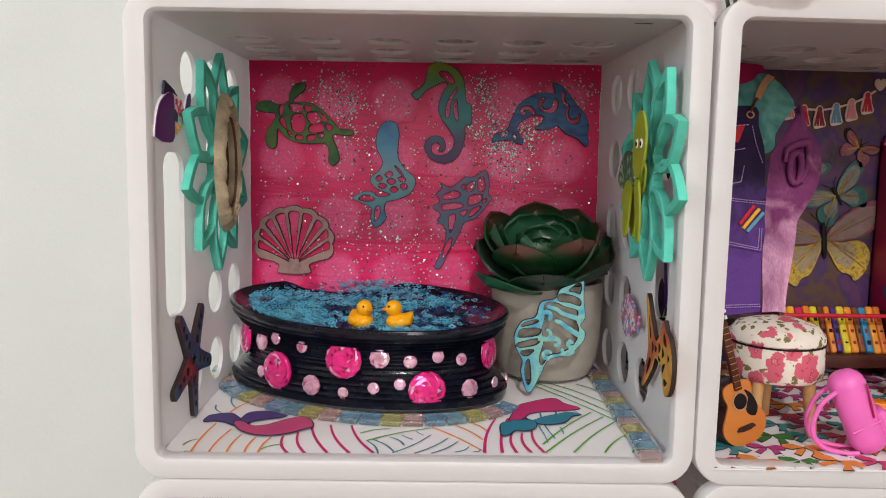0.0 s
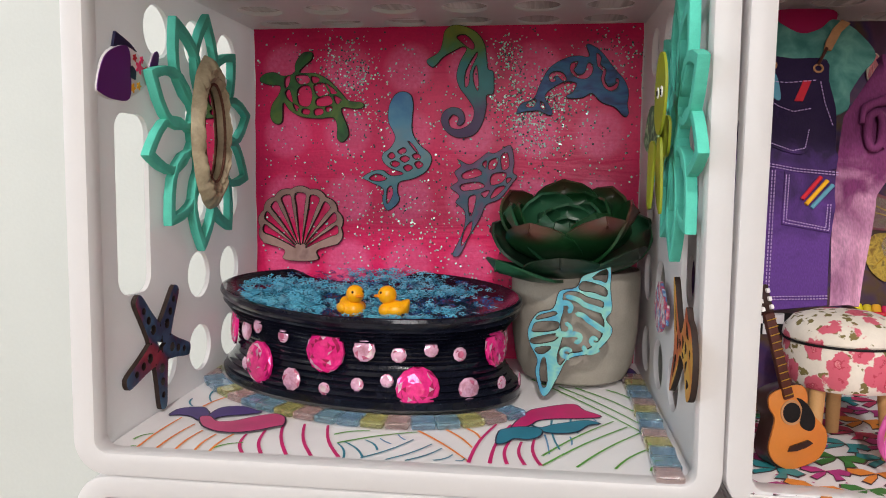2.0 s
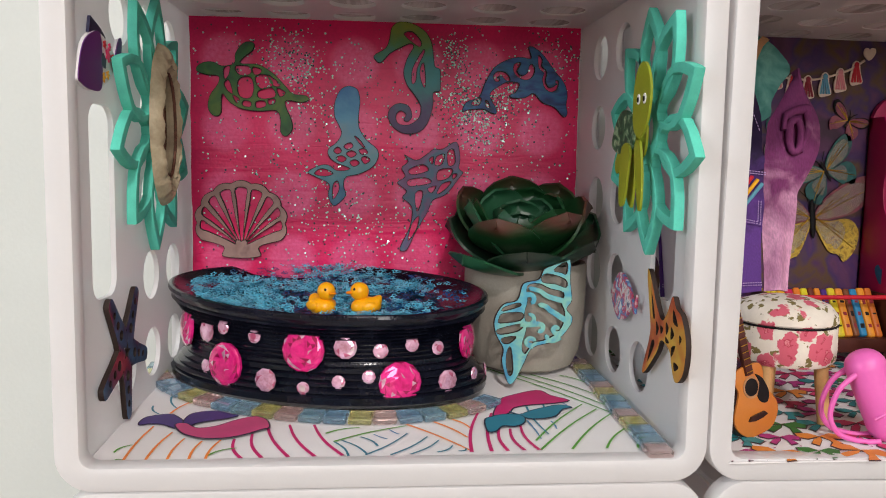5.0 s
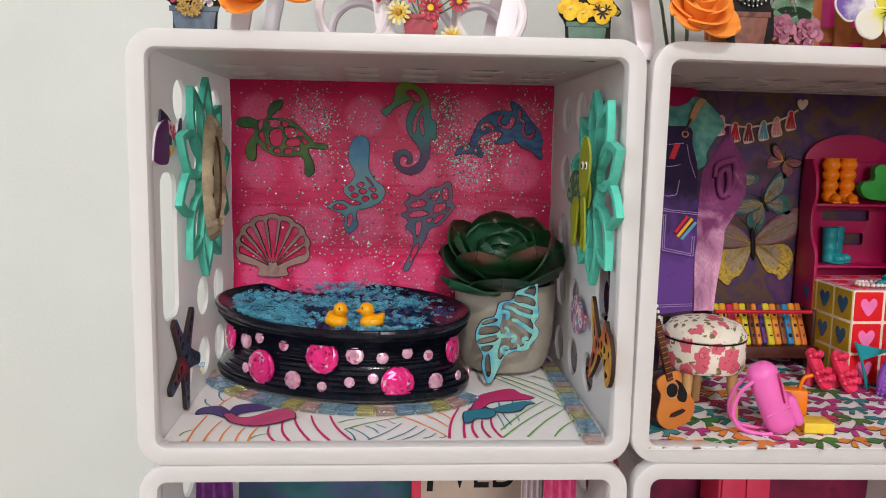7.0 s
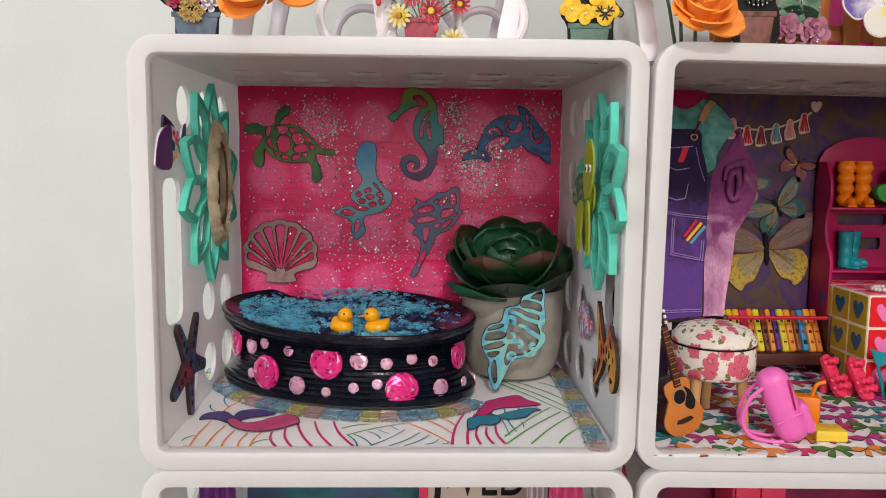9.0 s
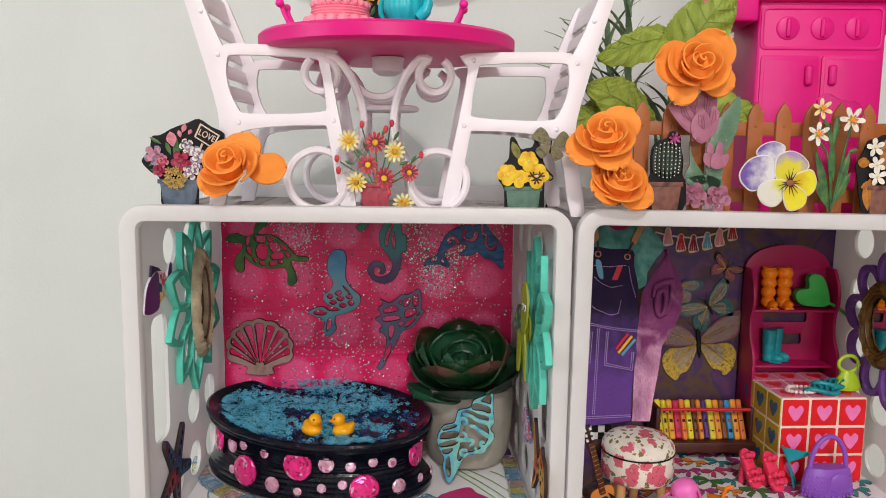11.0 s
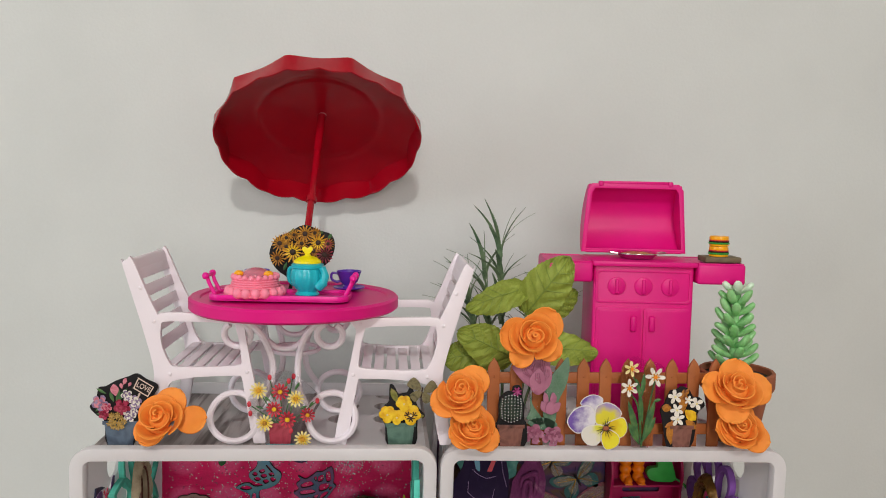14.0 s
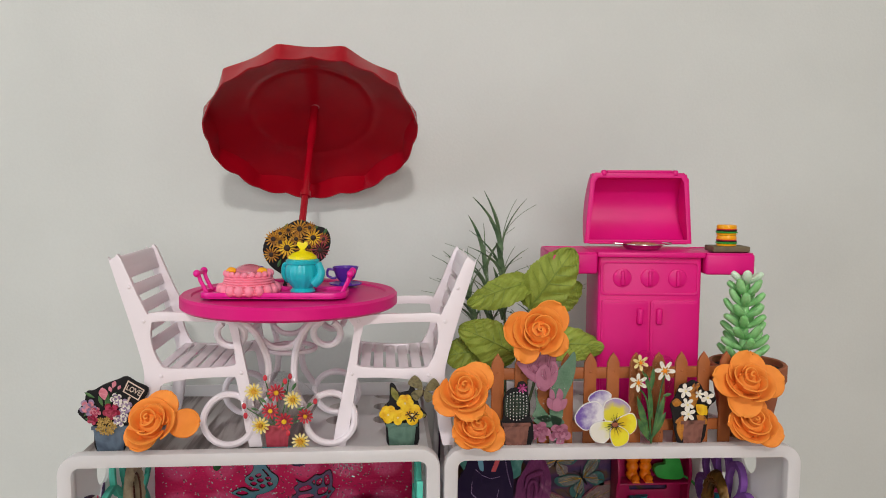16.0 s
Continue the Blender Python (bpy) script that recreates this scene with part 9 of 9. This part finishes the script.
nc = thing("narcissus_card", "card of white and amber blossoms in a brown pot", "flower card", (0.3621, 0.4165, deck_z(0.3621) + 0.0080))
backer(nc, [(-9, 0.3), (-12.5, 4), (-17, 26), (-18.5, 33), (-14.5, 40), (-11, 49), (-5, 51), (0, 53.5), (6, 50.5), (10, 44.5), (16, 43.5), (20.5, 37), (15, 31), (14, 25.5), (13.5, 18.5), (9.5, 0.3)])
card_pot(nc, 0.0008, 0.0003, 0.0195, 0.0145, 0.0195, M["brownpot"])
AMB = pt("amber_leaf", "6c3810", "b87824", "8c4c14")
leaves(nc, [(1, 30, 21, 8, 90), (-8, 24, 21, 7.5, 258, .2), (4, 24, 12, 7, 320), (-9, 34, 9, 7, 170), (-3, 22, 12, 6, 200), (2, 46, 6, 4, 60)], AMB)
leaves(nc, [(3, 33, 13, 9, 318), (4, 28, 9, 6, 20)], M["f_yel"], -0.0012)
for x, z, r, n in ((-7, 45, 6.5, 5), (-5, 33.5, 6, 5), (-4, 25.5, 6.5, 5), (12, 39, 6, 4), (5, 42, 4, 5)):
    bloom(nc, x * .001, z * .001, r * .001, M["f_white"], M["f_cream"], n, wide=0.62, y=-0.0018, eye=0.16)

sn2 = thing("sunflower_card", "black card of sunflowers standing behind the teapot", "flower card", (0.0297, 0.5018, TT))
backer(sn2, [(-13, 1), (-12, 12), (-24, 22), (-30, 36), (-24, 50), (-12, 56), (2, 63), (16, 58), (27, 54), (30, 42), (24, 28), (12, 22), (-4, 16), (-9, 8), (-9, 1)])
for x, z, r, c, q in ((-20, 46, 8, "f_sun", "f_sundark"), (3, 55, 8.5, "f_sun", "f_sundark"), (15, 47, 9, "f_sun", "f_yel"), (-22, 32, 7.5, "f_sun", "f_sundark"), (21, 36, 8.5, "redpot", "seed"), (6, 34, 7, "f_sundark", "seed"), (-8, 38, 10.5, "f_sun", "f_yel"), (-7, 54, 5.5, "f_sun", "f_sundark"), (-14, 43, 7, "f_sundark", "f_sun"), (0, 46, 7, "f_sundark", "f_sun"), (11, 39, 7, "f_sun", "f_sundark"), (24, 46, 6, "f_sundark", "redpot"), (-14, 51, 6, "f_sundark", "f_sun"), (12, 56, 6, "f_sundark", "f_sun"), (-3, 29, 6, "f_sundark", "f_sun")):
    bloom(sn2, x * .001, z * .001, r * .001, M[c], M["seed"], 14, wide=0.28, y=-0.0014 - 0.0002 * r, inner=M[q], frac=0.72, eye=0.28)
leaves(sn2, [(-12, 52, 9, 3, 60), (12, 54, 8, 3, 20), (-14, 28, 8, 3, 250), (24, 50, 6, 3, 60), (10, 26, 9, 3, 340), (-2, 24, 9, 3, 300)], M["f_green"])


# ---- foam roses ----
def foam_rose(x, y, z, r, pitch=-8, yaw=0, turn=0, outer=(), lean=13):
    """A bud of overlapping foam petals, each a leaning tongue with a flared lip, inside round outer petals."""
    g = thing("foam_rose", "orange craft foam rose on the roof edge", "foam rose", (x, y, z), group="orange foam roses")
    g.matrix_basis = pose(x, y, z, 90 + pitch, 0, yaw)
    rnd = random.Random(int(turn * 7 + r * 1e5))
    for k, (deg, far, pr, tilt) in enumerate(outer):
        a, far, pr, wave = radians(deg), far * 1.0, pr * 1.25, rnd.uniform(0, 6)

        def petal(u, v, a=a, far=far, pr=pr, tilt=tilt, wave=wave):
            s = (u - 0.5) * 2
            q = 2 * v - 1
            w = pr * math.sqrt(max(0.0, 1 - q * q * 0.985)) * (0.92 + 0.10 * q)
            d = far + pr * q
            lift = math.sin(radians(tilt)) * (d * 0.9) + 0.20 * pr * s * s * (1 - q * q) + 0.10 * q * q + 0.05 * math.sin(3 * s + wave) * (0.4 + q)
            d *= math.cos(radians(tilt))
            cx, cy = d * r, s * w * r
            return (cx * math.cos(a) - cy * math.sin(a), cx * math.sin(a) + cy * math.cos(a), lift * r + 0.0006 * k)
        part("outer_petal", sheet(petal, 16, 16, 0.0013), M["orange_foam"], g)
    up = Matrix.Rotation(radians(-lean), 4, "X")
    # radius, height, sweep, offset from the axis, flare, first turn
    for k, (rb, top, sweep, off, flare, a0) in enumerate(((0.76, 0.56, 160, 0.14, 0.24, 90), (0.74, 0.62, 150, 0.14, 0.22, 215), (0.74, 0.60, 155, 0.14, 0.24, 330),
                                                          (0.50, 0.80, 175, 0.11, 0.15, 150), (0.48, 0.84, 180, 0.11, 0.14, 275), (0.48, 0.82, 170, 0.11, 0.14, 30),
                                                          (0.26, 0.95, 210, 0.06, 0.06, 80), (0.24, 0.97, 210, 0.06, 0.06, 250))):
        a0 += turn + rnd.uniform(-14, 14)

        def lip(u, v, rb=rb, top=top, sweep=sweep, off=off, flare=flare, a0=a0):
            s = 2 * u - 1
            a = radians(a0 + sweep / 2 * s)
            h = top * (1 - 0.26 * abs(s) ** 2.4) * v
            q = rb * (0.60 + 0.40 * math.sin(math.pi / 2 * min(1.0, v * 1.2))) + flare * v ** 5 * (1 - 0.5 * s * s) - 0.16 * s * rb
            return tuple(up @ Vector((r * (q * math.cos(a) + off * math.cos(radians(a0))), r * (q * math.sin(a) + off * math.sin(radians(a0))), r * h)))
        part("bud_petal", sheet(lip, 22, 12, 0.0010), M["orange_foam"], g)

    def roll(u, v):
        a = radians(turn + 40) + 4.6 * u
        q = r * (0.13 * (1 - u) + 0.02) * (0.85 + 0.15 * v)
        return tuple(up @ Vector((q * math.cos(a), q * math.sin(a), r * (0.50 + (0.50 - 0.05 * u) * v))))
    part("bud_roll", sheet(roll, 40, 3, 0.0012), M["orange_foam"], g)
    part("bud_core", ball(r * 0.52, 0, 0, r * 0.26, 1, 1, 0.80, 16, m=up), M["orange_foam"], g)
    return g


foam_rose(-0.0722, 0.4103, 0.3100, 0.0176, -28, -6, 40, ((70, .80, .66, 4), (6, 1.35, .56, -6), (230, .50, .62, 8)))
foam_rose(0.1722, 0.4126, 0.3310, 0.0180, -30, -8, 0, ((52, .82, .64, 10), (205, .66, .66, 6), (290, .62, .60, 12)))
foam_rose(0.1808, 0.4100, 0.3014, 0.0172, -30, 6, 70, ((85, .6, .62, 16), (200, .55, .6, 20), (330, .62, .62, 10)))
foam_rose(0.2310, 0.4162, 0.3795, 0.0182, -10, 0, 110, ((48, .78, .70, 6), (168, .70, .70, 8), (235, .85, .5, 2), (330, .80, .52, 6)))
foam_rose(0.4066, 0.4141, 0.3340, 0.0185, -32, 0, 20, ((80, .66, .72, 12), (168, .80, .66, 8), (8, .88, .66, 4), (250, .66, .66, -8)))
foam_rose(0.4102, 0.4110, 0.3007, 0.0172, -30, 0, 160, ((80, .72, .66, 4), (180, .58, .62, 18), (335, .74, .62, 6)))

# picket fence
fe = thing("picket_fence", "brown plastic toy picket fence with grain", "fence", (0, 0.4308, deck_z(0.3)))
for k in range(11):
    x = 0.2010 + 0.01947 * k
    top = smooth_loop([(-5.2, 0), (-5.2, 70), (-3, 75), (0, 79), (3, 75), (5.2, 70), (5.2, 0)], 1)
    p = part("picket", plate([[(x + a * .001, 0.003 + b * .001) for a, b in top]], 0.0030, UPRIGHT, 0.0007), M["fence"], fe)
    for z in (0.066, 0.020):
        part("nail", ball(0.0011, x, -0.0031, z, 1, .5, 1, 8), M["fence"], p)
for z in (0.064, 0.0185):
    part("rail", box(0.208, 0.0028, 0.0095, 0.2984, 0.0016, z, 0.0006), M["fence"], fe)

# leafy plant and grassy plant between table and grill
lpot = thing("leafy_plant", "artificial plant with broad crinkled green leaves", "plant", (0.2320, 0.4879, deck_z(0.2320)))
LP = Vector((0.2320, 0.4879, deck_z(0.2320)))


def broad_leaf(foot, tip, width, lean=0.25, seed=1):
    """A crinkled cloth leaf from foot to tip that faces the viewer, leaning back by lean."""
    rnd = random.Random(seed)
    d = Vector(tip) - Vector(foot)
    length = d.length
    yv = d.normalized()
    zv = Vector((0, -1, lean))
    zv = (zv - yv * zv.dot(yv)).normalized()
    m = Matrix((yv.cross(zv), yv, zv)).transposed().to_4x4()
    ph = [rnd.uniform(0, 6) for _ in range(4)]

    def f(u, v):
        s = (u - 0.5) * 2
        w = width * (0.06 + math.sin(math.pi * (0.03 + 0.97 * v ** 0.82)) ** 0.62 * 0.94)
        w *= 1 + 0.07 * ((v * 17 + ph[0]) % 1.0 - 0.5) * (abs(s) > 0.9)
        crinkle = 0.0011 * math.sin(v * 30 - abs(s) * 9 + ph[1]) * (0.3 + abs(s)) + 0.0006 * math.sin(v * 61 + s * 23 + ph[2])
        return (s * w / 2, length * v, 0.007 * math.sin(v * 2.6) - 0.10 * abs(s) * w + crinkle + 0.0035 * s * s * math.sin(v * 6 + ph[3]))
    ob = part("leaf", sheet(f, 24, 40, 0.0006), M["leafgreen"], lpot)
    ob.matrix_basis = Matrix.Translation(Vector(foot) - LP) @ m
    vb = tube([(0, length * t, 0.007 * math.sin(t * 2.6) + 0.0006) for t in (0.0, .2, .4, .6, .8, .97)], [0.0009, .0008, .0007, .0006, .0004, .0002], 6)
    part("midrib", vb, M["leafrib"], ob)
    for t in (.16, .3, .44, .58, .72):
        for sd in (-1, 1):
            w = width * 0.42 * math.sin(math.pi * min(1, t + .12)) ** .6
            part("vein", tube([(0, length * t, 0.007 * math.sin(t * 2.6) + 0.0004), (sd * w * .5, length * (t + .07), 0.007 * math.sin(t * 2.6) - 0.05 * w), (sd * w, length * (t + .15), 0.007 * math.sin(t * 2.6) - 0.11 * w)], [.0005, .0004, .0002], 5), M["leafrib"], ob)


M["leafrib"] = mat("leaf_vein", hexc("7c9038"), 0.6, var=0.1, scale=90)
broad_leaf((0.2376, 0.4871, 0.3881), (0.2748, 0.4749, 0.4437), 0.043, 0.3, 1)
broad_leaf((0.2419, 0.4911, 0.4121), (0.1815, 0.4849, 0.3907), 0.030, 0.7, 2)
broad_leaf((0.2270, 0.4867, 0.3461), (0.1723, 0.4773, 0.3727), 0.040, 0.4, 3)
broad_leaf((0.2069, 0.4884, 0.3503), (0.1588, 0.4825, 0.3448), 0.036, 0.5, 4)
broad_leaf((0.2472, 0.4850, 0.3558), (0.3036, 0.4760, 0.3541), 0.032, 0.5, 5)
broad_leaf((0.2595, 0.4975, 0.3859), (0.2859, 0.4989, 0.4097), 0.026, 0.1, 6)
for b in ((0.2376, 0.4881, 0.3901), (0.2419, 0.4921, 0.4121), (0.2270, 0.4876, 0.3461), (0.2472, 0.4860, 0.3558)):
    e = Vector(b) - LP
    part("stem", tube([(0, 0, 0), tuple(e * .5 + Vector((0.003, 0, 0))), tuple(e)], 0.0013, 8), M["grass"], lpot)
gp = thing("grassy_plant", "artificial plant with narrow arching blades", "plant", (0.2275, 0.5530, deck_z(0.2186)))
g2 = random.Random(8)


def blade(base, ang, ln, lean, w=0.0042):
    d = Vector((math.cos(ang), math.sin(ang) * 0.6, 0))
    pts = [Vector(base) + d * lean * t ** 1.7 + Vector((0, 0, ln * (t - 0.22 * t * t * lean / 0.04))) for t in (0, .2, .4, .6, .8, 1)]
    nr = Vector((-d.y, d.x, 0)).normalized()

    def f(u, v):
        k = v * 5
        i = min(4, int(k))
        p = pts[i] + (pts[i + 1] - pts[i]) * (k - i)
        return tuple(p + nr * (u - 0.5) * w * (1 - v) ** 0.6 * (0.5 + min(1, v * 3) * 0.5) + Vector((0, -1, 0)) * 0.0004 * math.cos((u - .5) * 3) + Vector((1, 0, 0)) * (u - 0.5) * w * 0.7 * (1 - v) ** 0.6)
    part("blade", sheet(f, 2, 12, 0.0004), M["grass"], gp)


for foot, top, n, seed in (((0, 0), (-0.006, 0.160), 9, 1), ((-0.01, 0), (-0.036, 0.110), 8, 2), ((0.01, 0), (0.040, 0.090), 7, 3), ((-0.005, .01), (-0.020, 0.135), 7, 4)):
    g2 = random.Random(seed)
    part("stem", tube([(foot[0], foot[1], 0), ((foot[0] + top[0]) / 2 + .002, foot[1], top[1] * .5), (top[0], foot[1], top[1])], [0.0016, 0.0013, 0.0009], 8), M["grass"], gp)
    for lvl in (1.0, 0.80, 0.58):
        for k in range(n - 2):
            p = (foot[0] + (top[0] - foot[0]) * lvl, foot[1], top[1] * lvl + g2.uniform(-.006, .004))
            blade(p, 2 * math.pi * k / n + g2.uniform(-.4, .4), g2.uniform(0.030, 0.058) * (1.15 if lvl == 1.0 else 1), g2.uniform(0.016, 0.056), 0.0046)

# jade succulent in a terracotta pot behind the fence
jp = thing("terracotta_pot", "small terracotta pot with dark soil", "plant pot", (0.4305, 0.4630, deck_z(0.4343)))
part("pot_body", lathe([(0, 0), (0.020, 0), (0.0285, 0.048), (0.0320, 0.049), (0.0335, 0.052), (0.0335, 0.0650), (0.0322, 0.0662), (0.0300, 0.0655), (0.0290, 0.058)], 48), M["terracotta"], jp)
part("soil", lathe([(0.0295, 0.0605), (0.015, 0.0620), (0, 0.0625)], 30), M["soil"], jp)
M["jade"] = mat("jade_rubber", hexc("86d47c"), 0.3, scale=90, colour2=hexc("b4ecac"), spread=0.6, through_light=0.25)
M["jade_tip"] = mat("pale_jade_rubber", hexc("d0ecd0"), 0.35, var=0.06, scale=90)
js = thing("jade_succulent", "upright light green rubbery succulent with stacked leaves", "succulent", (0.4262, 0.4617, deck_z(0.4262) + 0.0600))
part("stem", tube([(0, 0, 0), (0, 0, 0.080)], [0.0042, 0.0028], 12), M["jade"], js)
jr = random.Random(3)
for lv_ in range(8):
    for k in range(5):
        a = 2 * math.pi * k / 5 + lv_ * 0.63 + jr.uniform(-0.2, 0.2)
        ln = (0.0225 - 0.0012 * lv_) * jr.uniform(0.88, 1.06)
        p = [(0.002 * math.cos(a), 0.002 * math.sin(a), 0.0085 + lv_ * 0.0098)]
        for t in (0.35, 0.7, 1.0):
            p.append((ln * t * math.cos(a), ln * t * math.sin(a), 0.0085 + lv_ * 0.0098 + 0.0025 * t + jr.uniform(0.007, 0.012) * t * t))
        bm = tube(smooth_loop(p, 3, False), [0.0026, .0028, .0030, .0033, .0036, .0039, .0041, .0039, .0034, .0020], 12, squash=0.75)
        part("leaf", bm, M["jade_tip" if lv_ > 6 else "jade"], js)

# on the grill
pan = thing("frying_pan", "small metal paella pan with food", "pan", (0.3440, 0.4990, deck_z(0.3373) + 0.1627))
M["steel"] = mat("polished_steel", (0.62, 0.58, 0.56), 0.2, metal=1.0, var=0.05)
M["food"] = paint("mixed_food", [hexc("5c6c2c"), hexc("c8a45c"), hexc("a85c34"), hexc("e0c890")], 260, 0.5, 0.8)
part("pan_body", lathe([(0, 0.0004), (0.0150, 0.0004), (0.0190, 0.0045), (0.0208, 0.0050), (0.0206, 0.0058), (0.0182, 0.0052), (0.0150, 0.0020), (0, 0.0018)], 40), M["steel"], pan)
part("food", lathe([(0.0172, 0.0040), (0.010, 0.0056), (0, 0.0060)], 30), M["food"], pan, "mixed food filling")
for s in (-1, 1):
    part("pan_handle", tube([(s * 0.0200, -0.004, 0.0052), (s * 0.0262, -0.003, 0.0056), (s * 0.0262, 0.003, 0.0056), (s * 0.0200, 0.004, 0.0052)], 0.0010, 8), M["steel"], pan)
bd = solid("serving_board", box(0.0330, 0.0240, 0.0050, 0, 0, 0.0026, 0.0010), mat("grey_board", hexc("6c6048"), 0.7, var=0.15, scale=150, bump=0.4), "grey wooden toy serving board on the grill shelf", "board")
bd.matrix_basis = pose(0.4165, 0.4810, deck_z(0.3373) + 0.1624, 0, 0, -4)
bu = thing("burger_stack", "stack of two tiny toy burgers on the board", "burger", (0.4155, 0.4810, deck_z(0.3373) + 0.1676))
for k in range(2):
    z = 0.0095 * k
    for nm, r, z0, h, c in (("bun", .0088, 0, .0022, "duck"), ("lettuce", .0097, .0020, .0014, "greenplastic"), ("patty", .0090, .0032, .0018, "seed"), ("tomato", .0092, .0048, .0010, "redprint"), ("bun", .0088, .0058, .0034, "duck")):
        part(nm, lathe([(0, z + z0), (r * .96, z + z0), (r, z + z0 + h * .4), (r * .92, z + z0 + h), (0, z + z0 + h * 1.05)], 24), M[c], bu)


# ---- lower crates: only their upper parts show ----
ZL = Z1 - H
M["seatissue"] = paint("teal_tissue", [hexc("1c4c5c"), hexc("2c6c74"), hexc("4a5a84"), hexc("2a5c68")], 18, 0.5, 0.3)
M["plumtissue"] = paint("plum_tissue", [hexc("4c0c34"), hexc("8c1448"), hexc("741040"), hexc("380c40")], 18, 0.5, 0.3)
backing("paper_backing", X1 + 0.017, X1 + 0.170, ZL + 0.016, ZL + 0.243, M["seatissue"], "teal blue tissue paper across the lower crate back", "paper")
backing("paper_backing", X1 + 0.1705, X1 + W - 0.014, ZL + 0.016, ZL + 0.243, mat("lilac_tissue", hexc("4c3c7c"), 0.5, var=0.15, scale=25), "lilac tissue paper across the lower crate back", "paper")
backing("paper_backing", X2 + 0.017, X2 + W - 0.014, ZL + 0.016, ZL + 0.243, M["plumtissue"], "dark plum glitter tissue across the lower crate back", "paper")
sg = thing("word_sign", "pink-framed cream sign with black hand lettering", "sign", (0.0710, 0.5600, ZL + 0.0125))
part("sign_board", box(0.094, 0.003, 0.212, 0, 0, 0.106, 0.0006), M["cream"], sg)
for s in (-1, 1):
    part("frame_side", box(0.0075, 0.005, 0.212, s * 0.0465, -0.0012, 0.106, 0.0008), M["coral"], sg)
letters("VED!", 0.050, M["black"], sg, Matrix.Translation((0.0125, -0.0019, 0.176)) @ UPRIGHT, squash=0.62)
part("letter_stroke", plate([mm([(-38, 158), (-33, 158), (-31, 196), (-35.5, 196)])], 0.0004, Matrix.Translation((0, -0.0016, 0)) @ UPRIGHT), M["black"], sg)
for x, z, r, k in ((-22, 184, 7, "f_rose"), (-26, 190, 5, "f_yel"), (-17, 191, 4, "f_rose")):
    bloom(sg, x * .001, z * .001, r * .001, M[k], M[k], 8, wide=.9, y=-0.0022)
leaves(sg, [(-24, 176, 10, 4, 250), (-18, 176, 9, 4, 290), (-30, 184, 8, 4, 200)], M["f_green"], -0.0018)
butterfly((0.0, -0.016), 60, -20, M["wing_rose"], M["f_rose"], M["wing_rose"], "pink butterfly sticker in the lower crate").location.z = ZL + 0.205
bm_ = butterfly((0.050, 0.0), 40, 12, M["wing_cream"], M["wing_teal"], M["wing_cream"], "pale butterfly sticker in the lower crate")
bm_.location = (-0.052, BACK - 0.0016, ZL + 0.196)


def hanging_dress(x, y, w, material, label):
    d = thing("hanging_dress", label, "doll clothes", (x, y, ZL + 0.040))
    def f(u, v):
        return ((u - .5) * w * (1.15 - 0.35 * v), 0.004 * math.sin(u * 22) * (1 - 0.5 * v), 0.200 * v)
    part("cloth", sheet(f, 40, 14, 0.0008), material, d)
    part("hook", tube([(0, 0, 0.198), (0.002, 0, 0.2035)], 0.0012, 8), M["steel"], d)
    return d


hanging_dress(-0.1100, 0.4450, 0.028, paint("violet_cloth", [hexc("4c1c5c"), hexc("7c3c8c"), hexc("5c2870")], 60, 0.8), "violet doll dress hanging in the lower crate")
hanging_dress(0.1180, 0.4450, 0.026, paint("pink_cloth", [hexc("c02468"), hexc("e45c94"), hexc("d43c7c")], 60, 0.8), "bright pink doll dress hanging in the lower crate")
hanging_dress(0.1000, 0.4520, 0.016, mat("pale_cloth", hexc("c8b8c0"), 0.8, var=0.08, scale=60), "pale doll top hanging in the lower crate")
wall_mirror((0.2180, BACK - 0.0016, ZL + 0.212), UPRIGHT, 0.0240, 0.0260, M["bronze"], "round dark mirror with glitter frame in the lower crate", False)
sh = thing("pink_cabinet", "coral pink toy cabinet against the plum paper", "cabinet", (0.3000, 0.5800, ZL + 0.0125))
part("cabinet_body", box(0.046, 0.040, 0.200, 0, 0, 0.100, 0.004), M["coral"], sh)
part("cabinet_door", box(0.020, 0.003, 0.180, -0.0105, -0.0210, 0.100, 0.001), M["coral"], sh)
part("cabinet_door", box(0.020, 0.003, 0.180, 0.0105, -0.0210, 0.100, 0.001), M["coral"], sh)
gb = thing("gold_glasses", "olive gold toy bow ornament hung on the back paper", "ornament", (0.3510, BACK - 0.003, ZL + 0.214))
for s in (-1, 1):
    part("lobe", ball(0.0165, s * 0.0170, 0, 0, 1, .2, .95, 18), pt("olive_gold", "5c5410", "8c8424", "706818"), gb)
part("bow_knot", ball(0.006, 0, -0.002, 0.008, 1, .5, 1, 12), M["steel"], gb)
